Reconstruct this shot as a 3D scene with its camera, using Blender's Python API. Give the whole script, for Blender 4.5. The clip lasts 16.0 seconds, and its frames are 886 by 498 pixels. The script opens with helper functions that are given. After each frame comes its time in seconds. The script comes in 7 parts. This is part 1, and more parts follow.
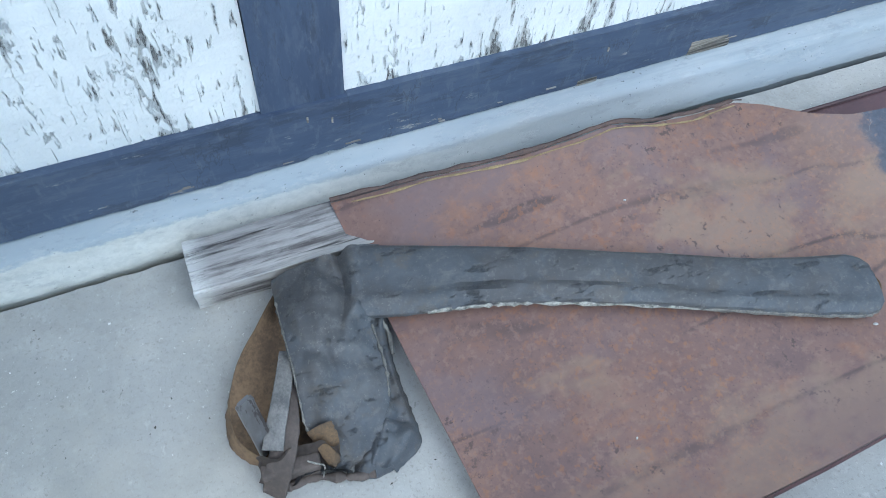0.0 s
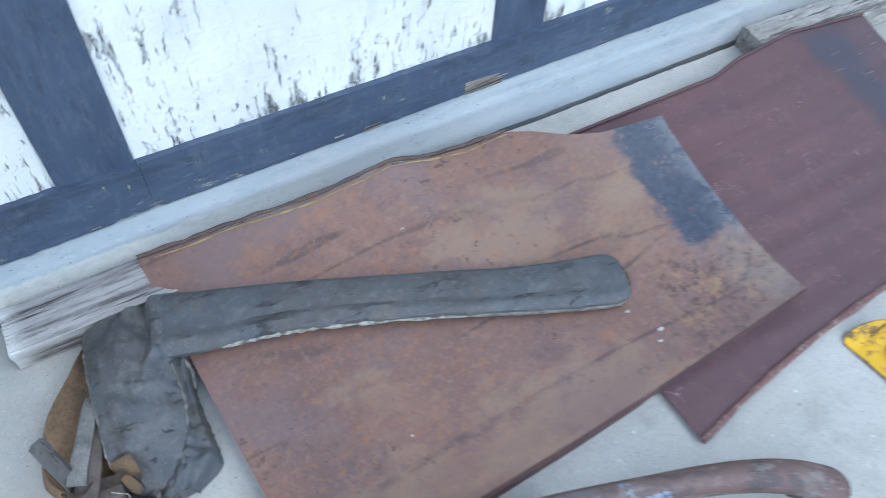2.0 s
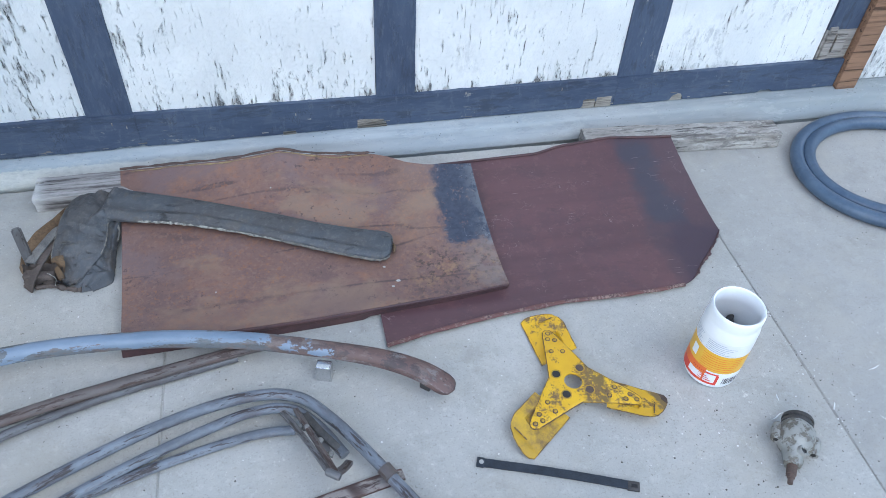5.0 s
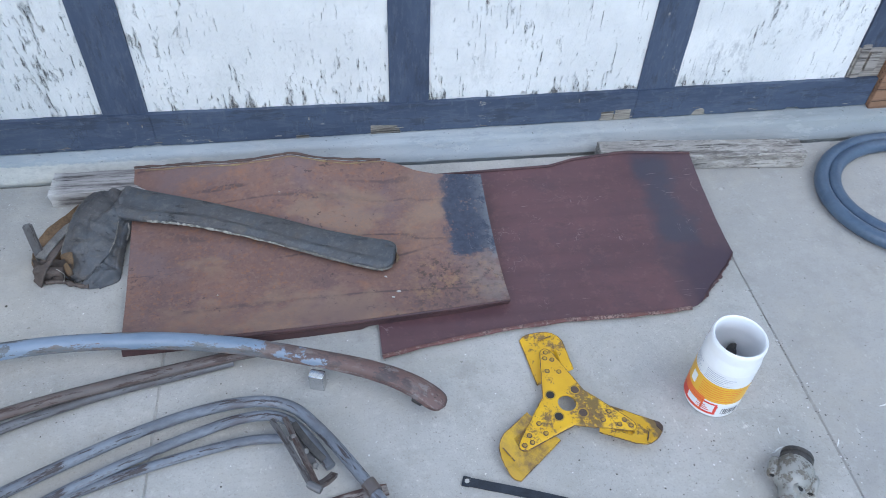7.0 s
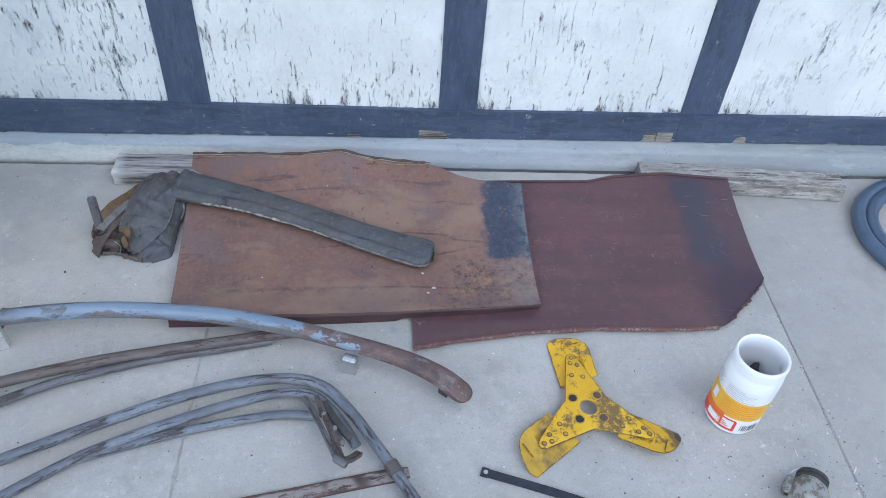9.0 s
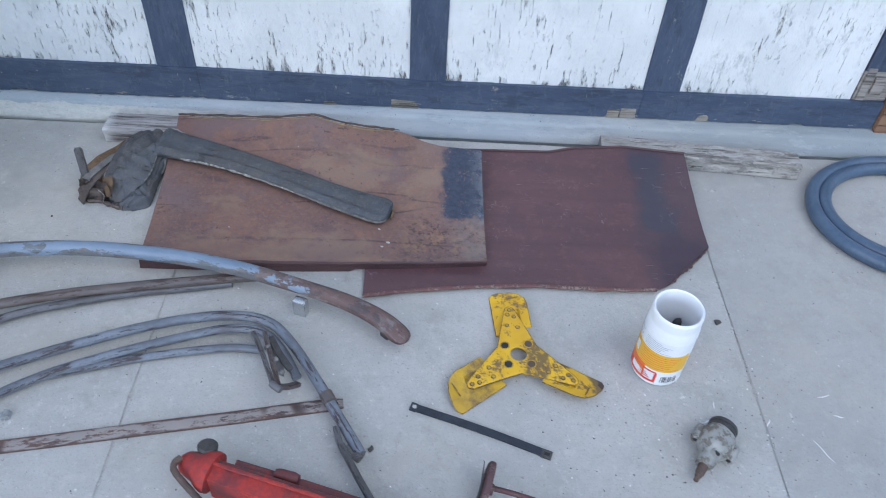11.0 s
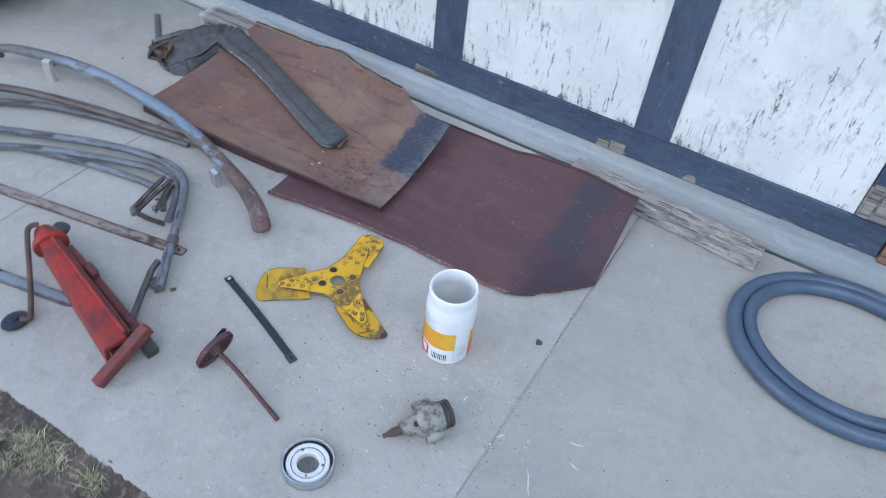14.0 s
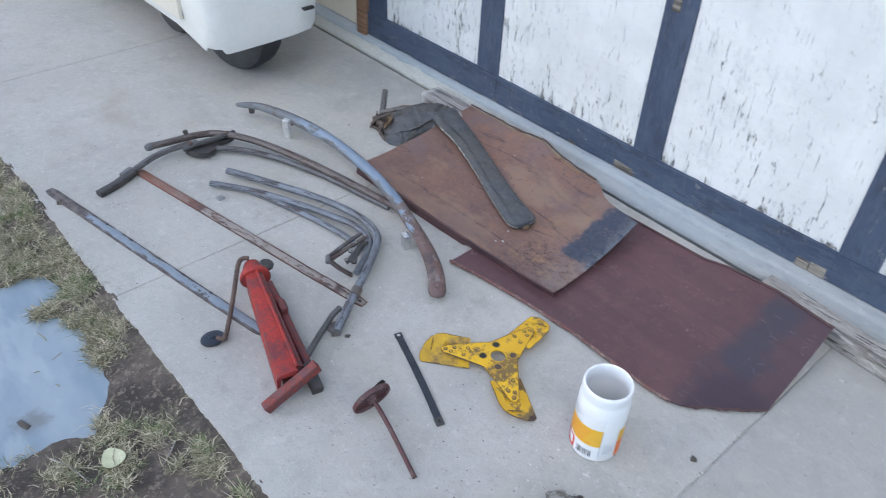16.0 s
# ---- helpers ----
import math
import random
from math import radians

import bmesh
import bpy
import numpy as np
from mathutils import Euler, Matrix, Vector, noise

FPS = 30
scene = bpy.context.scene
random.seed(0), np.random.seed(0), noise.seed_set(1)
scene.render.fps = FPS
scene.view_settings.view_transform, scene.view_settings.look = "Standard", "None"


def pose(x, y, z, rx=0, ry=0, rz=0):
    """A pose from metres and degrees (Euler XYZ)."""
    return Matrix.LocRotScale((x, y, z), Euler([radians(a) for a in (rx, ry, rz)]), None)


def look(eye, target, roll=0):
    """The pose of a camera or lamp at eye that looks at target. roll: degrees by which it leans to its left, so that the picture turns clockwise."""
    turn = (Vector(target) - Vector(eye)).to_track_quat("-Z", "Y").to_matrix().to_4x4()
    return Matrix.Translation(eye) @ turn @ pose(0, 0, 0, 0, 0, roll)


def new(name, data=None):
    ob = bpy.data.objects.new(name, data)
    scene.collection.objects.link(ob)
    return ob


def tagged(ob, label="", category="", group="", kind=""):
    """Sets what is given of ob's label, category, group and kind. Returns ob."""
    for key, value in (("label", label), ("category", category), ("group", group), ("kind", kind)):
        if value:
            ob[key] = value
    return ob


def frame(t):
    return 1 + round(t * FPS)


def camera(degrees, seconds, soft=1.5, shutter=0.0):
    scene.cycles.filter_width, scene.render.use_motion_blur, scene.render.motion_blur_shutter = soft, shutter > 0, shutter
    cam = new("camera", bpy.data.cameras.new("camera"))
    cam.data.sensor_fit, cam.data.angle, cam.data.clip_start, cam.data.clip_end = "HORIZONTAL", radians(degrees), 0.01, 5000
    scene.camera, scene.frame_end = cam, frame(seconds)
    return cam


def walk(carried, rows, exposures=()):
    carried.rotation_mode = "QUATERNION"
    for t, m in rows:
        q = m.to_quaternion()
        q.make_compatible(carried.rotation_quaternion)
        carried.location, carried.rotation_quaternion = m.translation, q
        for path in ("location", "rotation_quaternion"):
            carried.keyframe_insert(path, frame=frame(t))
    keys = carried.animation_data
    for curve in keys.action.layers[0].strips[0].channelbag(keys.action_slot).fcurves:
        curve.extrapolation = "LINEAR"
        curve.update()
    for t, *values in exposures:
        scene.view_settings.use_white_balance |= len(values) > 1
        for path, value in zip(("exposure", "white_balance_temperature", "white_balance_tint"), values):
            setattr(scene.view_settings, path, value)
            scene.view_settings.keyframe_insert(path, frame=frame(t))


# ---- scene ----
cam = camera(60.9, 16.0, soft=0.85, shutter=0.4)
PATH = [
    (0, (-0.08, -0.584, 0.772), (0.433, 0.37, -0.909), 6.5),
    (0.5, (-0.082, -0.61, 0.769), (0.429, 0.343, -0.913), 7.4),
    (1, (-0.039, -0.644, 0.784), (0.534, 0.304, -0.881), 7.7),
    (1.5, (0.012, -0.693, 0.804), (0.616, 0.305, -0.821), 5.4),
    (2, (0.076, -0.742, 0.868), (0.72, 0.246, -0.747), 4.0),
    (2.5, (0.19, -0.956, 1.039), (0.745, 0.098, -0.568), 0.3),
    (3, (0.26, -1.102, 1.141), (0.783, 0.0, -0.444), 1.1),
    (3.5, (0.158, -1.256, 1.128), (0.714, -0.096, -0.403), 4.5),
    (4, (0.221, -1.385, 1.132), (0.627, -0.184, -0.415), -1.7),
    (4.5, (0.414, -1.417, 1.157), (0.674, -0.093, -0.319), 3.1),
    (4.7, (0.428, -1.465, 1.145), (0.773, -0.107, -0.282), 3.4),
    (6.8, (0.507, -1.441, 1.162), (0.767, -0.084, -0.283), 3.3),
    (7, (0.514, -1.442, 1.167), (0.75, -0.079, -0.278), 2.7),
    (7.5, (0.523, -1.442, 1.162), (0.693, -0.018, -0.232), 2.2),
    (8, (0.503, -1.44, 1.16), (0.69, -0.1, -0.313), 5.6),
    (8.2, (0.514, -1.447, 1.178), (0.642, -0.09, -0.286), 5.8),
    (10.3, (0.476, -1.619, 1.177), (0.67, -0.152, -0.169), 2.1),
    (10.5, (0.524, -1.628, 1.182), (0.687, -0.152, -0.157), 2.7),
    (11, (0.676, -1.647, 1.193), (0.727, -0.236, -0.223), 3.8),
    (11.5, (0.798, -1.63, 1.157), (0.802, -0.234, -0.275), 1.0),
    (12, (0.94, -1.554, 1.129), (0.911, -0.199, -0.342), 3.3),
    (12.5, (1.087, -1.523, 1.136), (0.713, -0.175, -0.293), 2.5),
    (13, (1.273, -1.584, 1.164), (0.746, -0.242, -0.222), 4.6),
    (13.5, (1.355, -1.65, 1.183), (0.876, -0.316, -0.228), 4.0),
    (14, (1.538, -1.631, 1.201), (0.901, -0.346, -0.193), 7.0),
    (14.5, (1.639, -1.63, 1.195), (0.844, -0.44, -0.202), 4.1),
    (15, (1.649, -1.624, 1.195), (0.742, -0.504, -0.192), 2.6),
    (15.5, (1.632, -1.615, 1.209), (0.594, -0.511, -0.097), 2.1),
    (16, (1.6, -1.625, 1.22), (0.466, -0.559, -0.036), 2.7),
]
EXPOSURES = [(0.0, 1.22, 5650.0, -1.0), (2.5, 1.30, 5700.0, 2.0), (3.5, 1.08, 5750.0, 4.0), (4.5, 1.02, 5750.0, 4.0), (7.0, 0.89, 5850.0, 6.0), (8.0, 0.88, 5850.0, 6.0), (10.5, 0.90, 5850.0, 7.0), (11.0, 0.80, 5750.0, 7.0), (12.0, 0.76, 5700.0, 7.0), (14.5, 0.79, 5900.0, 7.0), (16.0, 0.88, 6150.0, 8.0)]
walk(cam, [(t, look(eye, target, roll)) for t, eye, target, roll in PATH], EXPOSURES)
# ---- world and light: open shade under a pale evening sky ----
world = bpy.data.worlds.new("sky")
scene.world = world
world.use_nodes = True
wt = world.node_tree
sky = wt.nodes.new("ShaderNodeTexSky")
sky.sky_type = "NISHITA"
sky.sun_disc = False
sky.sun_elevation, sky.sun_rotation = radians(38), radians(215)
sky.dust_density, sky.air_density, sky.ozone_density = 1.0, 1.0, 1.5
wt.nodes["Background"].inputs["Strength"].default_value = 0.15
wt.links.new(sky.outputs["Color"], wt.nodes["Background"].inputs["Color"])
sun = new("sun", bpy.data.lights.new("sun", "SUN"))
sun.data.energy, sun.data.angle, sun.data.color = 0.8, radians(45), (1.0, 0.97, 0.93)
sun.matrix_basis = look((2.6, -2.6, 4.8), (0, 0, 0))

# ---- node helpers ----


def nd(t, kind, props=None, **ins):
    n = t.nodes.new("ShaderNode" + kind)
    props = props or {}
    if "operation" in props:
        n.operation = props["operation"]
    if "data_type" in props:
        n.data_type, n.blend_type = props["data_type"], props["blend_type"]
    if "interpolation_type" in props:
        n.interpolation_type = props["interpolation_type"]
    for k, v in ins.items():
        s = n.inputs[int(k[1:])] if k[0] == "i" and k[1:].isdigit() else n.inputs[k.replace("_", " ")]
        if isinstance(v, bpy.types.NodeSocket):
            t.links.new(v, s)
        else:
            s.default_value = v
    return n


def rgb(c):
    return (*c, 1.0) if len(c) == 3 else c


def coords(t, stretch=(1, 1, 1), turn=(0, 0, 0), shift=(0, 0, 0)):
    g = nd(t, "NewGeometry").outputs["Position"]
    m = nd(t, "Mapping", Vector=g)
    m.inputs["Location"].default_value = shift
    m.inputs["Scale"].default_value = stretch
    m.inputs["Rotation"].default_value = [radians(a) for a in turn]
    return m.outputs["Vector"]


def noisy(t, scale, detail=5.0, rough=0.6, stretch=(1, 1, 1), turn=(0, 0, 0), shift=(0, 0, 0)):
    n = nd(t, "TexNoise", Vector=coords(t, stretch, turn, shift), Scale=scale, Detail=detail, Roughness=rough)
    return n.outputs["Fac"]


def drawn(t, scale, detail=5.0, rough=0.6, stretch=(1, 1, 1), shift=(0, 0, 0)):
    """Noise that follows a swept piece: x runs along it, y round it, both in metres."""
    m = nd(t, "Mapping", Vector=nd(t, "UVMap").outputs["UV"])
    m.inputs["Scale"].default_value, m.inputs["Location"].default_value = stretch, shift
    return nd(t, "TexNoise", Vector=m.outputs["Vector"], Scale=scale, Detail=detail, Roughness=rough).outputs["Fac"]


def along_uv(t, i):
    return nd(t, "SeparateXYZ", Vector=nd(t, "UVMap").outputs["UV"]).outputs[i]


def both(t, *fs):
    out = fs[0]
    for f in fs[1:]:
        out = calc(t, "MULTIPLY", out, f)
    return out


def band(t, fac, lo, hi):
    n = nd(t, "MapRange", {"interpolation_type": "SMOOTHSTEP"}, Value=fac, i1=lo, i2=hi)
    return n.outputs["Result"]


def calc(t, op, a, b=0.0, c=0.0):
    return nd(t, "Math", {"operation": op}, i0=a, i1=b, i2=c).outputs[0]


def blend(t, fac, a, b, mode="MIX"):
    n = nd(t, "Mix", {"data_type": "RGBA", "blend_type": mode}, i0=fac)
    for s, v in ((n.inputs[6], a), (n.inputs[7], b)):
        if isinstance(v, bpy.types.NodeSocket):
            t.links.new(v, s)
        else:
            s.default_value = rgb(v)
    return n.outputs[2]


def axis(t, i):
    return nd(t, "SeparateXYZ", Vector=nd(t, "NewGeometry").outputs["Position"]).outputs[i]


def inside(t, x0, x1, y0, y1, soft=0.02, wobble=0.03, scale=25.0):
    """1 within a patch of the plan with an uneven edge, 0 outside."""
    w = calc(t, "MULTIPLY", calc(t, "SUBTRACT", noisy(t, scale, 6.0), 0.5), wobble * 4)
    x, y = calc(t, "ADD", axis(t, 0), w), calc(t, "ADD", axis(t, 1), w)
    f = band(t, x, x0 - soft, x0 + soft)
    f = calc(t, "MULTIPLY", f, band(t, x, x1 + soft, x1 - soft))
    f = calc(t, "MULTIPLY", f, band(t, y, y0 - soft, y0 + soft))
    return calc(t, "MULTIPLY", f, band(t, y, y1 + soft, y1 - soft))


def material(name):
    m = bpy.data.materials.new(name)
    m.use_nodes = True
    return m, m.node_tree, m.node_tree.nodes["Principled BSDF"]


def finish(t, b, color, rough, bump, strength=0.4, dist=0.002, metal=0.0):
    for key, v in (("Base Color", color), ("Roughness", rough), ("Metallic", metal)):
        if isinstance(v, bpy.types.NodeSocket):
            t.links.new(v, b.inputs[key])
        else:
            b.inputs[key].default_value = rgb(v) if key == "Base Color" else v
    if bump is not None:
        t.links.new(nd(t, "Bump", Height=bump, Strength=strength, Distance=dist).outputs[0], b.inputs["Normal"])


def plain(name, c1, c2, scale=30.0, rough=0.6, strength=0.3, dist=0.001, metal=0.0, stretch=(1, 1, 1), fine=None):
    """One stuff with a coarse and a fine variation."""
    m, t, b = material(name)
    coarse, grain = noisy(t, scale, 5, 0.6, stretch), noisy(t, fine or scale * 9, 4, 0.7, stretch)
    mixed = calc(t, "MULTIPLY_ADD", grain, 0.45, calc(t, "MULTIPLY", coarse, 0.55))
    finish(t, b, blend(t, band(t, mixed, 0.32, 0.68), c1, c2), calc(t, "MULTIPLY_ADD", grain, 0.25, rough - 0.12), mixed, strength, dist, metal)
    return m


def worn(name, paint, paint2, under, under2, amount=0.5, scale=35.0, rough=0.45, stretch=(1, 1, 1), turn=(0, 0, 0), edge=0.03, metal=0.0, specks=0.0, smear=None):
    """Paint in two tints, worn through to what lies under it."""
    m, t, b = material(name)
    n1 = noisy(t, scale, 7, 0.68, stretch, turn)
    n2 = noisy(t, scale * 6, 4, 0.6, stretch, turn, (3, 1, 7))
    n3 = noisy(t, scale * 0.35, 3, 0.5, (1, 1, 1), turn, (9, 4, 2))
    f = calc(t, "ADD", calc(t, "MULTIPLY", n1, 0.62), calc(t, "ADD", calc(t, "MULTIPLY", n2, 0.16), calc(t, "MULTIPLY", n3, 0.22)))
    lim = 0.36 + 0.28 * amount
    bare = band(t, f, lim + edge, lim - edge)
    if specks:
        bare = calc(t, "MAXIMUM", bare, both(t, band(t, noisy(t, scale * 2.6, 6, 0.72, (1, 0.6, 0.6), (0, 0, 25), (5, 5, 5)), 0.345 + specks * 0.06, 0.315 + specks * 0.06), 0.8))
    col_p = blend(t, band(t, n3, 0.35, 0.65), paint, paint2)
    col_u = blend(t, band(t, n2, 0.35, 0.65), under, under2)
    if smear:
        g = calc(t, "MULTIPLY", inside(t, *smear, 0.006, 0.012, 60), band(t, noisy(t, 110, 5, 0.7, shift=(2, 7, 3)), 0.34, 0.52))
        col_p = blend(t, calc(t, "MULTIPLY", g, 0.85), col_p, (0.085, 0.06, 0.04))
        g = calc(t, "MULTIPLY", inside(t, 1.005, 1.05, -0.850, -0.78, 0.006, 0.012, 60), 0.85)
        col_p = blend(t, g, col_p, (0.10, 0.075, 0.05))
    r = calc(t, "MULTIPLY_ADD", bare, 0.8 - rough, rough)
    h = calc(t, "SUBTRACT", calc(t, "MULTIPLY", n2, 0.5), bare)
    finish(t, b, blend(t, bare, col_p, col_u), r, h, 0.35, 0.0008, metal)
    return m


# ---- materials ----


def concrete_stuff():
    m, t, b = material("concrete")
    big, mid, fine = noisy(t, 1.6, 4, 0.55), noisy(t, 9, 6, 0.65), noisy(t, 230, 4, 0.7)
    c = blend(t, band(t, big, 0.3, 0.7), (0.354, 0.346, 0.330), (0.430, 0.417, 0.400))
    c = blend(t, calc(t, "MULTIPLY", band(t, mid, 0.48, 0.66), 0.45), c, (0.300, 0.293, 0.272))
    c = blend(t, calc(t, "MULTIPLY", band(t, noisy(t, 14, 5, 0.6, shift=(4, 4, 0)), 0.58, 0.75), 0.45), c, (0.52, 0.51, 0.485))
    brush = noisy(t, 45, 3, 0.5, (0.12, 1, 1))
    c = blend(t, calc(t, "MULTIPLY", band(t, brush, 0.5, 0.75), 0.12), c, (0.31, 0.30, 0.28))
    c = blend(t, calc(t, "MULTIPLY", band(t, noisy(t, 34, 7, 0.8, shift=(6, 3, 0)), 0.49, 0.62), 0.36), c, (0.31, 0.302, 0.285))
    c = blend(t, calc(t, "MULTIPLY", band(t, noisy(t, 52, 7, 0.8, shift=(1, 9, 0)), 0.52, 0.64), 0.34), c, (0.53, 0.52, 0.50))
    c = blend(t, calc(t, "MULTIPLY", band(t, fine, 0.46, 0.34), 0.55), c, (0.24, 0.232, 0.218))
    stain = both(t, band(t, noisy(t, 24, 4, 0.6, (0.8, 1, 1), (0, 0, 30), (2, 8, 1)), 0.58, 0.66), band(t, noisy(t, 3.1, 2, 0.5, shift=(5, 2, 0)), 0.48, 0.62))
    c = blend(t, calc(t, "MULTIPLY", stain, 0.22), c, (0.24, 0.23, 0.215))
    pits = both(t, band(t, noisy(t, 105, 4, 0.65, shift=(2, 8, 1)), 0.635, 0.67), band(t, noisy(t, 4, 3, 0.6, shift=(7, 1, 0)), 0.46, 0.62))
    c = blend(t, calc(t, "MULTIPLY", pits, 0.75), c, (0.12, 0.11, 0.10))
    lime = both(t, band(t, noisy(t, 60, 5, 0.7, (1, 0.6, 1), (0, 0, 40), (7, 7, 0)), 0.61, 0.67), band(t, noisy(t, 3, 2, 0.5, shift=(1, 4, 0)), 0.5, 0.65))
    c = blend(t, calc(t, "MULTIPLY", lime, 0.6), c, (0.66, 0.65, 0.62))
    sand = noisy(t, 520, 3, 0.7, shift=(3, 2, 0))
    c = blend(t, calc(t, "MULTIPLY", band(t, sand, 0.56, 0.70), 0.35), c, (0.55, 0.54, 0.515))
    c = blend(t, calc(t, "MULTIPLY", band(t, sand, 0.42, 0.30), 0.35), c, (0.245, 0.238, 0.225))
    rust = calc(t, "MULTIPLY", inside(t, -0.95, -0.45, -1.15, -0.75, 0.12, 0.12, 6), band(t, noisy(t, 7, 5, 0.6), 0.45, 0.7))
    c = blend(t, calc(t, "MULTIPLY", rust, 0.35), c, (0.28, 0.22, 0.17))
    h = calc(t, "ADD", calc(t, "MULTIPLY", fine, 0.4), calc(t, "ADD", calc(t, "MULTIPLY", brush, 0.5), mid))
    # the bay past x 1.322 is darker; so is the ground beside the plank end
    c = blend(t, calc(t, "MULTIPLY", band(t, axis(t, 0), 1.3210, 1.3230), 0.34), c, (0.245, 0.238, 0.236))
    mottled = both(t, band(t, axis(t, 1), -0.46, -0.30), band(t, axis(t, 0), 0.16, 0.04), band(t, axis(t, 0), -0.75, -0.45), band(t, noisy(t, 7, 5, 0.65, shift=(4, 9, 0)), 0.25, 0.55))
    c = blend(t, calc(t, "MULTIPLY", mottled, 0.42), c, (0.235, 0.238, 0.236))
    speck = both(t, band(t, noisy(t, 150, 4, 0.7, shift=(5, 5, 2)), 0.635, 0.68), band(t, noisy(t, 5, 3, 0.6, shift=(3, 8, 0)), 0.44, 0.60))
    c = blend(t, calc(t, "MULTIPLY", speck, 0.75), c, (0.72, 0.71, 0.68))
    warm = both(t, band(t, noisy(t, 4.5, 6, 0.7, shift=(2, 6, 4)), 0.46, 0.64), 0.30)
    c = blend(t, warm, c, (0.40, 0.372, 0.325))
    grime = both(t, band(t, noisy(t, 19, 7, 0.75, shift=(9, 2, 4)), 0.54, 0.64), band(t, noisy(t, 2.6, 3, 0.6, shift=(6, 6, 0)), 0.44, 0.6), 0.30)
    c = blend(t, grime, c, (0.25, 0.238, 0.215))
    c = blend(t, 1.0, c, (1.062, 1.045, 1.006), "MULTIPLY")
    finish(t, b, c, calc(t, "MULTIPLY_ADD", mid, 0.2, 0.70), h, 0.3, 0.0015)
    return m


def curb_stuff():
    m, t, b = material("painted_curb_concrete")
    n, fine = noisy(t, 9, 6, 0.65, (0.3, 1, 1)), noisy(t, 120, 5, 0.75, (0.6, 1, 1))
    c = blend(t, band(t, n, 0.35, 0.68), (0.295, 0.330, 0.352), (0.380, 0.398, 0.405))
    c = blend(t, calc(t, "MULTIPLY", band(t, noisy(t, 50, 4, 0.65, (0.05, 1, 1), shift=(3, 0, 3)), 0.52, 0.68), 0.45), c, (0.25, 0.275, 0.29))
    c = blend(t, band(t, axis(t, 0), 0.6, 1.5), c, blend(t, 1.0, c, (0.86, 0.83, 0.79), "MULTIPLY"))
    low = calc(t, "ADD", axis(t, 2), calc(t, "MULTIPLY", calc(t, "SUBTRACT", noisy(t, 26, 7, 0.75, (0.5, 1, 1), shift=(1, 5, 2)), 0.5), 0.036))
    skin = both(t, band(t, low, 0.043, 0.038), band(t, axis(t, 0), 0.5, -0.15))
    c = blend(t, skin, c, blend(t, band(t, fine, 0.34, 0.66), (0.425, 0.42, 0.39), (0.505, 0.498, 0.455)))
    flake = band(t, noisy(t, 30, 7, 0.78, (0.4, 1, 1), shift=(2, 2, 2)), 0.54, 0.60)
    c = blend(t, calc(t, "MULTIPLY", flake, 0.22), c, (0.50, 0.50, 0.48))
    c = blend(t, calc(t, "MULTIPLY", band(t, noisy(t, 44, 7, 0.78, (0.35, 1, 1), shift=(6, 1, 3)), 0.56, 0.63), 0.26), c, (0.20, 0.21, 0.215))
    pit = both(t, band(t, noisy(t, 170, 4, 0.7, (0.7, 1, 1), shift=(4, 4, 1)), 0.64, 0.68), band(t, noisy(t, 9, 3, 0.6, shift=(8, 3, 1)), 0.42, 0.56))
    c = blend(t, calc(t, "MULTIPLY", pit, 0.85), c, (0.07, 0.07, 0.07))
    h = calc(t, "ADD", calc(t, "MULTIPLY_ADD", fine, 0.45, n), calc(t, "SUBTRACT", calc(t, "MULTIPLY", calc(t, "MAXIMUM", skin, flake), 0.5), pit))
    finish(t, b, c, 0.66, h, 0.4, 0.003)
    return m


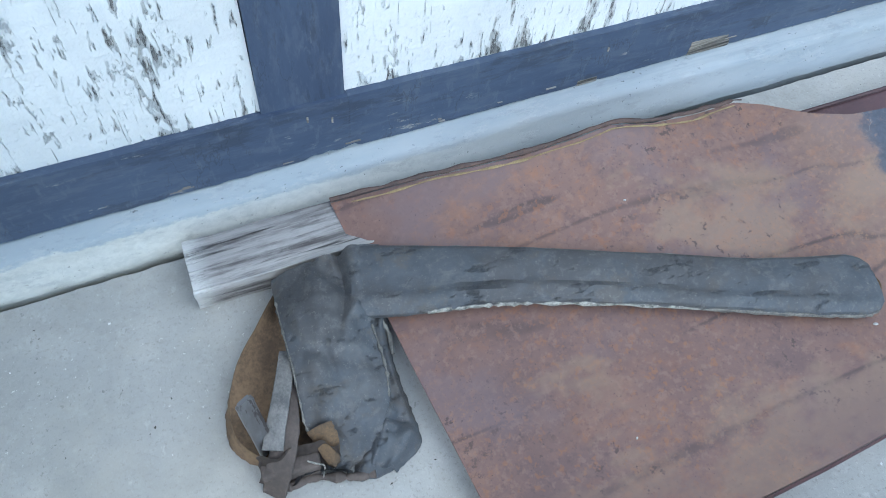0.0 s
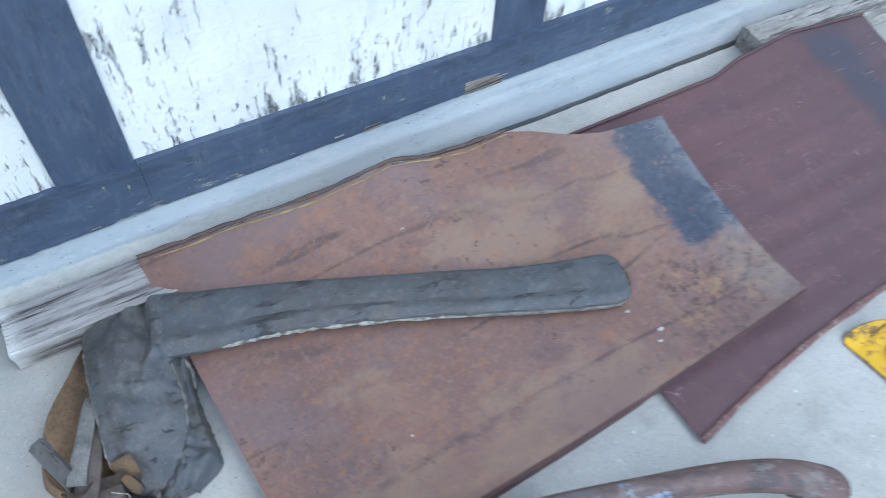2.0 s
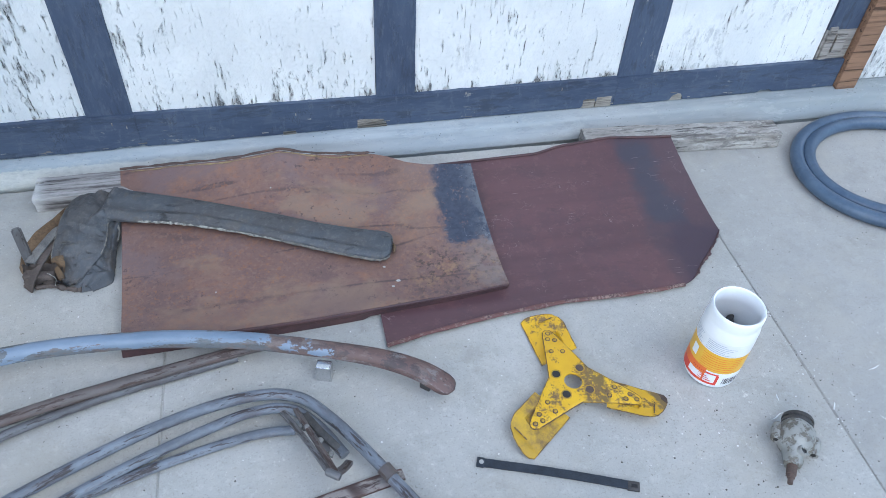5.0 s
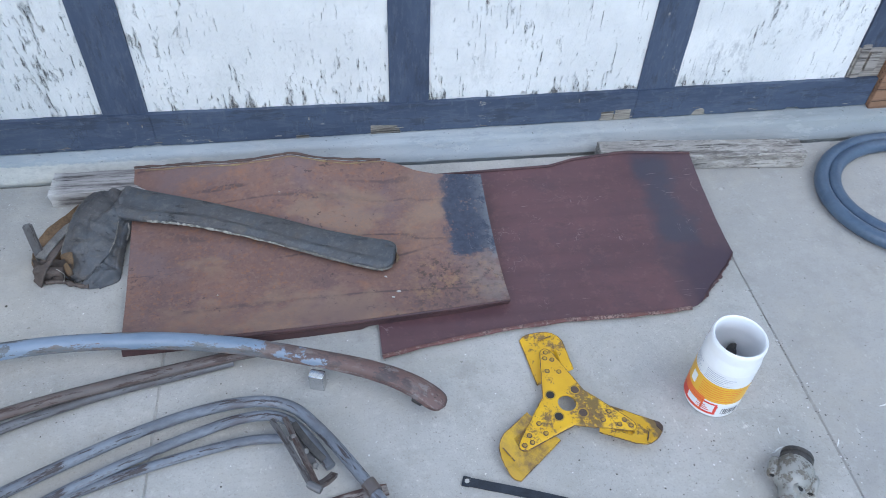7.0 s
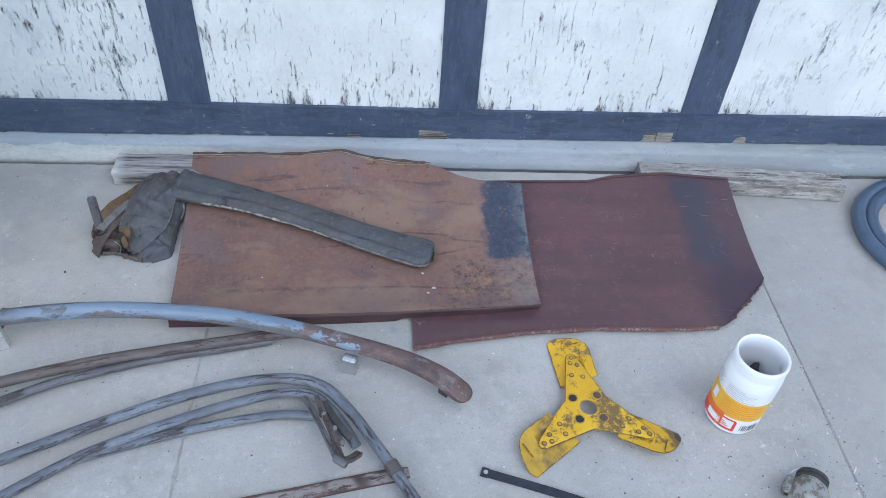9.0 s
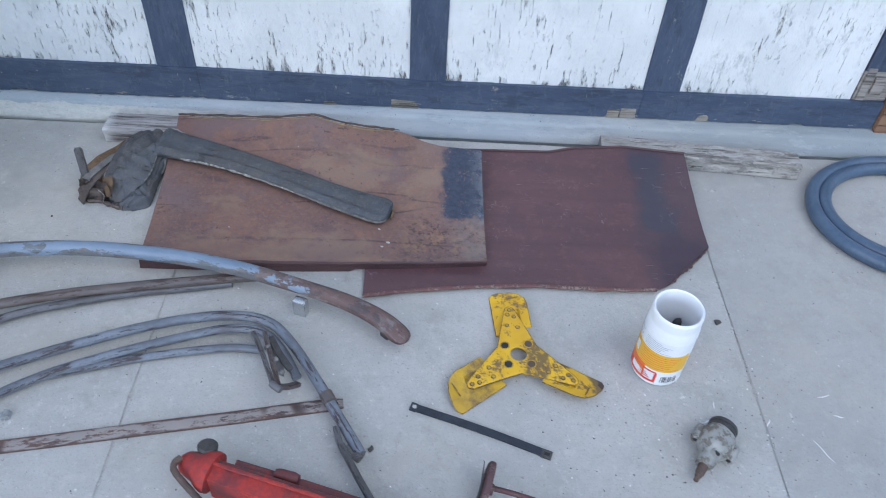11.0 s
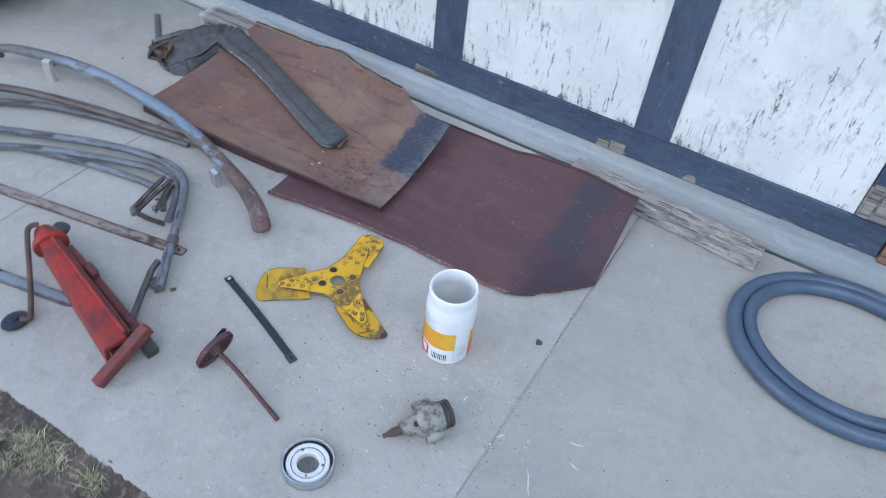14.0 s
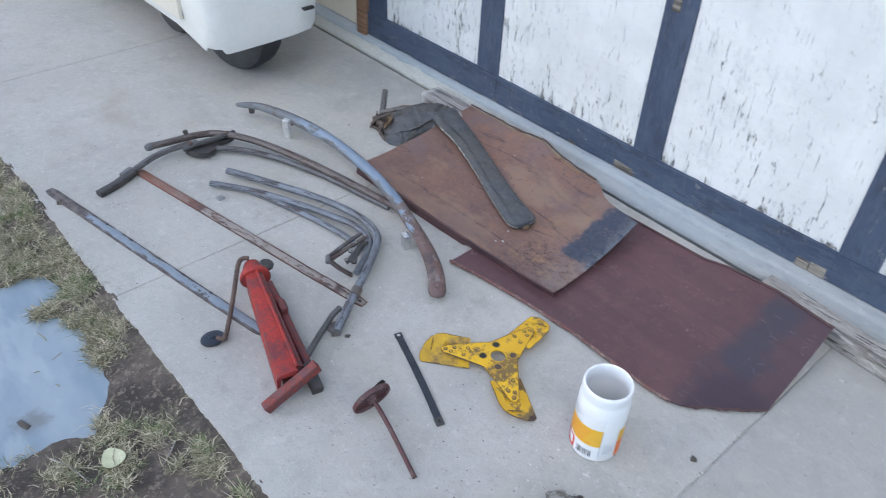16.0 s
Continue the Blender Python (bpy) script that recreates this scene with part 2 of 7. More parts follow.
def peeling_white():
    """Old white house paint: flaked off in upright ragged scales, hairline splits, worn grey patches, a broken lower edge."""
    m, t, b = material("peeling_white_paint")
    z, x = axis(t, 2), axis(t, 0)
    cluster = noisy(t, 5.5, 4, 0.6, (1, 1, 0.55), shift=(1.3, 0, 0.4))
    low, foot = band(t, z, 0.60, 0.12), band(t, z, 0.165, 0.140)
    side = band(t, x, 1.35, 0.0)
    f1 = noisy(t, 120, 5, 0.66, (1, 1, 0.20))
    f2 = noisy(t, 46, 7, 0.74, (1, 1, 0.34), shift=(4, 4, 4))
    th = calc(t, "MULTIPLY_ADD", cluster, -0.44, 0.930)
    th = calc(t, "MULTIPLY_ADD", low, -0.046, th)
    th = calc(t, "MULTIPLY_ADD", foot, -0.085, th)
    th = calc(t, "MULTIPLY_ADD", side, -0.030, calc(t, "ADD", th, 0.016))
    over = calc(t, "SUBTRACT", calc(t, "MAXIMUM", f1, f2), th)
    ragged = band(t, noisy(t, 210, 5, 0.78, (1, 1, 0.35), shift=(9, 1, 1)), 0.36, 0.50)
    bare = calc(t, "MULTIPLY", band(t, over, -0.004, 0.014), ragged)
    hair = band(t, noisy(t, 330, 3, 0.6, (1, 1, 0.035), shift=(6, 2, 9)), 0.655, 0.69)
    hair = both(t, hair, band(t, noisy(t, 7, 4, 0.6, (1, 1, 0.7), shift=(3, 8, 1)), 0.46, 0.60), band(t, noisy(t, 60, 4, 0.7, (1, 1, 0.5)), 0.38, 0.55))
    bare = calc(t, "MAXIMUM", bare, calc(t, "MULTIPLY", hair, 0.8))
    halo = band(t, over, -0.06, 0.0)
    smudge = both(t, band(t, noisy(t, 9, 5, 0.62, (1, 1, 0.6), shift=(8, 0, 3)), 0.53, 0.70), band(t, noisy(t, 70, 6, 0.75, (1, 1, 0.4)), 0.42, 0.60))
    weave = noisy(t, 120, 3, 0.6, (0.14, 1, 1))
    lumps = noisy(t, 60, 5, 0.65, (0.8, 1, 0.6), shift=(3, 3, 3))
    drip = noisy(t, 30, 3, 0.6, (1, 1, 0.1), shift=(2, 0, 0))
    c = blend(t, band(t, noisy(t, 5, 4), 0.35, 0.65), (0.68, 0.685, 0.675), (0.78, 0.78, 0.765))
    c = blend(t, calc(t, "MULTIPLY", band(t, weave, 0.55, 0.75), 0.12), c, (0.58, 0.59, 0.595))
    c = blend(t, calc(t, "MULTIPLY", band(t, drip, 0.58, 0.72), 0.16), c, (0.63, 0.63, 0.61))
    c = blend(t, calc(t, "MULTIPLY", smudge, 0.50), c, (0.42, 0.43, 0.43))
    mould = both(t, band(t, noisy(t, 11, 4, 0.6, (1, 1, 0.7), shift=(2, 7, 5)), 0.53, 0.62), band(t, x, 1.25, 1.45), band(t, noisy(t, 95, 6, 0.75, (1, 1, 0.5), shift=(1, 1, 8)), 0.42, 0.56))
    c = blend(t, calc(t, "MULTIPLY", mould, 0.55), c, (0.36, 0.37, 0.38))
    wood = blend(t, band(t, noisy(t, 200, 4, 0.65, (1, 1, 0.12)), 0.36, 0.64), (0.048, 0.047, 0.048), (0.215, 0.205, 0.195))
    c = blend(t, calc(t, "MULTIPLY", bare, 0.94), c, wood)
    h = calc(t, "ADD", calc(t, "MULTIPLY_ADD", lumps, 1.0, calc(t, "MULTIPLY", weave, 0.30)), calc(t, "SUBTRACT", calc(t, "MULTIPLY", halo, 0.6), calc(t, "MULTIPLY", bare, 1.6)))
    finish(t, b, c, calc(t, "MULTIPLY_ADD", bare, 0.3, 0.5), h, 1.0, 0.0028)
    return m


def navy_stuff(name, stretch, cover):
    """Old navy paint: dusty, brushed along the board, chipped to pale wood here and there."""
    m, t, b = material(name)
    n, brush, fine = noisy(t, 9, 6, 0.7, stretch), noisy(t, 90, 5, 0.7, stretch, shift=(4, 1, 2)), noisy(t, 200, 4, 0.7)
    c = blend(t, band(t, n, 0.34, 0.66), (0.044, 0.061, 0.104), (0.066, 0.089, 0.140))
    c = blend(t, calc(t, "MULTIPLY", band(t, brush, 0.48, 0.64), 0.45), c, (0.100, 0.120, 0.160))
    c = blend(t, calc(t, "MULTIPLY", band(t, noisy(t, 28, 6, 0.75, stretch, shift=(7, 3, 1)), 0.52, 0.63), 0.55), c, (0.030, 0.036, 0.052))
    c = blend(t, calc(t, "MULTIPLY", band(t, noisy(t, 70, 6, 0.75, (1, 1, 0.4), shift=(1, 6, 6)), 0.55, 0.66), 0.45), c, (0.115, 0.135, 0.170))
    crackle = both(t, band(t, calc(t, "ABSOLUTE", calc(t, "SUBTRACT", noisy(t, 26, 5, 0.6, (1, 1, 0.35), shift=(5, 2, 7)), 0.5)), 0.010, 0.002), band(t, noisy(t, 8, 3, 0.6, shift=(2, 6, 2)), 0.48, 0.60))
    c = blend(t, calc(t, "MULTIPLY", crackle, 0.35), c, (0.018, 0.020, 0.026))
    chip = both(t, band(t, noisy(t, 75, 5, 0.72, stretch, shift=(2, 9, 5)), 0.61, 0.645), band(t, noisy(t, 6, 3, 0.6, shift=(3, 5, 1)), cover, cover + 0.08))
    c = blend(t, calc(t, "MULTIPLY", chip, 0.75), c, blend(t, band(t, fine, 0.35, 0.65), (0.17, 0.165, 0.16), (0.40, 0.38, 0.35)))
    finish(t, b, c, calc(t, "MULTIPLY_ADD", chip, 0.25, 0.55), calc(t, "SUBTRACT", calc(t, "MULTIPLY_ADD", brush, 0.6, n), chip), 0.45, 0.0014)
    return m


def weathered(name, light, dark, turn=0.0, warm=None, broken=0.0, fine=1.0, tip=None):
    """Grey sawn wood with open grain along x (turned by degrees). broken: how far the grain is eaten into short scales; fine: how narrow its bands are; tip: the x of a scuffed pale end."""
    m, t, b = material(name)
    along_ = 0.035 + 0.10 * broken
    g = noisy(t, 130 * fine, 6, 0.72, (along_ * 1.4, 1, 1), (0, 0, turn))
    w = noisy(t, 34 * fine, 5, 0.65, (along_ * 1.6, 1, 1), (0, 0, turn), (3, 2, 1))
    f = calc(t, "MULTIPLY_ADD", g, 0.55, calc(t, "MULTIPLY", w, 0.45))
    c = blend(t, band(t, f, 0.40, 0.56), dark, light)
    c = blend(t, calc(t, "MULTIPLY", band(t, noisy(t, 14, 4, 0.6, (0.25, 1, 1), (0, 0, turn), (7, 7, 3)), 0.48, 0.62), 0.5), c, [0.5 * (p + q) for p, q in zip(light, dark)])
    split = band(t, noisy(t, 75, 4, 0.6, (along_ * 0.8, 1, 1), (0, 0, turn), (5, 3, 8)), 0.41, 0.36)
    c = blend(t, calc(t, "MULTIPLY", split, 0.85), c, [0.45 * v for v in dark])
    if tip is not None:
        c = blend(t, both(t, band(t, axis(t, 0), tip + 0.035, tip), band(t, noisy(t, 60, 6, 0.75, (0.4, 1, 1)), 0.36, 0.54), 0.8), c, (0.56, 0.545, 0.52))
    if warm:
        c = blend(t, calc(t, "MULTIPLY", band(t, noisy(t, 9, 3, 0.6, (0.5, 1, 1)), 0.5, 0.7), 0.6), c, warm)
    if broken:
        c = blend(t, calc(t, "MULTIPLY", band(t, noisy(t, 60, 6, 0.75, (0.5, 1, 1), (0, 0, turn), (2, 9, 4)), 0.53, 0.60), 0.7 * broken), c, [0.7 * v for v in dark])
        c = blend(t, calc(t, "MULTIPLY", band(t, noisy(t, 48, 6, 0.75, (0.4, 1, 1), (0, 0, turn), (6, 1, 7)), 0.54, 0.62), 0.8 * broken), c, [min(0.62, 1.3 * v) for v in light])
    finish(t, b, c, 0.85, calc(t, "SUBTRACT", f, calc(t, "MULTIPLY", split, 0.6)), 0.9, 0.003)
    return m


def scratches(t, scale, cover, shift=(0, 0, 0)):
    """Thin curling scratches in scattered patches."""
    s = calc(t, "ABSOLUTE", calc(t, "SUBTRACT", noisy(t, scale, 2, 0.5, shift=shift), 0.5))
    s = calc(t, "MULTIPLY", band(t, s, 0.009, 0.002), band(t, noisy(t, 13, 3, 0.6, shift=(shift[1], 3, 6)), cover, cover + 0.05))
    return calc(t, "MULTIPLY", s, band(t, noisy(t, 80, 3, 0.6, shift=shift), 0.42, 0.52))


def rusty_sheet():
    m, t, b = material("brown_rust")
    n, fine = noisy(t, 5, 7, 0.7), noisy(t, 100, 5, 0.7)
    c = blend(t, band(t, n, 0.32, 0.68), (0.150, 0.088, 0.076), (0.200, 0.118, 0.096))
    c = blend(t, calc(t, "MULTIPLY", band(t, noisy(t, 11, 7, 0.72, (0.7, 1, 1), (0, 0, -8), (3, 3, 0)), 0.50, 0.64), 0.38), c, (0.225, 0.120, 0.080))
    c = blend(t, calc(t, "MULTIPLY", band(t, noisy(t, 16, 6, 0.7, shift=(5, 8, 2)), 0.50, 0.61), 0.5), c, (0.125, 0.078, 0.075))
    streak = calc(t, "ABSOLUTE", calc(t, "SUBTRACT", noisy(t, 10, 2, 0.4, (0.07, 1, 1), (0, 0, -4), (0, 2, 0)), 0.5))
    streak = both(t, band(t, streak, 0.018, 0.0), band(t, noisy(t, 5, 4, 0.6, (0.5, 1, 1), shift=(4, 4, 4)), 0.42, 0.60))
    c = blend(t, calc(t, "MULTIPLY", streak, 0.85), c, (0.062, 0.042, 0.040))
    pock = both(t, band(t, noisy(t, 80, 4, 0.6, shift=(1, 6, 2)), 0.55, 0.62), band(t, noisy(t, 6, 4, 0.6, shift=(9, 1, 5)), 0.40, 0.56))
    c = blend(t, calc(t, "MULTIPLY", pock, 0.5), c, (0.27, 0.120, 0.060))
    c = blend(t, calc(t, "MULTIPLY", band(t, noisy(t, 140, 4, 0.7, shift=(8, 6, 2)), 0.53, 0.65), 0.4), c, (0.095, 0.060, 0.056))
    c = blend(t, calc(t, "MULTIPLY", band(t, fine, 0.52, 0.64), 0.4), c, (0.27, 0.17, 0.135))
    flare = both(t, inside(t, 0.20, 0.56, -0.50, -0.40, 0.05, 0.05, 9), band(t, noisy(t, 13, 6, 0.7, (0.5, 1, 1), shift=(2, 0, 6)), 0.46, 0.58))
    c = blend(t, calc(t, "MULTIPLY", flare, 0.4), c, (0.33, 0.135, 0.052))
    spots = both(t, inside(t, 0.06, 0.42, -0.52, -0.28, 0.06, 0.06, 8), band(t, noisy(t, 125, 3, 0.5, shift=(3, 1, 2)), 0.59, 0.66))
    c = blend(t, calc(t, "MULTIPLY", spots, 0.7), c, (0.25, 0.115, 0.058))
    c = blend(t, calc(t, "MULTIPLY", band(t, noisy(t, 6.5, 4, 0.6, (0.7, 1, 1), (0, 0, -10), (1, 9, 4)), 0.48, 0.62), 0.62), c, (0.170, 0.122, 0.126))
    c = blend(t, calc(t, "MULTIPLY", band(t, noisy(t, 8.0, 5, 0.65, (0.6, 1, 1), (0, 0, -10), (5, 3, 9)), 0.51, 0.63), 0.62), c, (0.262, 0.178, 0.124))
    c = blend(t, both(t, band(t, noisy(t, 9, 7, 0.75, (0.55, 1, 1), (0, 0, -14), (7, 4, 2)), 0.51, 0.60), band(t, noisy(t, 48, 6, 0.78, shift=(5, 5, 1)), 0.42, 0.58), 0.40), c, (0.275, 0.142, 0.082))
    c = blend(t, both(t, band(t, noisy(t, 5, 5, 0.7, shift=(2, 2, 8)), 0.46, 0.58), band(t, noisy(t, 62, 5, 0.7, shift=(9, 9, 3)), 0.59, 0.645), 0.8), c, (0.062, 0.042, 0.038))
    grainy = both(t, band(t, noisy(t, 3.2, 3, 0.6, shift=(6, 2, 5)), 0.42, 0.62), band(t, noisy(t, 150, 5, 0.8, shift=(4, 8, 3)), 0.54, 0.62))
    c = blend(t, calc(t, "MULTIPLY", grainy, 0.6), c, (0.31, 0.165, 0.095))
    scorch = both(t, band(t, noisy(t, 3.0, 4, 0.6, (0.5, 1, 1), (0, 0, -6), (2, 5, 1)), 0.52, 0.68), band(t, noisy(t, 40, 6, 0.75, shift=(3, 6, 6)), 0.36, 0.58))
    c = blend(t, calc(t, "MULTIPLY", scorch, 0.35), c, (0.090, 0.062, 0.060))
    pin = band(t, noisy(t, 260, 4, 0.7, shift=(7, 3, 2)), 0.64, 0.69)
    c = blend(t, calc(t, "MULTIPLY", pin, 0.6), c, (0.055, 0.038, 0.036))
    corner = inside(t, 0.63, 0.86, -0.575, -0.40, 0.03, 0.03, 14)
    pits = calc(t, "MULTIPLY", corner, band(t, noisy(t, 70, 6, 0.75), 0.50, 0.60))
    c = blend(t, pits, c, (0.075, 0.05, 0.042))
    c = blend(t, calc(t, "MULTIPLY", calc(t, "MULTIPLY", corner, band(t, noisy(t, 34, 7, 0.78, shift=(3, 9, 1)), 0.50, 0.62)), 0.75), c, (0.29, 0.178, 0.100))
    patch = inside(t, 0.714, 0.84, -0.388, -0.10, 0.008, 0.018, 30)
    chips = band(t, noisy(t, 45, 7, 0.78, shift=(0, 2, 2)), 0.56, 0.66)
    # shading of the front bend, put into the rust colour as a darker band
    c = blend(t, both(t, band(t, axis(t, 1), -0.44, -0.54), band(t, noisy(t, 12, 5, 0.65, (0.4, 1, 1), shift=(1, 3, 9)), 0.34, 0.60), 0.5), c, (0.125, 0.082, 0.084))
    c = blend(t, 1.0, c, (0.955, 0.935, 0.92), "MULTIPLY")
    c = blend(t, both(t, corner, band(t, axis(t, 0), 0.70, 0.80), band(t, noisy(t, 30, 6, 0.7, shift=(6, 1, 3)), 0.36, 0.56), 0.5), c, (0.235, 0.190, 0.165))
    patch = calc(t, "MULTIPLY", patch, calc(t, "SUBTRACT", 1.0, calc(t, "MULTIPLY", chips, 0.7)))
    c = blend(t, calc(t, "MULTIPLY", patch, 0.94), c, blend(t, band(t, fine, 0.35, 0.65), (0.018, 0.028, 0.052), (0.036, 0.050, 0.080)))
    rubbed = both(t, inside(t, 0.70, 0.86, -0.41, -0.06, 0.01, 0.012, 30), band(t, axis(t, 0), 0.768, 0.815), band(t, noisy(t, 38, 7, 0.78, shift=(5, 2, 7)), 0.40, 0.54))
    c = blend(t, calc(t, "MULTIPLY", rubbed, 0.55), c, (0.185, 0.190, 0.200))
    c = blend(t, both(t, patch, scratches(t, 26, 0.52, (2, 2, 0)), 0.45), c, (0.26, 0.27, 0.29))
    c = blend(t, calc(t, "MULTIPLY", inside(t, 0.63, 0.70, -0.36, -0.14, 0.035, 0.04, 10), 0.30), c, (0.25, 0.165, 0.115))
    finish(t, b, c, calc(t, "MULTIPLY_ADD", patch, -0.2, 0.62), calc(t, "MULTIPLY_ADD", fine, 0.5, calc(t, "MULTIPLY", n, 0.5)), 0.4, 0.0012)
    return m


def maroon_sheet():
    m, t, b = material("maroon_primer_rust")
    n, fine = noisy(t, 6, 5, 0.6, (0.5, 1, 1)), noisy(t, 110, 4, 0.7)
    c = blend(t, band(t, n, 0.32, 0.68), (0.085, 0.042, 0.047), (0.118, 0.056, 0.060))
    c = blend(t, calc(t, "MULTIPLY", band(t, noisy(t, 20, 3, 0.5, (0.06, 1, 1), (0, 0, 3)), 0.52, 0.62), 0.22), c, (0.060, 0.034, 0.040))
    c = blend(t, calc(t, "MULTIPLY", band(t, noisy(t, 9, 7, 0.75, shift=(8, 2, 1)), 0.50, 0.62), 0.45), c, (0.070, 0.040, 0.048))
    c = blend(t, calc(t, "MULTIPLY", band(t, noisy(t, 42, 6, 0.78, shift=(2, 8, 1)), 0.54, 0.63), 0.35), c, (0.165, 0.090, 0.085))
    c = blend(t, calc(t, "MULTIPLY", band(t, noisy(t, 14, 5, 0.65, shift=(4, 1, 0)), 0.56, 0.70), 0.5), c, (0.142, 0.066, 0.064))
    c = blend(t, calc(t, "MULTIPLY", inside(t, 1.165, 1.42, -0.62, -0.08, 0.014, 0.018, 20), 0.62), c, (0.060, 0.038, 0.048))
    c = blend(t, calc(t, "MULTIPLY", inside(t, 1.175, 1.255, -0.42, -0.135, 0.022, 0.03, 16), 0.66), c, (0.036, 0.041, 0.060))
    c = blend(t, calc(t, "MULTIPLY", inside(t, 1.20, 1.36, -0.56, -0.41, 0.03, 0.03, 16), 0.8), c, (0.044, 0.027, 0.042))
    for k, a in enumerate((38, -62, 81)):
        s = noisy(t, 190, 3, 0.6, (0.10, 1, 1), (0, 0, a), (k * 3.1, 1.7, k))
        s = calc(t, "MULTIPLY", band(t, s, 0.66, 0.74), band(t, noisy(t, 7, 3, 0.5, shift=(k, k, 4)), 0.54, 0.66))
        c = blend(t, calc(t, "MULTIPLY", s, 0.5), c, (0.34, 0.26, 0.25))
    for k, sc in enumerate((27, 44)):
        c = blend(t, calc(t, "MULTIPLY", scratches(t, sc, 0.59, (5 + k, 1, k)), 0.36), c, (0.36, 0.28, 0.27))
    c = blend(t, calc(t, "MULTIPLY", band(t, noisy(t, 60, 6, 0.75, (0.4, 1, 1), shift=(3, 5, 8)), 0.54, 0.70), 0.4), c, (0.055, 0.032, 0.033))
    finish(t, b, c, 0.52, calc(t, "MULTIPLY_ADD", fine, 0.5, calc(t, "MULTIPLY", n, 0.6)), 0.3, 0.001)
    return m


def leather_stuff():
    m, t, b = material("cracked_black_leather")
    n, fine = noisy(t, 11, 7, 0.7), noisy(t, 130, 5, 0.7)
    c = blend(t, band(t, n, 0.32, 0.68), (0.044, 0.048, 0.055), (0.082, 0.087, 0.096))
    c = blend(t, calc(t, "MULTIPLY", band(t, noisy(t, 20, 7, 0.78, (0.5, 1, 1), (0, 0, 20), (3, 0, 1)), 0.50, 0.62), 0.5), c, (0.118, 0.116, 0.114))
    c = blend(t, calc(t, "MULTIPLY", band(t, noisy(t, 16, 6, 0.75, shift=(3, 7, 4)), 0.55, 0.64), 0.45), c, (0.105, 0.084, 0.062))
    c = blend(t, calc(t, "MULTIPLY", band(t, noisy(t, 7, 6, 0.72, shift=(6, 2, 4)), 0.44, 0.60), 0.50), c, (0.068, 0.058, 0.052))
    c = blend(t, calc(t, "MULTIPLY", band(t, noisy(t, 75, 6, 0.78, shift=(1, 8, 2)), 0.52, 0.62), 0.45), c, (0.135, 0.128, 0.122))
    c = blend(t, calc(t, "MULTIPLY", band(t, noisy(t, 240, 4, 0.75, shift=(2, 2, 6)), 0.60, 0.68), 0.5), c, (0.20, 0.185, 0.165))
    crack = band(t, noisy(t, 55, 7, 0.78, (0.35, 1, 1), (0, 0, 20)), 0.43, 0.36)
    c = blend(t, calc(t, "MULTIPLY", crack, 0.55), c, (0.020, 0.020, 0.021))
    finish(t, b, c, calc(t, "MULTIPLY_ADD", n, 0.25, 0.48), calc(t, "SUBTRACT", calc(t, "MULTIPLY_ADD", fine, 0.5, n), crack), 0.7, 0.0022)
    return m


def tube_stuff(name, pale, grey, chip, amount):
    """Old enamel on a steel tube, chipped in long flecks along it."""
    m, t, b = material(name)
    n = drawn(t, 14, 6, 0.7, (0.5, 1.2, 1))
    c = blend(t, band(t, n, 0.34, 0.64), grey, pale)
    fleck = both(t, band(t, drawn(t, 120, 5, 0.7, (0.14, 1, 1), (3, 1, 0)), 0.57 - amount, 0.61 - amount), band(t, drawn(t, 13, 4, 0.6, (0.5, 1.5, 1), (7, 2, 0)), 0.45, 0.54))
    rubbed = band(t, drawn(t, 38, 6, 0.75, (0.25, 1, 1), (1, 5, 0)), 0.54 - amount, 0.64 - amount)
    c = blend(t, calc(t, "MULTIPLY", rubbed, 0.55), c, [v * 1.9 for v in chip])
    c = blend(t, fleck, c, chip)
    finish(t, b, c, calc(t, "MULTIPLY_ADD", fleck, 0.25, 0.40), calc(t, "SUBTRACT", calc(t, "MULTIPLY", n, 0.4), fleck), 0.35, 0.0008)
    return m


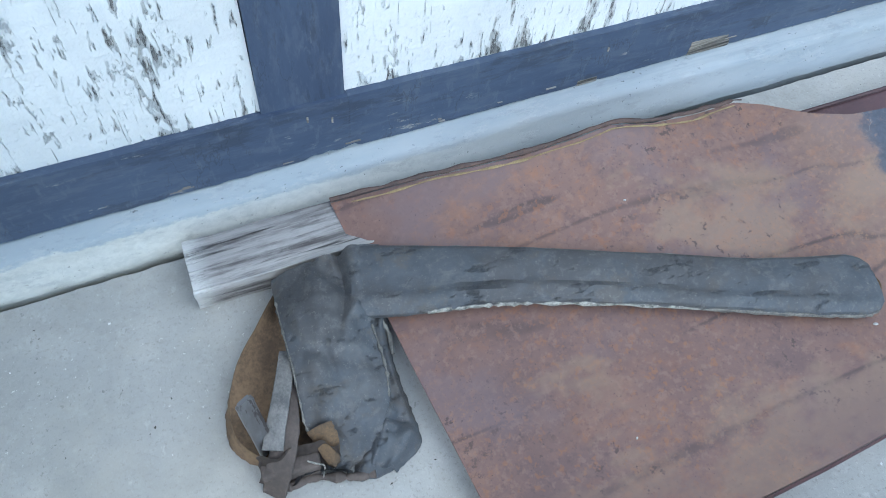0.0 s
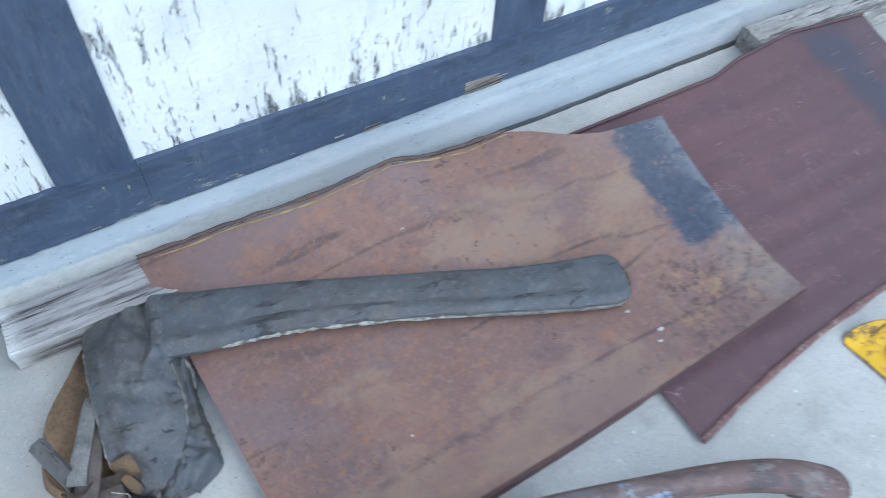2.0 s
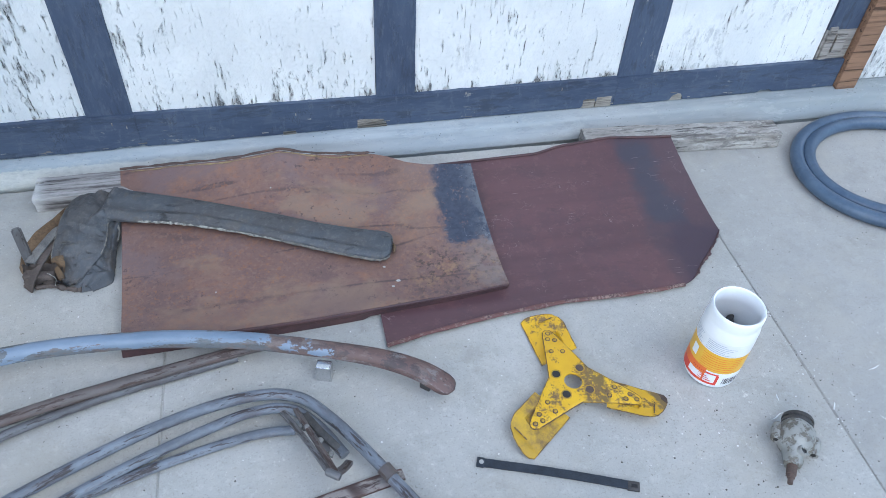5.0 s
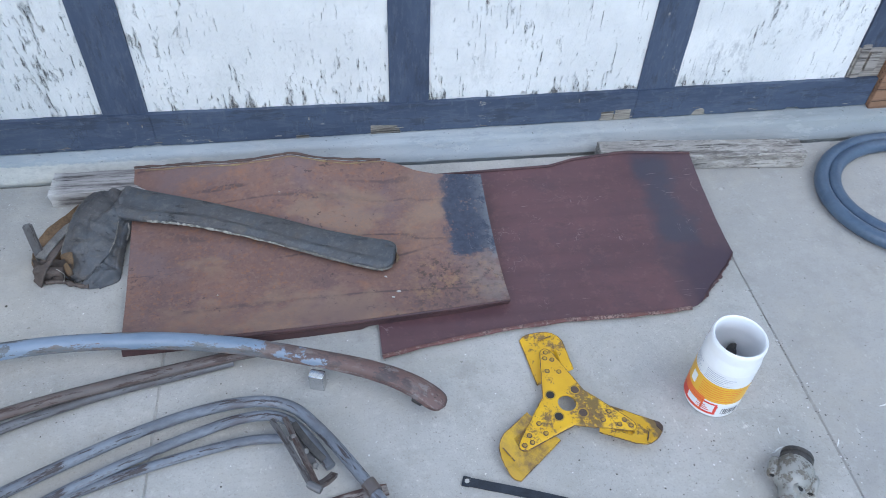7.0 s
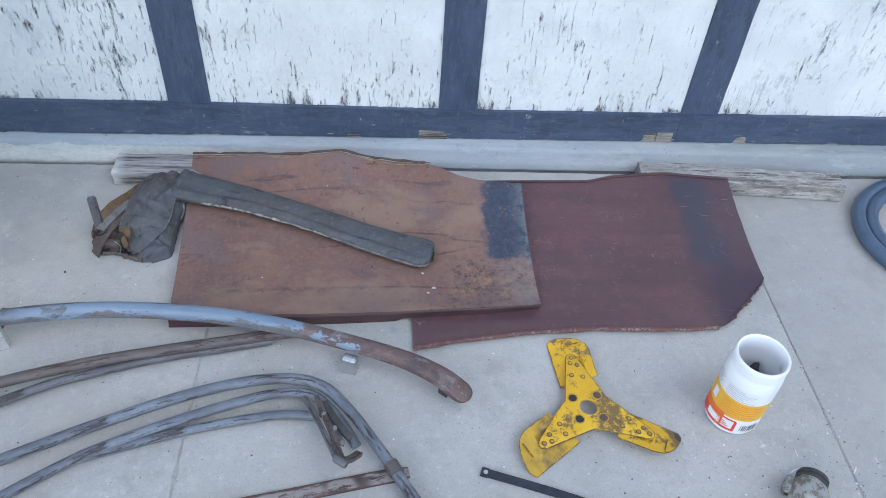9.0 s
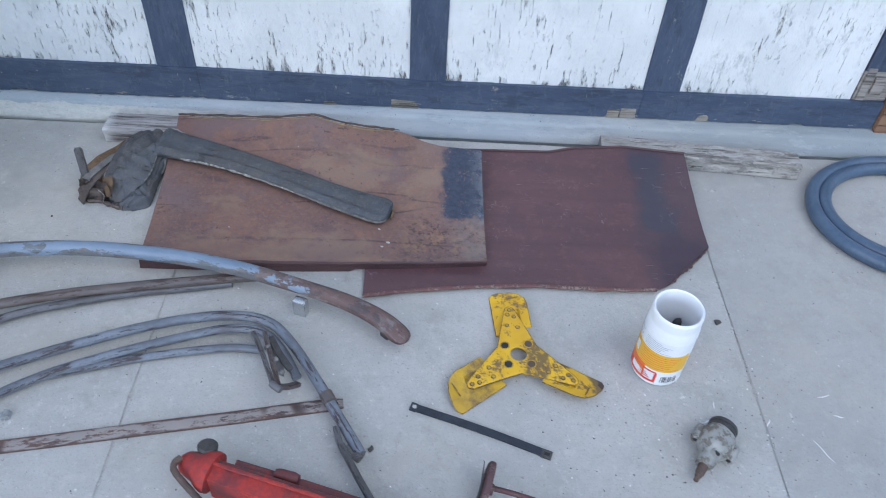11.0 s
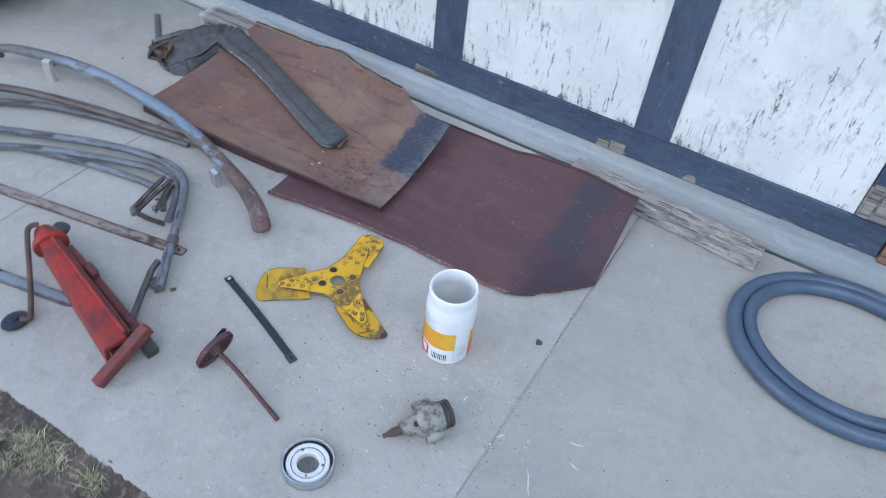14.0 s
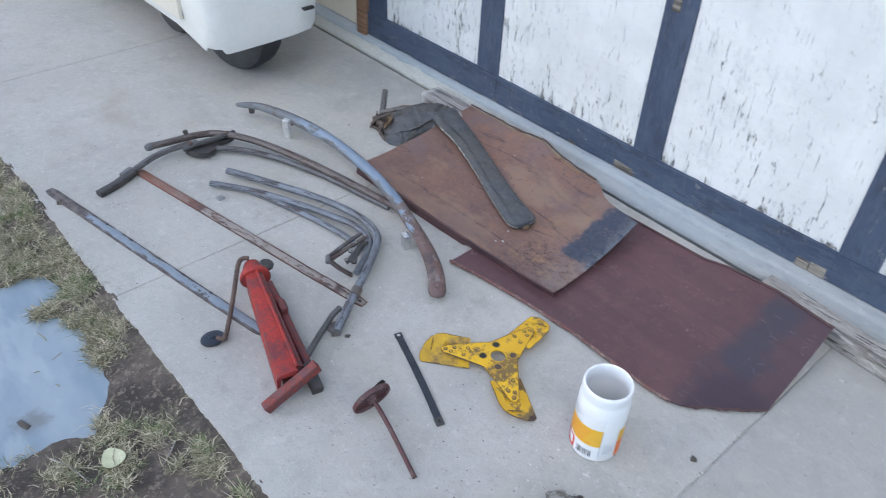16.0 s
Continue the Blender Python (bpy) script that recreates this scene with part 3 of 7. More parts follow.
def bumper_stuff():
    """Blue enamel left along the middle of the bar, dull grey and rust on its edges, bare towards one end."""
    m, t, b = material("chipped_blue_bumper_paint")
    u, v = along_uv(t, 0), along_uv(t, 1)
    vv = calc(t, "MULTIPLY_ADD", calc(t, "SUBTRACT", drawn(t, 24, 7, 0.72, (0.35, 1, 1)), 0.5), 0.085, v)
    vv = calc(t, "MULTIPLY_ADD", calc(t, "SUBTRACT", drawn(t, 5, 2, 0.5, (1, 0, 1), (3, 0, 0)), 0.5), 0.040, vv)
    blue = both(t, band(t, vv, 0.021, 0.024), band(t, vv, 0.051, 0.048))
    far = band(t, u, 0.62, 1.05)
    blue = calc(t, "MULTIPLY", blue, band(t, calc(t, "MULTIPLY_ADD", drawn(t, 12, 6, 0.7), 0.5, u), 0.42, 0.60))
    hole = calc(t, "MULTIPLY_ADD", far, -0.26, 0.590)
    hole = calc(t, "SUBTRACT", drawn(t, 9, 6, 0.68, (0.8, 1, 1), (5, 3, 0)), hole)
    blue = calc(t, "MULTIPLY", blue, band(t, hole, 0.012, -0.012))
    rusty = calc(t, "MULTIPLY_ADD", far, 0.22, drawn(t, 17, 6, 0.7, (0.4, 1, 1), (2, 8, 0)))
    c = blend(t, band(t, rusty, 0.49, 0.62), (0.125, 0.135, 0.145), blend(t, far, (0.150, 0.112, 0.098), (0.128, 0.074, 0.064)))
    mot = both(t, far, band(t, drawn(t, 32, 7, 0.78, (0.5, 1, 1), (6, 2, 0)), 0.50, 0.56))
    c = blend(t, calc(t, "MULTIPLY", mot, 0.8), c, (0.052, 0.040, 0.042))
    mot = both(t, far, band(t, drawn(t, 40, 7, 0.78, (0.5, 1, 1), (1, 7, 0)), 0.54, 0.60))
    c = blend(t, calc(t, "MULTIPLY", mot, 0.7), c, (0.225, 0.200, 0.190))
    c = blend(t, calc(t, "MULTIPLY", band(t, drawn(t, 60, 6, 0.75, (0.4, 1, 1), (4, 4, 0)), 0.50, 0.62), 0.6), c, (0.065, 0.050, 0.047))
    c = blend(t, calc(t, "MULTIPLY", band(t, drawn(t, 45, 6, 0.75, (0.4, 1, 1), (9, 4, 0)), 0.53, 0.63), 0.4), c, (0.215, 0.165, 0.145))
    paint = blend(t, band(t, drawn(t, 12, 5, 0.65, (0.5, 1, 1), (1, 1, 0)), 0.35, 0.65), (0.140, 0.186, 0.250), (0.200, 0.248, 0.318))
    c = blend(t, blue, c, paint)
    finish(t, b, c, calc(t, "MULTIPLY_ADD", blue, -0.2, 0.52), calc(t, "MULTIPLY", blue, 0.8), 0.4, 0.0008)
    return m


def flaky_bar():
    """Red-brown rust with a broken line of white flaking along the middle."""
    m, t, b = material("flaking_rust_bar")
    v = calc(t, "MULTIPLY_ADD", calc(t, "SUBTRACT", drawn(t, 30, 6, 0.7, (0.5, 1, 1)), 0.5), 0.020, along_uv(t, 1))
    n = drawn(t, 30, 6, 0.7, (0.4, 1, 1), (4, 1, 0))
    c = blend(t, band(t, n, 0.35, 0.65), (0.066, 0.043, 0.039), (0.128, 0.072, 0.058))
    far = band(t, calc(t, "MULTIPLY_ADD", drawn(t, 20, 5, 0.7, (1, 1, 1), (5, 5, 0)), 0.3, along_uv(t, 0)), 0.46, 0.30)
    c = blend(t, calc(t, "MULTIPLY", far, 0.75), c, (0.215, 0.088, 0.056))
    white = both(t, calc(t, "SUBTRACT", 1.0, calc(t, "MULTIPLY", far, 0.8)), band(t, v, 0.029, 0.033), band(t, v, 0.054, 0.050), band(t, drawn(t, 50, 7, 0.8, (0.25, 1, 1), (8, 8, 0)), 0.44, 0.50), band(t, drawn(t, 9, 3, 0.6, (1, 0.4, 1), (2, 5, 0)), 0.38, 0.46))
    c = blend(t, calc(t, "MULTIPLY", white, 0.85), c, (0.31, 0.275, 0.25))
    finish(t, b, c, 0.75, calc(t, "MULTIPLY_ADD", white, 0.4, n), 0.5, 0.001)
    return m


def enamel_bar():
    """Pale blue enamel, worn dark on both edges and rusted at one end."""
    m, t, b = material("pale_blue_bar")
    u = calc(t, "MULTIPLY_ADD", calc(t, "SUBTRACT", drawn(t, 16, 6, 0.7), 0.5), 0.22, along_uv(t, 0))
    v = calc(t, "MULTIPLY_ADD", calc(t, "SUBTRACT", drawn(t, 30, 7, 0.75, (0.3, 1, 1)), 0.5), 0.035, along_uv(t, 1))
    n = drawn(t, 26, 6, 0.7, (0.4, 1, 1), (4, 1, 0))
    paint = blend(t, band(t, n, 0.35, 0.65), (0.180, 0.212, 0.250), (0.245, 0.280, 0.320))
    worn_ = blend(t, band(t, drawn(t, 60, 5, 0.7, (0.4, 1, 1), (7, 1, 0)), 0.38, 0.62), (0.060, 0.050, 0.048), (0.15, 0.125, 0.115))
    keep = both(t, band(t, v, 0.034, 0.037), band(t, v, 0.056, 0.053), band(t, u, 0.17, 0.21), band(t, drawn(t, 20, 7, 0.75, (0.5, 1, 1), (2, 9, 0)), 0.62, 0.58))
    c = blend(t, keep, worn_, paint)
    finish(t, b, c, calc(t, "MULTIPLY_ADD", keep, -0.25, 0.7), calc(t, "MULTIPLY_ADD", keep, 0.6, n), 0.4, 0.0008)
    return m


def soil_stuff():
    m, t, b = material("damp_soil")
    n, fine = noisy(t, 9, 6, 0.7), noisy(t, 70, 5, 0.75)
    c = blend(t, band(t, n, 0.38, 0.62), (0.046, 0.036, 0.029), (0.118, 0.095, 0.074))
    c = blend(t, calc(t, "MULTIPLY", band(t, fine, 0.52, 0.60), 0.7), c, (0.23, 0.185, 0.14))
    c = blend(t, calc(t, "MULTIPLY", band(t, noisy(t, 30, 6, 0.75, shift=(4, 2, 0)), 0.52, 0.62), 0.5), c, (0.055, 0.047, 0.042))
    finish(t, b, c, 0.88, calc(t, "MULTIPLY_ADD", fine, 0.6, n), 0.8, 0.006)
    return m


def grass_stuff():
    m, t, b = material("dry_grass")
    r = nd(t, "NewGeometry").outputs["Random Per Island"]
    c = blend(t, band(t, r, 0.05, 0.40), (0.122, 0.126, 0.066), (0.275, 0.242, 0.150))
    c = blend(t, band(t, r, 0.40, 0.98), c, (0.58, 0.515, 0.37))
    c = blend(t, both(t, band(t, noisy(t, 11, 3, 0.6, shift=(3, 3, 0)), 0.50, 0.60), band(t, r, 0.75, 0.55), 0.7), c, (0.125, 0.175, 0.060))
    finish(t, b, c, 0.7, None)
    b.inputs["Subsurface Weight"].default_value = 0.0
    return m


CONCRETE, CURB, WHITE = concrete_stuff(), curb_stuff(), peeling_white()
NAVY, NAVY_TRIM = navy_stuff("worn_navy_paint", (1, 1, 0.25), 0.56), navy_stuff("scuffed_navy_trim_paint", (0.25, 1, 1), 0.50)
SPLINTER = weathered("bare_split_wood", (0.34, 0.305, 0.26), (0.075, 0.065, 0.055))
POST_WOOD = weathered("orange_brown_wood", (0.30, 0.172, 0.104), (0.15, 0.082, 0.050), 90)
GREY_WOOD = weathered("grey_weathered_wood", (0.36, 0.338, 0.322), (0.085, 0.074, 0.072), 1.5, None, 0.20, 0.75, -0.135)
TAN_WOOD = weathered("bleached_tan_wood", (0.375, 0.35, 0.318), (0.130, 0.115, 0.103), 4.4, (0.25, 0.215, 0.18), 0.75)
STILE_WOOD = weathered("bare_grey_stile_wood", (0.33, 0.30, 0.27), (0.16, 0.14, 0.125), 90)
RUST, MAROON = rusty_sheet(), maroon_sheet()
OCHRE = plain("ochre_rust_edge", (0.17, 0.115, 0.062), (0.34, 0.255, 0.125), 45, 0.8)
DARK_LIP = plain("dark_maroon_lip", (0.050, 0.028, 0.031), (0.098, 0.046, 0.044), 20, 0.6)
EDGE_BROWN = plain("dark_brown_curl", (0.048, 0.034, 0.031), (0.120, 0.074, 0.058), 35, 0.75)
PALE_LIP = worn("scraped_maroon_roll", (0.12, 0.05, 0.045), (0.15, 0.065, 0.055), (0.30, 0.20, 0.17), (0.06, 0.03, 0.03), 0.45, 40)
LEATHER = leather_stuff()
SUEDE = plain("tan_leather_inside", (0.080, 0.052, 0.032), (0.215, 0.138, 0.078), 24, 0.9, 0.6, 0.002)
TAN_SUEDE = plain("bare_tan_leather", (0.060, 0.042, 0.028), (0.165, 0.102, 0.052), 40, 0.9, 0.6, 0.002)
MOUTH = plain("brown_grey_leather", (0.062, 0.048, 0.041), (0.125, 0.097, 0.082), 22, 0.85, 0.6, 0.002)
SEAM = plain("frayed_seam", (0.03, 0.029, 0.028), (0.50, 0.47, 0.41), 130, 0.9, 0.8, 0.002)
WORN_EDGE = plain("scuffed_leather_edge", (0.070, 0.066, 0.060), (0.235, 0.215, 0.185), 55, 0.85, 0.7, 0.002)
OLD_STEEL = plain("old_grey_steel", (0.11, 0.105, 0.10), (0.27, 0.25, 0.23), 40, 0.55, metal=0.4)
DARK_STEEL = plain("dark_greasy_steel", (0.035, 0.034, 0.034), (0.095, 0.085, 0.078), 40, 0.5, metal=0.3)
BROWN_STEEL = plain("brown_rusty_steel", (0.055, 0.040, 0.034), (0.135, 0.085, 0.063), 45, 0.75)
BLUE = bumper_stuff()
TUBE = tube_stuff("worn_blue_grey_tube", (0.195, 0.214, 0.245), (0.098, 0.104, 0.118), (0.050, 0.040, 0.041), 0.03)
TUBE_GREY = tube_stuff("dull_grey_tube", (0.150, 0.148, 0.152), (0.080, 0.072, 0.070), (0.045, 0.036, 0.034), 0.03)
TUBE_BROWN = tube_stuff("brown_worn_tube", (0.138, 0.112, 0.100), (0.082, 0.068, 0.062), (0.058, 0.036, 0.030), 0.04)
TUBE_DARK = tube_stuff("dark_worn_iron", (0.105, 0.102, 0.102), (0.058, 0.054, 0.052), (0.030, 0.026, 0.025), 0.02)
FLAT_RUST = flaky_bar()
FLAT_BLUE = enamel_bar()
RED = worn("worn_red_paint", (0.125, 0.026, 0.028), (0.19, 0.029, 0.028), (0.40, 0.038, 0.026), (0.29, 0.032, 0.026), 0.47, 20, 0.42, edge=0.075, specks=0.35)
RED_DARK = worn("dirty_dark_red_paint", (0.092, 0.032, 0.034), (0.135, 0.034, 0.034), (0.085, 0.048, 0.045), (0.30, 0.036, 0.025), 0.45, 28, 0.5, edge=0.05)
PEDAL_RED = worn("dull_maroon_iron", (0.062, 0.022, 0.025), (0.090, 0.029, 0.031), (0.040, 0.024, 0.024), (0.17, 0.10, 0.09), 0.44, 55, 0.5, edge=0.05)
YELLOW = worn("chipped_yellow_paint", (0.74, 0.44, 0.012), (0.63, 0.35, 0.012), (0.24, 0.14, 0.05), (0.12, 0.08, 0.045), 0.33, 32, 0.38, (1, 1, 1), edge=0.03, specks=0.50, smear=(0.882, 0.926, -0.812, -0.726))
YELLOW_DARK = worn("stained_yellow_paint", (0.58, 0.35, 0.015), (0.46, 0.27, 0.015), (0.20, 0.12, 0.05), (0.10, 0.065, 0.04), 0.36, 22, 0.45, edge=0.10, specks=0.2)
CHIPPED_EDGE = worn("chipped_yellow_edge", (0.50, 0.30, 0.015), (0.40, 0.22, 0.02), (0.09, 0.06, 0.04), (0.16, 0.10, 0.055), 0.62, 60, 0.5, edge=0.05)
HOLE = plain("black_grease", (0.010, 0.010, 0.010), (0.03, 0.027, 0.025), 60, 0.6)
BLACK = plain("black_enamel", (0.012, 0.015, 0.021), (0.034, 0.040, 0.052), 50, 0.36)
ALU = worn("oxidised_cast_aluminium", (0.25, 0.245, 0.225), (0.35, 0.34, 0.31), (0.150, 0.134, 0.112), (0.195, 0.172, 0.142), 0.42, 60, 0.5, metal=0.25)
CHROME = plain("chrome", (0.62, 0.63, 0.65), (0.74, 0.75, 0.76), 30, 0.2, 0.1, metal=1.0)
DULL_CHROME = plain("dull_chrome", (0.70, 0.70, 0.69), (0.84, 0.84, 0.83), 40, 0.30, 0.2, metal=0.75)
SATIN = plain("satin_aluminium", (0.74, 0.74, 0.73), (0.86, 0.86, 0.85), 70, 0.38, 0.15, metal=0.25)
PLASTIC = plain("white_plastic", (0.80, 0.80, 0.80), (0.84, 0.84, 0.84), 12, 0.42, 0.05)
LABEL_WHITE = plain("label_white", (0.74, 0.74, 0.75), (0.80, 0.80, 0.80), 40, 0.45, 0.05)
LABEL_YELLOW = plain("label_yellow", (0.74, 0.40, 0.030), (0.78, 0.45, 0.045), 40, 0.42, 0.05)
LABEL_ORANGE = plain("label_orange", (0.74, 0.14, 0.020), (0.76, 0.18, 0.030), 40, 0.42, 0.05)
LABEL_RED = plain("label_red", (0.62, 0.045, 0.025), (0.66, 0.06, 0.03), 40, 0.42, 0.05)
INK = plain("label_ink", (0.06, 0.06, 0.07), (0.10, 0.10, 0.11), 60, 0.5, 0.05)
PALE_INK = plain("label_grey_ink", (0.42, 0.44, 0.50), (0.50, 0.52, 0.56), 60, 0.5, 0.05)
HOSE = plain("blue_grey_rubber", (0.052, 0.080, 0.126), (0.082, 0.120, 0.176), 14, 0.34, 0.2, 0.001)
SOIL, GRASS = soil_stuff(), grass_stuff()
CART = plain("white_enamel_body", (0.76, 0.745, 0.70), (0.83, 0.815, 0.775), 6, 0.38, 0.06)
CREAM = plain("cream_panel", (0.72, 0.66, 0.56), (0.78, 0.72, 0.62), 6, 0.5, 0.1)
TYRE = plain("tyre_rubber", (0.030, 0.030, 0.032), (0.060, 0.060, 0.062), 25, 0.75, 0.4, 0.002)
AMBER = plain("amber_lens", (0.55, 0.18, 0.04), (0.62, 0.22, 0.05), 30, 0.3, 0.1)
LEAF = plain("pale_dry_leaf", (0.48, 0.50, 0.30), (0.60, 0.58, 0.40), 40, 0.7, 0.5, 0.001)
STONE = plain("grey_stone", (0.20, 0.20, 0.20), (0.32, 0.32, 0.315), 90, 0.85)
GRIT = plain("dark_grit", (0.05, 0.045, 0.04), (0.14, 0.12, 0.10), 60, 0.9)
DUSTY_FLECK = plain("dusty_paint_fleck", (0.30, 0.28, 0.26), (0.56, 0.54, 0.51), 300, 0.85)
FLECK = plain("pale_paint_fleck", (0.62, 0.61, 0.58), (0.72, 0.71, 0.69), 60, 0.8)


def water_stuff():
    m, t, b = material("sky_tinted_muddy_water")
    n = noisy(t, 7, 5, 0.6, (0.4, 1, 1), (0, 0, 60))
    # the sky's reflection and its pale streaks are painted into the base colour
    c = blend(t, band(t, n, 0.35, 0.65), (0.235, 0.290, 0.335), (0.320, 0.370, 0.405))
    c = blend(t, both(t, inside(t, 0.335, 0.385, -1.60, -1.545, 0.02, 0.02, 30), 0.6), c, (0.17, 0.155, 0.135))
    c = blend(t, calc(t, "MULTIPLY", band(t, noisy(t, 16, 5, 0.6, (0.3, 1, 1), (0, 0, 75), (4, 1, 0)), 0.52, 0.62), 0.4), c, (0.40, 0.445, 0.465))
    finish(t, b, c, 0.05, noisy(t, 9, 2, 0.5), 0.03, 0.003)
    b.inputs["IOR"].default_value = 1.33
    return m


WATER = water_stuff()


# ---- mesh helpers (all take places in the world) ----
ROOT = {}


def thing(name, place, label, category, group="", kind="", turn=0.0):
    ob = new(name)
    ob.empty_display_size = 0.05
    ob.matrix_basis = pose(*place, 0, 0, turn)
    ROOT[ob] = ob.matrix_basis.copy()
    return tagged(ob, label, category, group, kind)


def part(name, bm, material, parent, label="", smooth=True, kind=""):
    """Links a bmesh as one mesh object under a thing or under a part."""
    bm.transform(ROOT[parent].inverted())
    me = bpy.data.meshes.new(name)
    bmesh.ops.recalc_face_normals(bm, faces=bm.faces)
    bm.to_mesh(me)
    bm.free()
    me.materials.append(material)
    if smooth:
        me.shade_smooth()
        me.set_sharp_from_angle(angle=radians(38))
    ob = new(name, me)
    ob.parent = parent
    ROOT[ob] = ROOT[parent]
    return tagged(ob, label, "", "", kind)


def single(name, bm, material, place, label, category, group="", kind="", smooth=True):
    """A thing of one mesh."""
    bm.transform(Matrix.Translation(place).inverted())
    me = bpy.data.meshes.new(name)
    bmesh.ops.recalc_face_normals(bm, faces=bm.faces)
    bm.to_mesh(me)
    bm.free()
    me.materials.append(material)
    if smooth:
        me.shade_smooth()
        me.set_sharp_from_angle(angle=radians(38))
    ob = new(name, me)
    ob.matrix_basis = Matrix.Translation(place)
    ROOT[ob] = ob.matrix_basis.copy()
    return tagged(ob, label, category, group, kind)


def box(x0, x1, y0, y1, z0, z1, bevel=0.0, bm=None, m=None, seg=1):
    """A box between two corners, with its edges rounded; m: a pose to lay it by."""
    bm = bm or bmesh.new()
    c = Matrix.Translation(((x0 + x1) / 2, (y0 + y1) / 2, (z0 + z1) / 2)) @ Matrix.Diagonal((x1 - x0, y1 - y0, z1 - z0, 1))
    made = bmesh.ops.create_cube(bm, size=1, matrix=(m @ c) if m else c)
    if bevel:
        es = list({e for v in made["verts"] for e in v.link_edges})
        bmesh.ops.bevel(bm, geom=es, offset=bevel, segments=seg + 1, affect="EDGES", profile=0.6)
    return bm


def curve(points, n=8, closed=False):
    """A smooth line through the points."""
    p = [Vector(q) for q in points]
    k, out = len(p), []
    for i in range(k if closed else k - 1):
        a, b, c, d = (p[(i + j) % k] if closed else p[min(max(i + j, 0), k - 1)] for j in (-1, 0, 1, 2))
        for s in range(n):
            u = s / n
            out.append(0.5 * (2 * b + (c - a) * u + (2 * a - 5 * b + 4 * c - d) * u * u + (3 * b - a - 3 * c + d) * u ** 3))
    return out if closed else out + [p[-1]]


def sweep(line, profile, closed=False, bm=None, up=(0, 0, 1), size=None, caps=True):
    """A profile of (across, up) points drawn along a line. size: a factor for each place along it (0 to 1)."""
    bm = bm or bmesh.new()
    uv = bm.loops.layers.uv.verify()
    rings, k, m = [], len(line), len(profile)
    run, girth = [0.0], [0.0]
    for a, b in zip(line, line[1:] + line[:1]):
        run.append(run[-1] + (b - a).length)
    for (a, b), (c, d) in zip(profile, profile[1:] + profile[:1]):
        girth.append(girth[-1] + math.hypot(c - a, d - b))
    for i, p in enumerate(line):
        a, b = (line[i - 1] if i or closed else p), (line[(i + 1) % k] if i < k - 1 or closed else p)
        d = (b - a).normalized()
        side = d.cross(Vector(up))
        side = side.normalized() if side.length > 1e-4 else Vector((1, 0, 0))
        top = side.cross(d)
        f = size(i / max(1, k - 1)) if size else 1.0
        rings.append([bm.verts.new(p + side * (x * f) + top * (y * f)) for x, y in profile])
    for i in range(k if closed else k - 1):
        r, s = rings[i], rings[(i + 1) % k]
        for j in range(m):
            face = bm.faces.new((r[j], r[(j + 1) % m], s[(j + 1) % m], s[j]))
            for loop, place in zip(face.loops, ((run[i], girth[j]), (run[i], girth[j + 1]), (run[i + 1], girth[j + 1]), (run[i + 1], girth[j]))):
                loop[uv].uv = place
    if caps and not closed:
        bm.faces.new(rings[0]), bm.faces.new(rings[-1][::-1])
    return bm


def oval(rx, ry, n=12):
    return [(rx * math.cos(2 * math.pi * i / n), ry * math.sin(2 * math.pi * i / n)) for i in range(n)]


def slab(rx, ry, r=0.2, n=3):
    """A rounded rectangle as a profile."""
    r *= min(rx, ry)
    out = []
    for cx, cy, a in ((rx - r, ry - r, 0), (r - rx, ry - r, 90), (r - rx, r - ry, 180), (rx - r, r - ry, 270)):
        out += [(cx + r * math.cos(radians(a + 90 * i / n)), cy + r * math.sin(radians(a + 90 * i / n))) for i in range(n + 1)]
    return out


def tube(points, r, n=12, closed=False, steps=8, bm=None, flat=1.0, size=None):
    return sweep(curve(points, steps, closed), oval(r, r * flat, n), closed, bm, size=size)


def lathe(profile, m, n=40, bm=None):
    """A profile of (radius, height) turned about the z of the pose m; open at both ends unless the radius is 0 there."""
    bm = bm or bmesh.new()
    rings = []
    for r, z in profile:
        if r < 1e-6:
            rings.append([bm.verts.new(m @ Vector((0, 0, z)))])
        else:
            rings.append([bm.verts.new(m @ Vector((r * math.cos(2 * math.pi * i / n), r * math.sin(2 * math.pi * i / n), z))) for i in range(n)])
    for a, b in zip(rings, rings[1:]):
        for i in range(n):
            j = (i + 1) % n
            if len(a) == 1 and len(b) > 1:
                bm.faces.new((a[0], b[i], b[j]))
            elif len(b) == 1 and len(a) > 1:
                bm.faces.new((a[i], a[j], b[0]))
            elif len(a) > 1:
                bm.faces.new((a[i], a[j], b[j], b[i]))
    return bm


def plate(outline, z0, z1, bm=None, m=None):
    """A flat piece from an outline of (x, y), between two heights."""
    bm = bm or bmesh.new()
    m = m or Matrix()
    low = [bm.verts.new(m @ Vector((x, y, z0))) for x, y in outline]
    top = [bm.verts.new(m @ Vector((x, y, z1))) for x, y in outline]
    k = len(outline)
    bm.faces.new(low[::-1]), bm.faces.new(top)
    for i in range(k):
        bm.faces.new((low[i], low[(i + 1) % k], top[(i + 1) % k], top[i]))
    return bm


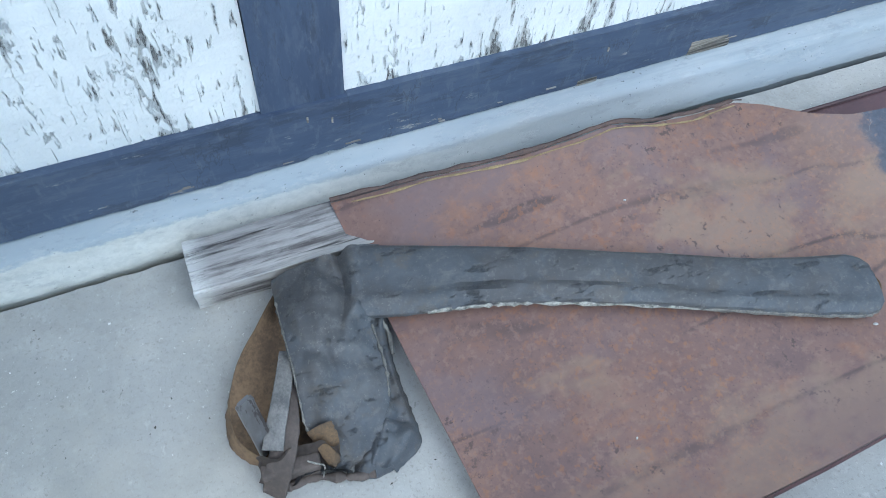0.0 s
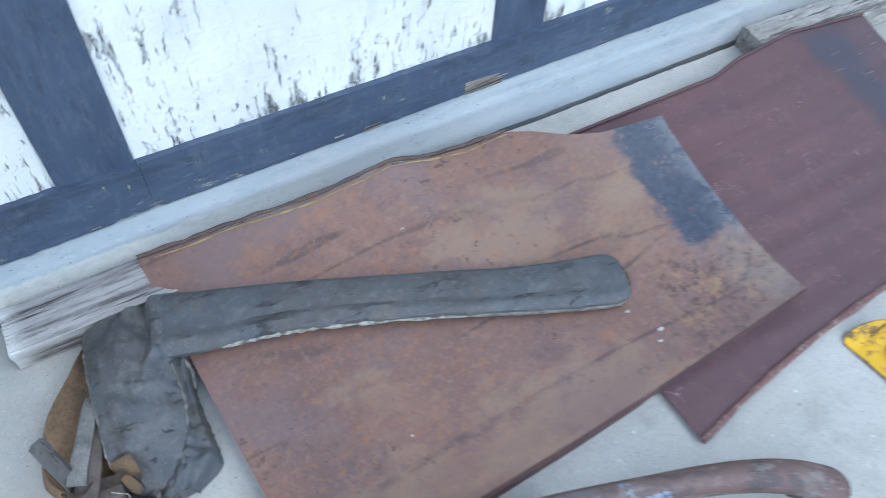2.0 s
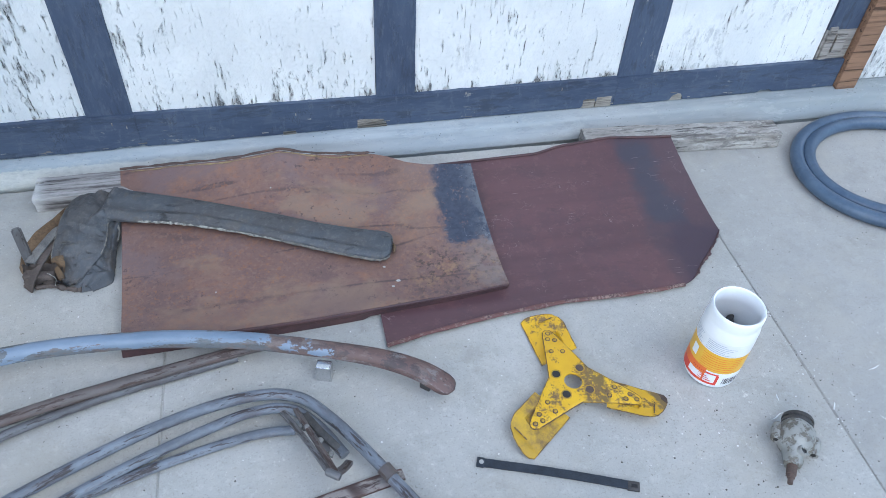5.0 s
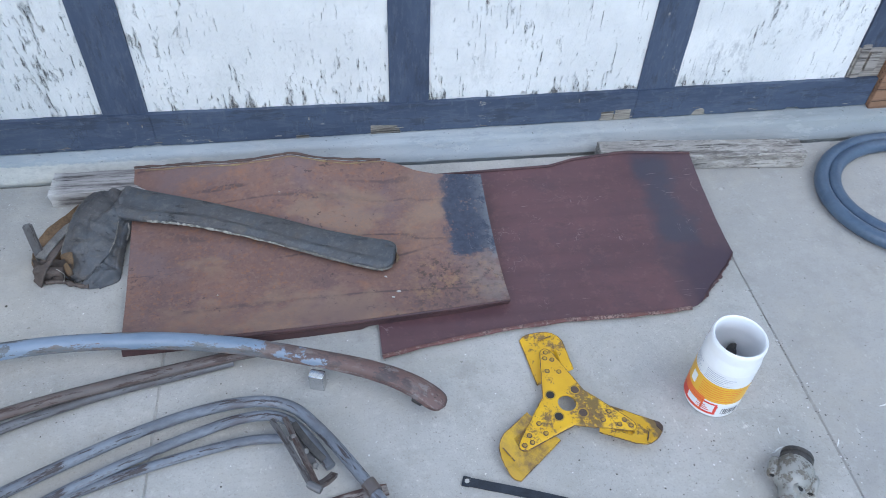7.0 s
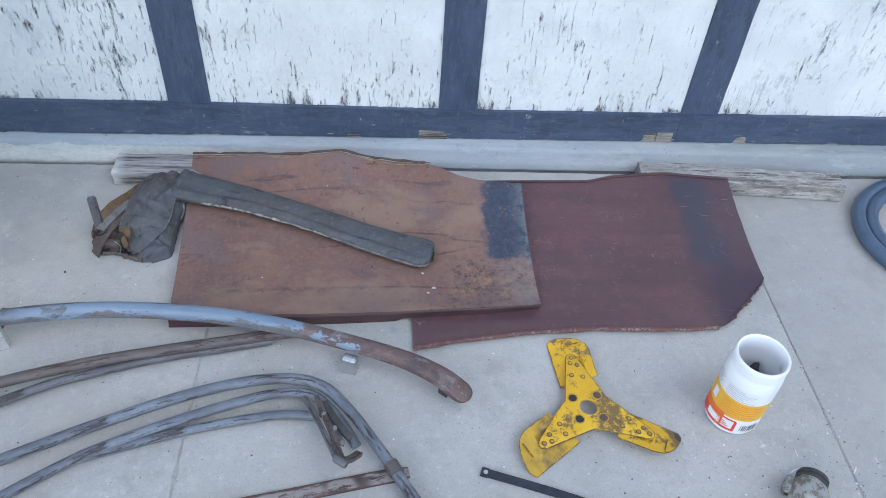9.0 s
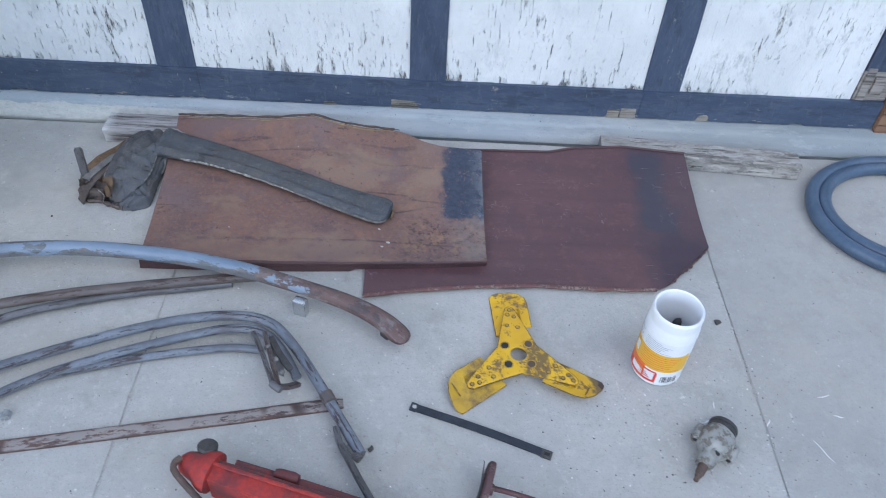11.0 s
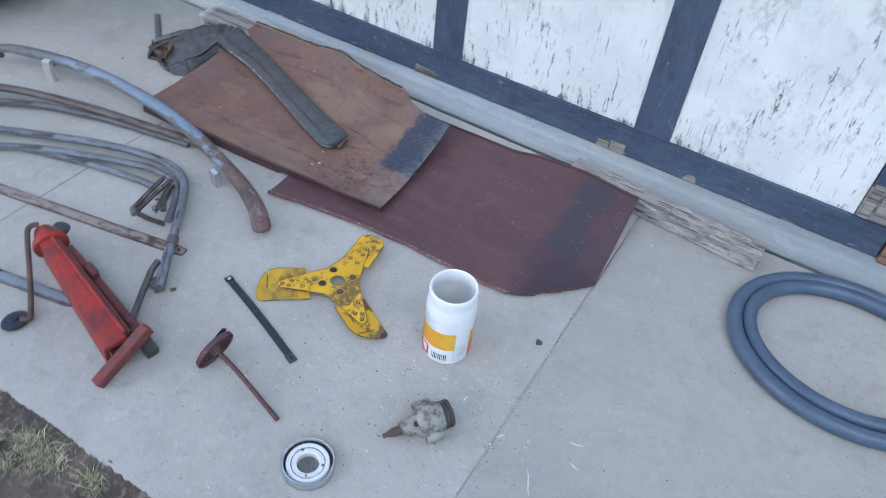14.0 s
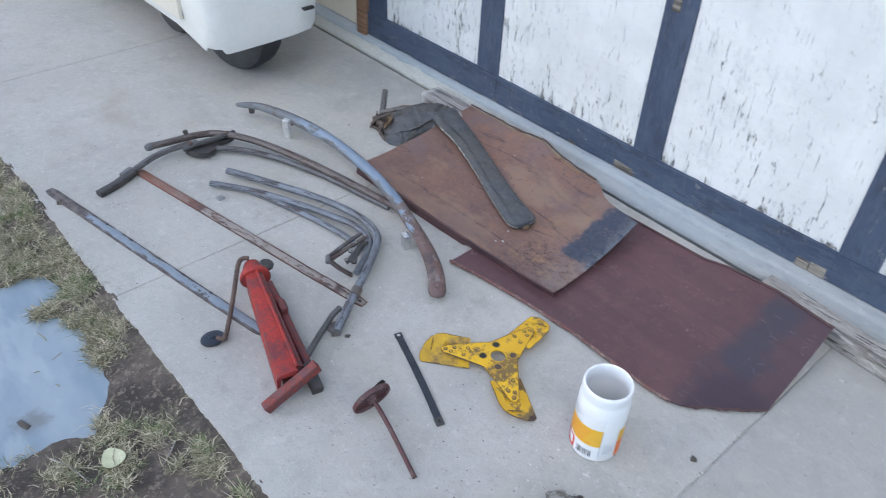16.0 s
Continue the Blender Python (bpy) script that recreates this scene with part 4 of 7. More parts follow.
def grid(nu, nv, place, thick=0.0, bm=None):
    """A sheet of nu by nv cells; place(u, v) gives its points. thick: a second layer below, closed round the edge."""
    bm = bm or bmesh.new()
    top = [[bm.verts.new(place(i / nu, j / nv)) for j in range(nv + 1)] for i in range(nu + 1)]
    for i in range(nu):
        for j in range(nv):
            bm.faces.new((top[i][j], top[i + 1][j], top[i + 1][j + 1], top[i][j + 1]))
    if thick:
        bm.normal_update()
        low = [[bm.verts.new(v.co - Vector((0, 0, thick))) for v in row] for row in top]
        for i in range(nu):
            for j in range(nv):
                bm.faces.new((low[i][j + 1], low[i + 1][j + 1], low[i + 1][j], low[i][j]))
        rim = [(i, 0) for i in range(nu)] + [(nu, j) for j in range(nv)] + [(i, nv) for i in range(nu, 0, -1)] + [(0, j) for j in range(nv, 0, -1)]
        for (a, b), (c, d) in zip(rim, rim[1:] + rim[:1]):
            bm.faces.new((top[c][d], top[a][b], low[a][b], low[c][d]))
    return bm


def along(table, x):
    """A value read from a table of (x, value), on straight lines between its rows."""
    xs, vs = zip(*table)
    return float(np.interp(x, xs, vs))


def wob(x, y=0.0, z=0.0):
    return noise.noise(Vector((x, y, z)))


# ---- the ground: soil, puddle, concrete path ----
EDGE_Y = -1.310


def soil_height(x, y):
    h = -0.022 + 0.012 * wob(x * 5, y * 5) + 0.007 * wob(x * 17, y * 17, 3) + 0.003 * wob(x * 45, y * 45, 5)
    h += (0.016 + 0.006 * wob(x * 22, 3)) * max(0.0, 1 - (-1.31 - y) / 0.06) if y < -1.30 else 0.0
    wet = -9.0
    for cx, cy, r in ((0.235, -1.60, 0.20), (0.04, -1.66, 0.22), (0.00, -1.46, 0.070), (0.12, -1.53, 0.11), (0.335, -1.505, 0.10), (0.27, -1.85, 0.24)):
        wet = max(wet, r - math.hypot(x - cx, y - cy))
    wet += 0.035 * wob(x * 9, y * 9, 8) + 0.012 * wob(x * 30, y * 30, 2)
    h -= 0.030 * min(1.0, max(0.0, (wet + 0.03) / 0.06))
    return h


bm = bmesh.new()
NX, NY = 230, 70
near = [[bm.verts.new((x, y, soil_height(x, y))) for y in np.linspace(-2.9, -1.28, NY)] for x in np.linspace(-2.6, 3.0, NX)]
for i in range(NX - 1):
    for j in range(NY - 1):
        bm.faces.new((near[i][j], near[i + 1][j], near[i + 1][j + 1], near[i][j + 1]))
rim = [near[i][0] for i in range(NX)] + [near[-1][j] for j in range(1, NY)] + [near[i][-1] for i in range(NX - 2, -1, -1)] + [near[0][j] for j in range(NY - 2, 0, -1)]
mid = [bm.verts.new((v.co.x + (v.co.x - 0.2) * 3, v.co.y + (v.co.y + 2.1) * 3, -0.09)) for v in rim]
far = [bm.verts.new(((v.co.x - 0.2) * 400, (v.co.y + 2.1) * 1500, -0.12)) for v in rim]
for a, b in ((rim, mid), (mid, far)):
    for i in range(len(rim)):
        j = (i + 1) % len(rim)
        bm.faces.new((a[i], a[j], b[j], b[i]))
single("ground", bm, SOIL, (0, -1.5, 0), "dark damp bare soil with thin dry grass", "soil", kind="structure")

bm = bmesh.new()
ring = [(0.14 + 0.55 * math.cos(a), -1.74 + 0.37 * math.sin(a)) for a in np.linspace(0, 2 * math.pi, 40, endpoint=False)]
bm.faces.new([bm.verts.new((x, y, -0.0335)) for x, y in ring])
single("puddle", bm, WATER, (0.14, -1.68, -0.0335), "shallow muddy puddle with the pale sky's reflection painted into its colour", "puddle", kind="structure")


def kerb_y(x):
    """Where the footing meets the path: it runs a little askew."""
    return -0.047 - 0.020 * min(1.3, max(0.0, x / 1.7))


# the path is cast in bays with tooled joints between them
bed = box(-6.0, 6.0, EDGE_Y + 0.02, -0.085, -0.12, -0.0028)
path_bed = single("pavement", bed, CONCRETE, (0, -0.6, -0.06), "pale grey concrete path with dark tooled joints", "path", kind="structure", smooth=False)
JOINTS = [-6.0, -4.9, -3.65, -2.42, -1.117, 0.150, 1.322, 2.55, 3.8, 5.0, 6.0]
for a, b in zip(JOINTS, JOINTS[1:]):
    bm = bmesh.new()
    n = 300
    xs = [a + (b - a) * i / n for i in range(n + 1)]
    front = [(x, EDGE_Y + 0.005 * wob(7 * x, 3) + 0.0030 * wob(34 * x, 5) + 0.0028 * wob(90 * x, 8) + 0.0020 * wob(190 * x, 2)) for x in xs]
    back = [(x, kerb_y(x) - 0.0030 + 0.0030 * wob(x * 9, 4) + 0.0018 * wob(x * 45, 6)) for x in xs[::-2]]
    ys = [front[-1][1] + (back[0][1] - front[-1][1]) * i / 120 for i in range(1, 120)]


    def gap(x, y):
        return 0.0002 + 0.0007 * abs(wob(x * 3, y * 9, 2)) + 0.0005 * abs(wob(x, y * 40, 7))


    outline = [(a + gap(a, EDGE_Y), front[0][1])] + front[1:-1] + [(b - gap(b, EDGE_Y), front[-1][1])] + [(b - gap(b, y), y) for y in ys] + [(b - gap(b, -0.06), back[0][1])] + back[1:-1] + [(a + gap(a, -0.06), back[-1][1])] + [(a + gap(a + 5, y), y) for y in ys[::-1]]
    top_in = [(min(max(x, a + 0.0030 + 0.0022 * wob(y * 34, a)), b - 0.0030 - 0.0022 * wob(y * 34, b)), y + (0.0012 + 0.0012 * wob(x * 60, 9) if k <= n else 0)) for k, (x, y) in enumerate(outline)]
    low = [bm.verts.new((x, y, -0.10)) for x, y in outline]
    lip = [bm.verts.new((x, y, -0.0032)) for x, y in outline]
    top = [bm.verts.new((x, y, 0.0)) for x, y in top_in]
    k = len(outline)
    for r, s in ((low, lip), (lip, top)):
        for i in range(k):
            bm.faces.new((r[i], r[(i + 1) % k], s[(i + 1) % k], s[i]))
    bm.faces.new(top), bm.faces.new(low[::-1])
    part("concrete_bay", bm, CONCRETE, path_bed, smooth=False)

# ---- the wall: kerb, trim, battens, peeling panels ----
kerb_profile = [(0.004, 0.060), (-0.006, 0.0570), (-0.018, 0.0525), (-0.0235, 0.0500), (-0.0270, 0.0465), (-0.0290, 0.0410), (-0.0310, 0.0335), (-0.0350, 0.0270), (-0.0400, 0.0205), (-0.0440, 0.0120), (-0.0450, 0.0050), (-0.0425, 0.0005), (-0.0425, -0.12), (0.14, -0.12), (0.14, 0.060)]
bm = bmesh.new()
xs = np.linspace(-5.5, 5.5, 441)
rows = []
for x in xs:
    d = 0.0035 * wob(x * 6, 1) + 0.0022 * wob(x * 25, 4) + 0.0012 * wob(x * 70, 2)
    far_out = kerb_y(x) / -0.047
    rows.append([bm.verts.new((x, (y * far_out if y < 0 else y) + (d * (1 + 0.6 * wob(x * 40, z * 60)) if y < 0 else 0), z + (0.4 * d if 0.01 < z < 0.06 else 0))) for y, z in kerb_profile])
for r, s in zip(rows, rows[1:]):
    for j in range(len(kerb_profile)):
        k = (j + 1) % len(kerb_profile)
        bm.faces.new((r[j], s[j], s[k], r[k]))
bm.faces.new(rows[0]), bm.faces.new(rows[-1][::-1])
single("kerb", bm, CURB, (0, -0.02, 0), "low rounded concrete footing, chalky grey and cream", "kerb", kind="structure")

wall = thing("wall_north", (0.6, 0.05, 0.06), "white wooden wall with peeling paint and navy battens", "wall", kind="structure")
part("sheathing", box(-0.590, 1.845, 0.030, 0.12, 0.064, 2.5), WHITE, wall)
BATTENS = [(-0.586, -0.484), (-0.008, 0.087), (0.623, 0.713), (1.218, 1.311), (1.755, 1.842)]
for (a, b), (c, d) in zip(BATTENS, BATTENS[1:]):
    part("plywood_panel", box(b + 0.0005, c - 0.0005, 0.0045, 0.0298, 0.136, 2.44), WHITE, wall)
for k, (a, b) in enumerate(BATTENS[:4]):
    bm = bmesh.new()
    n, z0, z1 = 60, 0.132, 2.44
    left = [(a + 0.0015 * wob(z * 9, k) + 0.0008 * wob(z * 50, k), z) for z in np.linspace(z0, z1, n)]
    right = [(b + 0.0015 * wob(z * 9, k + 5) + 0.0008 * wob(z * 50, k + 5), z) for z in np.linspace(z1, z0, n)]
    plate(left + right, 0.0, 0.018, bm, Matrix(((1, 0, 0, 0), (0, 0, 1, 0), (0, 1, 0, 0), (0, 0, 0, 1))))
    part("batten", bm, NAVY, wall, smooth=False)
STAND = Matrix(((1, 0, 0, 0), (0, 0, 1, 0), (0, 1, 0, 0), (0, 0, 0, 1)))
# the end stile has lost its paint up to knee height
stile = part("end_stile", box(1.757, 1.842, 0.002, 0.029, 0.1425, 0.225), STILE_WOOD, wall, "bare grey split wood")
part("batten", box(1.758, 1.842, 0.0, 0.029, 0.2255, 2.44, 0.002), NAVY, wall)
for a, b, z0, z1, y in ((1.762, 1.784, 0.10, 0.235, -0.004), (1.790, 1.819, 0.118, 0.215, -0.005)):
    part("splinter", box(a, b, y, 0.0015, z0 + 0.044, z1, 0.002), STILE_WOOD, wall)


def trim_top(x):
    """The trim board's upper edge, a little wider towards its west end."""
    return 0.1410 + 0.0075 * min(1.0, max(0.0, (0.65 - x) / 0.55))


def chipped(x):
    """The lower edge of the trim board, broken away in places."""
    z = 0.061 + 0.0016 * wob(x * 14, 2) + 0.0016 * wob(x * 60, 6)
    for a, b, h in ((0.575, 0.648, 0.018), (0.40, 0.435, 0.008), (1.135, 1.215, 0.021), (1.372, 1.408, 0.022), (0.03, 0.10, 0.005), (-0.40, -0.33, 0.007), (1.62, 1.66, 0.008)):
        if a < x < b:
            z += h * min(1.0, (x - a) / 0.008, (b - x) / 0.006) * (0.8 + 0.4 * wob(x * 90, 9))
    return z


for x0, x1, front in ((-0.588, 0.0893, -0.0062), (0.0897, 1.2198, -0.0055), (1.2202, 1.842, -0.0062)):
    xs = np.linspace(x0, x1, max(80, int((x1 - x0) * 220)))
    bm = plate([(x, chipped(x)) for x in xs] + [(x, trim_top(x) + 0.0012 * wob(x * 20, 11) + 0.0010 * wob(x * 80, 3)) for x in xs[::-1]], front, 0.0175, None, STAND)
    part("trim_board", bm, NAVY_TRIM, wall, "scuffed navy-blue bottom trim board with chipped lower edge", smooth=False)
for a, b, z0, z1 in ((0.576, 0.647, 0.0590, 0.083), (1.137, 1.170, 0.0590, 0.086), (1.172, 1.213, 0.0590, 0.089), (1.374, 1.406, 0.060, 0.088), (0.402, 0.433, 0.0590, 0.0690)):
    m = pose((a + b) / 2, 0.000, (z0 + z1) / 2, 0, random.uniform(-3, 3), random.uniform(-2, 2))
    w, h = (b - a) / 2, (z1 - z0) / 2
    part("splinter", box(-w, w, -0.006, 0.010, -h, h, 0.002, m=m), SPLINTER, wall, "bare split wood")

rng = random.Random(21)
for _ in range(26):
    x, low_edge = rng.uniform(-0.5, 1.8), rng.random() < 0.7
    l, h = rng.uniform(0.002, 0.010), rng.uniform(0.0008, 0.0020)
    if not low_edge:
        l, h = rng.uniform(0.0005, 0.0013), rng.uniform(0.003, 0.010)
    z = chipped(x) + 0.0035 + rng.uniform(0, 0.006) if low_edge else rng.uniform(0.10, 0.137)
    part("paint_chip", box(x - l, x + l, -0.0070, -0.0052, z - h / 2, z + h / 2, 0.0004, m=None), STILE_WOOD, wall)
part("bare_patch", box(0.645, 0.667, -0.0022, 0.004, 0.540, 0.590, 0.001), SPLINTER, wall, "bare chipped wood on a batten")

for k, (a, b) in enumerate(((-0.645, -0.590), (1.847, 1.905))):
    bm = box(a, b, -0.016, 0.11, 0.028, 2.55, 0.003)
    post = single("door_post", bm, POST_WOOD, ((a + b) / 2, 0.04, 0.026), "orange-brown bare timber post at the wall's end", "post", "posts at the wall's ends", "structure")
side = thing("wall_west", (-2.5, 0.06, 0.06), "cream-white painted wooden wall beyond the post", "wall", kind="structure")
part("sheathing", box(-5.4, -0.646, 0.012, 0.12, 0.063, 2.5), CREAM, side)
side = thing("wall_east", (3.5, 0.06, 0.06), "white peeling wooden wall beyond the post", "wall", kind="structure")
part("sheathing", box(1.906, 5.4, 0.012, 0.12, 0.063, 2.5), WHITE, side)


# ---- the things on the path ----


def weather_block(name, x0, x1, y0, y1, h, turn, mat_, label):
    """A short sawn plank end with open grain and crumbled ends."""
    cx, cy = (x0 + x1) / 2, (y0 + y1) / 2
    lx, ly = (x1 - x0) / 2, (y1 - y0) / 2
    m = pose(cx, cy, 0, 0, 0, turn)
    bm = bmesh.new()
    prof = slab(ly, h / 2, 0.18, 3)
    prof = [p for p in prof]
    dense = []
    for (a, b), (c, d) in zip(prof, prof[1:] + prof[:1]):
        for s in range(5):
            dense.append((a + (c - a) * s / 5, b + (d - b) * s / 5))
    n, rings = 46, []
    for i in range(n + 1):
        x = -lx + 2 * lx * i / n
        ring_ = []
        for a, b in dense:
            g = 0.0032 * wob(a * 170, b * 170, x * 5) + 0.0018 * wob(a * 380, b * 380, x * 16)
            e = (0.0016 * wob(a * 160, b * 160, 5) if i in (0, n) else 0)
            ring_.append(bm.verts.new(m @ Vector((x + e, a * (1 + g / ly), max(0.0, b + h / 2 + (g if b > 0 else 0))))))
        rings.append(ring_)
    k = len(dense)
    for r, s in zip(rings, rings[1:]):
        for j in range(k):
            bm.faces.new((r[j], r[(j + 1) % k], s[(j + 1) % k], s[j]))
    bm.faces.new(rings[0]), bm.faces.new(rings[-1][::-1])
    return single(name, bm, mat_, (cx, cy, 0), label, "wood block")


weather_block("wood_block", -0.133, 0.16, -0.130, -0.058, 0.041, -1.5, GREY_WOOD, "short weathered grey plank end under the rusty sheet")
weather_block("wood_plank", 1.116, 1.618, -0.142, -0.082, 0.043, -4.4, TAN_WOOD, "bleached splintered plank lying along the concrete footing")

# two torn body panels of sheet steel
A_BACK = [(0.042, -0.066, 0.046), (0.160, -0.079, 0.058), (0.275, -0.097, 0.072), (0.345, -0.104, 0.085), (0.389, -0.105, 0.093), (0.45, -0.111, 0.080), (0.52, -0.106, 0.064), (0.595, -0.099, 0.054), (0.626, -0.120, 0.060), (0.665, -0.160, 0.070), (0.707, -0.185, 0.078), (0.805, -0.200, 0.081)]
A_FRONT = [(0.070, -0.547), (0.27, -0.546), (0.42, -0.543), (0.52, -0.538), (0.70, -0.527), (0.813, -0.519)]
A_FOOT = [(0.070, -0.553), (0.27, -0.549), (0.42, -0.544), (0.52, -0.538), (0.72, -0.524), (0.813, -0.512)]


def panel_a(u, v):
    xb, xf = 0.042 + 0.763 * u, 0.079 + 0.734 * u
    yb, zb = along([(a, b) for a, b, c in A_BACK], xb), along([(a, c) for a, b, c in A_BACK], xb)
    yf = along(A_FRONT, xf)
    x = xb + (xf - xb) * v
    y = yb + (yf - yb) * v
    z = 0.021 + (zb - 0.021) * (1 - v) ** 2.0 + 0.010 * v ** 4
    z += 0.0016 * wob(x * 9, y * 12) * min(1, 6 * v)
    return Vector((x, y, z))


sheet = thing("sheet_metal", (0.43, -0.31, 0.0), "brown rusted sheet-metal body panel with a navy-painted corner, torn edge", "metal panel", "torn sheet panels")
part("sheet", grid(90, 40, panel_a, 0.0016), RUST, sheet)


def flange_a(u, v):
    """It turns down over a rounded fold and stands upright on the path."""
    p = panel_a(u, 1.0)
    foot = along(A_FOOT, p.x) - p.y
    return Vector((p.x - 0.003 * v * (1 - u), p.y - 0.0008 + foot * v - 0.0030 * math.sin(math.pi * min(1.0, v * 2)), p.z - 0.0006 - (p.z - (0.003 if u < 0.62 else 0.0105)) * v ** 1.25))


part("front_flange", grid(50, 10, flange_a, 0.0014), DARK_LIP, sheet, "dark maroon folded flange")
lip = [panel_a(u, 0.0) + Vector((0, 0.0025 + 0.002 * wob(u * 30, 2), 0.0030 + 0.002 * wob(u * 22, 7))) for u in np.linspace(0.0, 0.735, 120)]
part("rolled_edge", sweep(lip, oval(0.0040, 0.0036, 8), size=lambda s: 0.75 + 0.5 * wob(s * 13, 4) + 0.25 * wob(s * 40, 4) - (0.5 if s > 0.98 else 0)), EDGE_BROWN, sheet, "dark brown curled back edge")
line_ = [panel_a(u, 0.013 + 0.010 * wob(u * 9, 4)) + Vector((0, 0, 0.0012)) for u in np.linspace(0.03, 0.72, 70)]
part("torn_edge", sweep(line_, oval(0.0024, 0.0015, 6), size=lambda s: 0.35 + 0.75 * abs(wob(s * 14, 3)) * 2), OCHRE, sheet, "ochre crack line along the torn edge")

B_BACK = [(0.545, -0.127, 0.016), (0.67, -0.127, 0.020), (0.83, -0.137, 0.032), (0.978, -0.146, 0.042), (1.036, -0.134, 0.048), (1.162, -0.127, 0.054), (1.313, -0.155, 0.062)]
B_FRONT = [(0.553, -0.612), (0.624, -0.597), (0.70, -0.585), (0.783, -0.574), (0.92, -0.564), (1.035, -0.567), (1.12, -0.566), (1.185, -0.561), (1.206, -0.551), (1.233, -0.520), (1.275, -0.479), (1.310, -0.443), (1.326, -0.424)]


def panel_b(u, v):
    xb, xf = 0.545 + 0.767 * u, 0.553 + 0.772 * u
    yb, zb = along([(a, b) for a, b, c in B_BACK], xb), along([(a, c) for a, b, c in B_BACK], xb)
    yf = along(B_FRONT, xf) + 0.004 * wob(xf * 40, 5) * (u > 0.84)
    x, y = xb + (xf - xb) * v, yb + (yf - yb) * v
    z = 0.0075 + (zb - 0.0075) * (1 - v) ** 1.5
    z += 0.0010 * wob(x * 5, y * 30) + 0.0008 * (abs(math.sin(y * 66 + 0.4 * wob(x * 2, 1))) ** 3) * min(1.0, 8 * v, 8 * (1 - v) + 0.3) * 0.9
    return Vector((x, y, max(0.0035, z)))


sheet = thing("sheet_metal", (0.93, -0.34, 0.0), "dark maroon scratched sheet-metal body panel with curled edges", "metal panel", "torn sheet panels")
part("sheet", grid(60, 110, panel_b, 0.0016), MAROON, sheet)
roll = [panel_b(u, 1.0) + Vector((0, -0.002, 0.001 + 0.0012 * wob(u * 30, 1))) for u in np.linspace(0, 0.81, 90)]
part("rolled_edge", sweep(roll, oval(0.0062, 0.0050, 8), size=lambda s: 0.75 + 0.35 * wob(s * 11, 4)), PALE_LIP, sheet, "scraped rolled front edge")


def torn_hem(u, v):
    p = panel_b(0.845 + 0.155 * u, 0.995)
    w = (0.003 + 0.009 * abs(wob(u * 11, 3)) + 0.004 * abs(wob(u * 40, 8))) * min(1.0, 9 * u, 7 * (1 - u) + 0.1)
    return Vector((p.x + 0.80 * w * v, p.y - 0.60 * w * v, max(0.0028, p.z + 0.0008 + 0.006 * math.sin(2.6 * v) * (0.5 + wob(u * 9, v * 2, 5)) - 0.003 * v)))


part("torn_corner", grid(60, 6, torn_hem, 0.0014), DARK_LIP, sheet, "crumpled dark torn corner")
back = [panel_b(u, 0.0) + Vector((0, 0.001, 0.002)) for u in np.linspace(0.1, 1.0, 60)]
part("rolled_edge", sweep(back, oval(0.0032, 0.0030, 8)), DARK_LIP, sheet)


# ---- the old leather scabbard ----
def sheet_z(x, y):
    yb, zb = along([(a, b) for a, b, c in A_BACK], x), along([(a, c) for a, b, c in A_BACK], x)
    v = min(1.0, max(0.0, (y - yb) / (along(A_FRONT, x) - yb)))
    return 0.021 + (zb - 0.021) * (1 - v) ** 2.0 + 0.010 * v ** 4


scab = thing("leather_scabbard", (0.25, -0.28, 0.0), "cracked black leather scabbard with a collapsed mouth on rusty metal", "leather scabbard")
spine = [(0.030, -0.178), (0.085, -0.197), (0.15, -0.218), (0.22, -0.244), (0.35, -0.300), (0.46, -0.345), (0.545, -0.3745), (0.580, -0.3845), (0.598, -0.3895)]
axis_line = curve([(x, y, max(0.040, sheet_z(x, y) + 0.0135)) for x, y in spine], 12)
HALF = [(0.0, 0.046), (0.12, 0.044), (0.25, 0.038), (0.45, 0.0335), (0.60, 0.0345), (0.72, 0.0385), (0.80, 0.0405), (0.86, 0.0400), (0.92, 0.0355), (0.96, 0.0285), (0.985, 0.019), (1.0, 0.010)]
bm = bmesh.new()
rings, k = [], len(axis_line)
for i, p in enumerate(axis_line):
    s = i / (k - 1)
    d = (axis_line[min(i + 1, k - 1)] - axis_line[max(i - 1, 0)]).normalized()
    side_v = Vector((d.y, -d.x, 0)).normalized()
    hw, hh = along(HALF, s), 0.0135 * (1 - 0.22 * s) * (1.0 if s < 0.97 else 0.7)
    ring_ = []
    for a in range(32):
        an = 2 * math.pi * a / 32
        c, sn = math.cos(an), math.sin(an)
        cx = abs(c) ** 0.75 * (1 if c > 0 else -1)
        sz = abs(sn) ** 0.8 * (1 if sn > 0 else -1)
        trough = 0.30 + 0.22 * wob(s * 4, 3)
        crease = -0.0055 * math.exp(-((cx - trough) / 0.16) ** 2) * (sn > 0) * min(1, 5 * s) * min(1, 6 * (1 - s)) * (1.15 - 0.9 * s)
        rim = 0.0022 * math.exp(-((abs(cx) - 0.80) / 0.12) ** 2) * (sn > 0) * min(1.0, max(0.0, (s - 0.55) / 0.2))
        crease += rim + 0.0020 * math.exp(-((cx - trough - 0.35) / 0.12) ** 2) * (sn > 0)
        n_ = 0.0022 * wob(p.x * 35, cx * 3, sz * 3) + 0.0012 * wob(p.x * 100, cx * 7, sz) + 0.0006 * wob(p.x * 240, cx * 15, sz)
        ring_.append(bm.verts.new(p + side_v * (hw * cx + n_) + Vector((0, 0, hh * sz + crease + n_))))
    rings.append(ring_)
for r, s in zip(rings, rings[1:]):
    for j in range(32):
        bm.faces.new((r[j], r[(j + 1) % 32], s[(j + 1) % 32], s[j]))
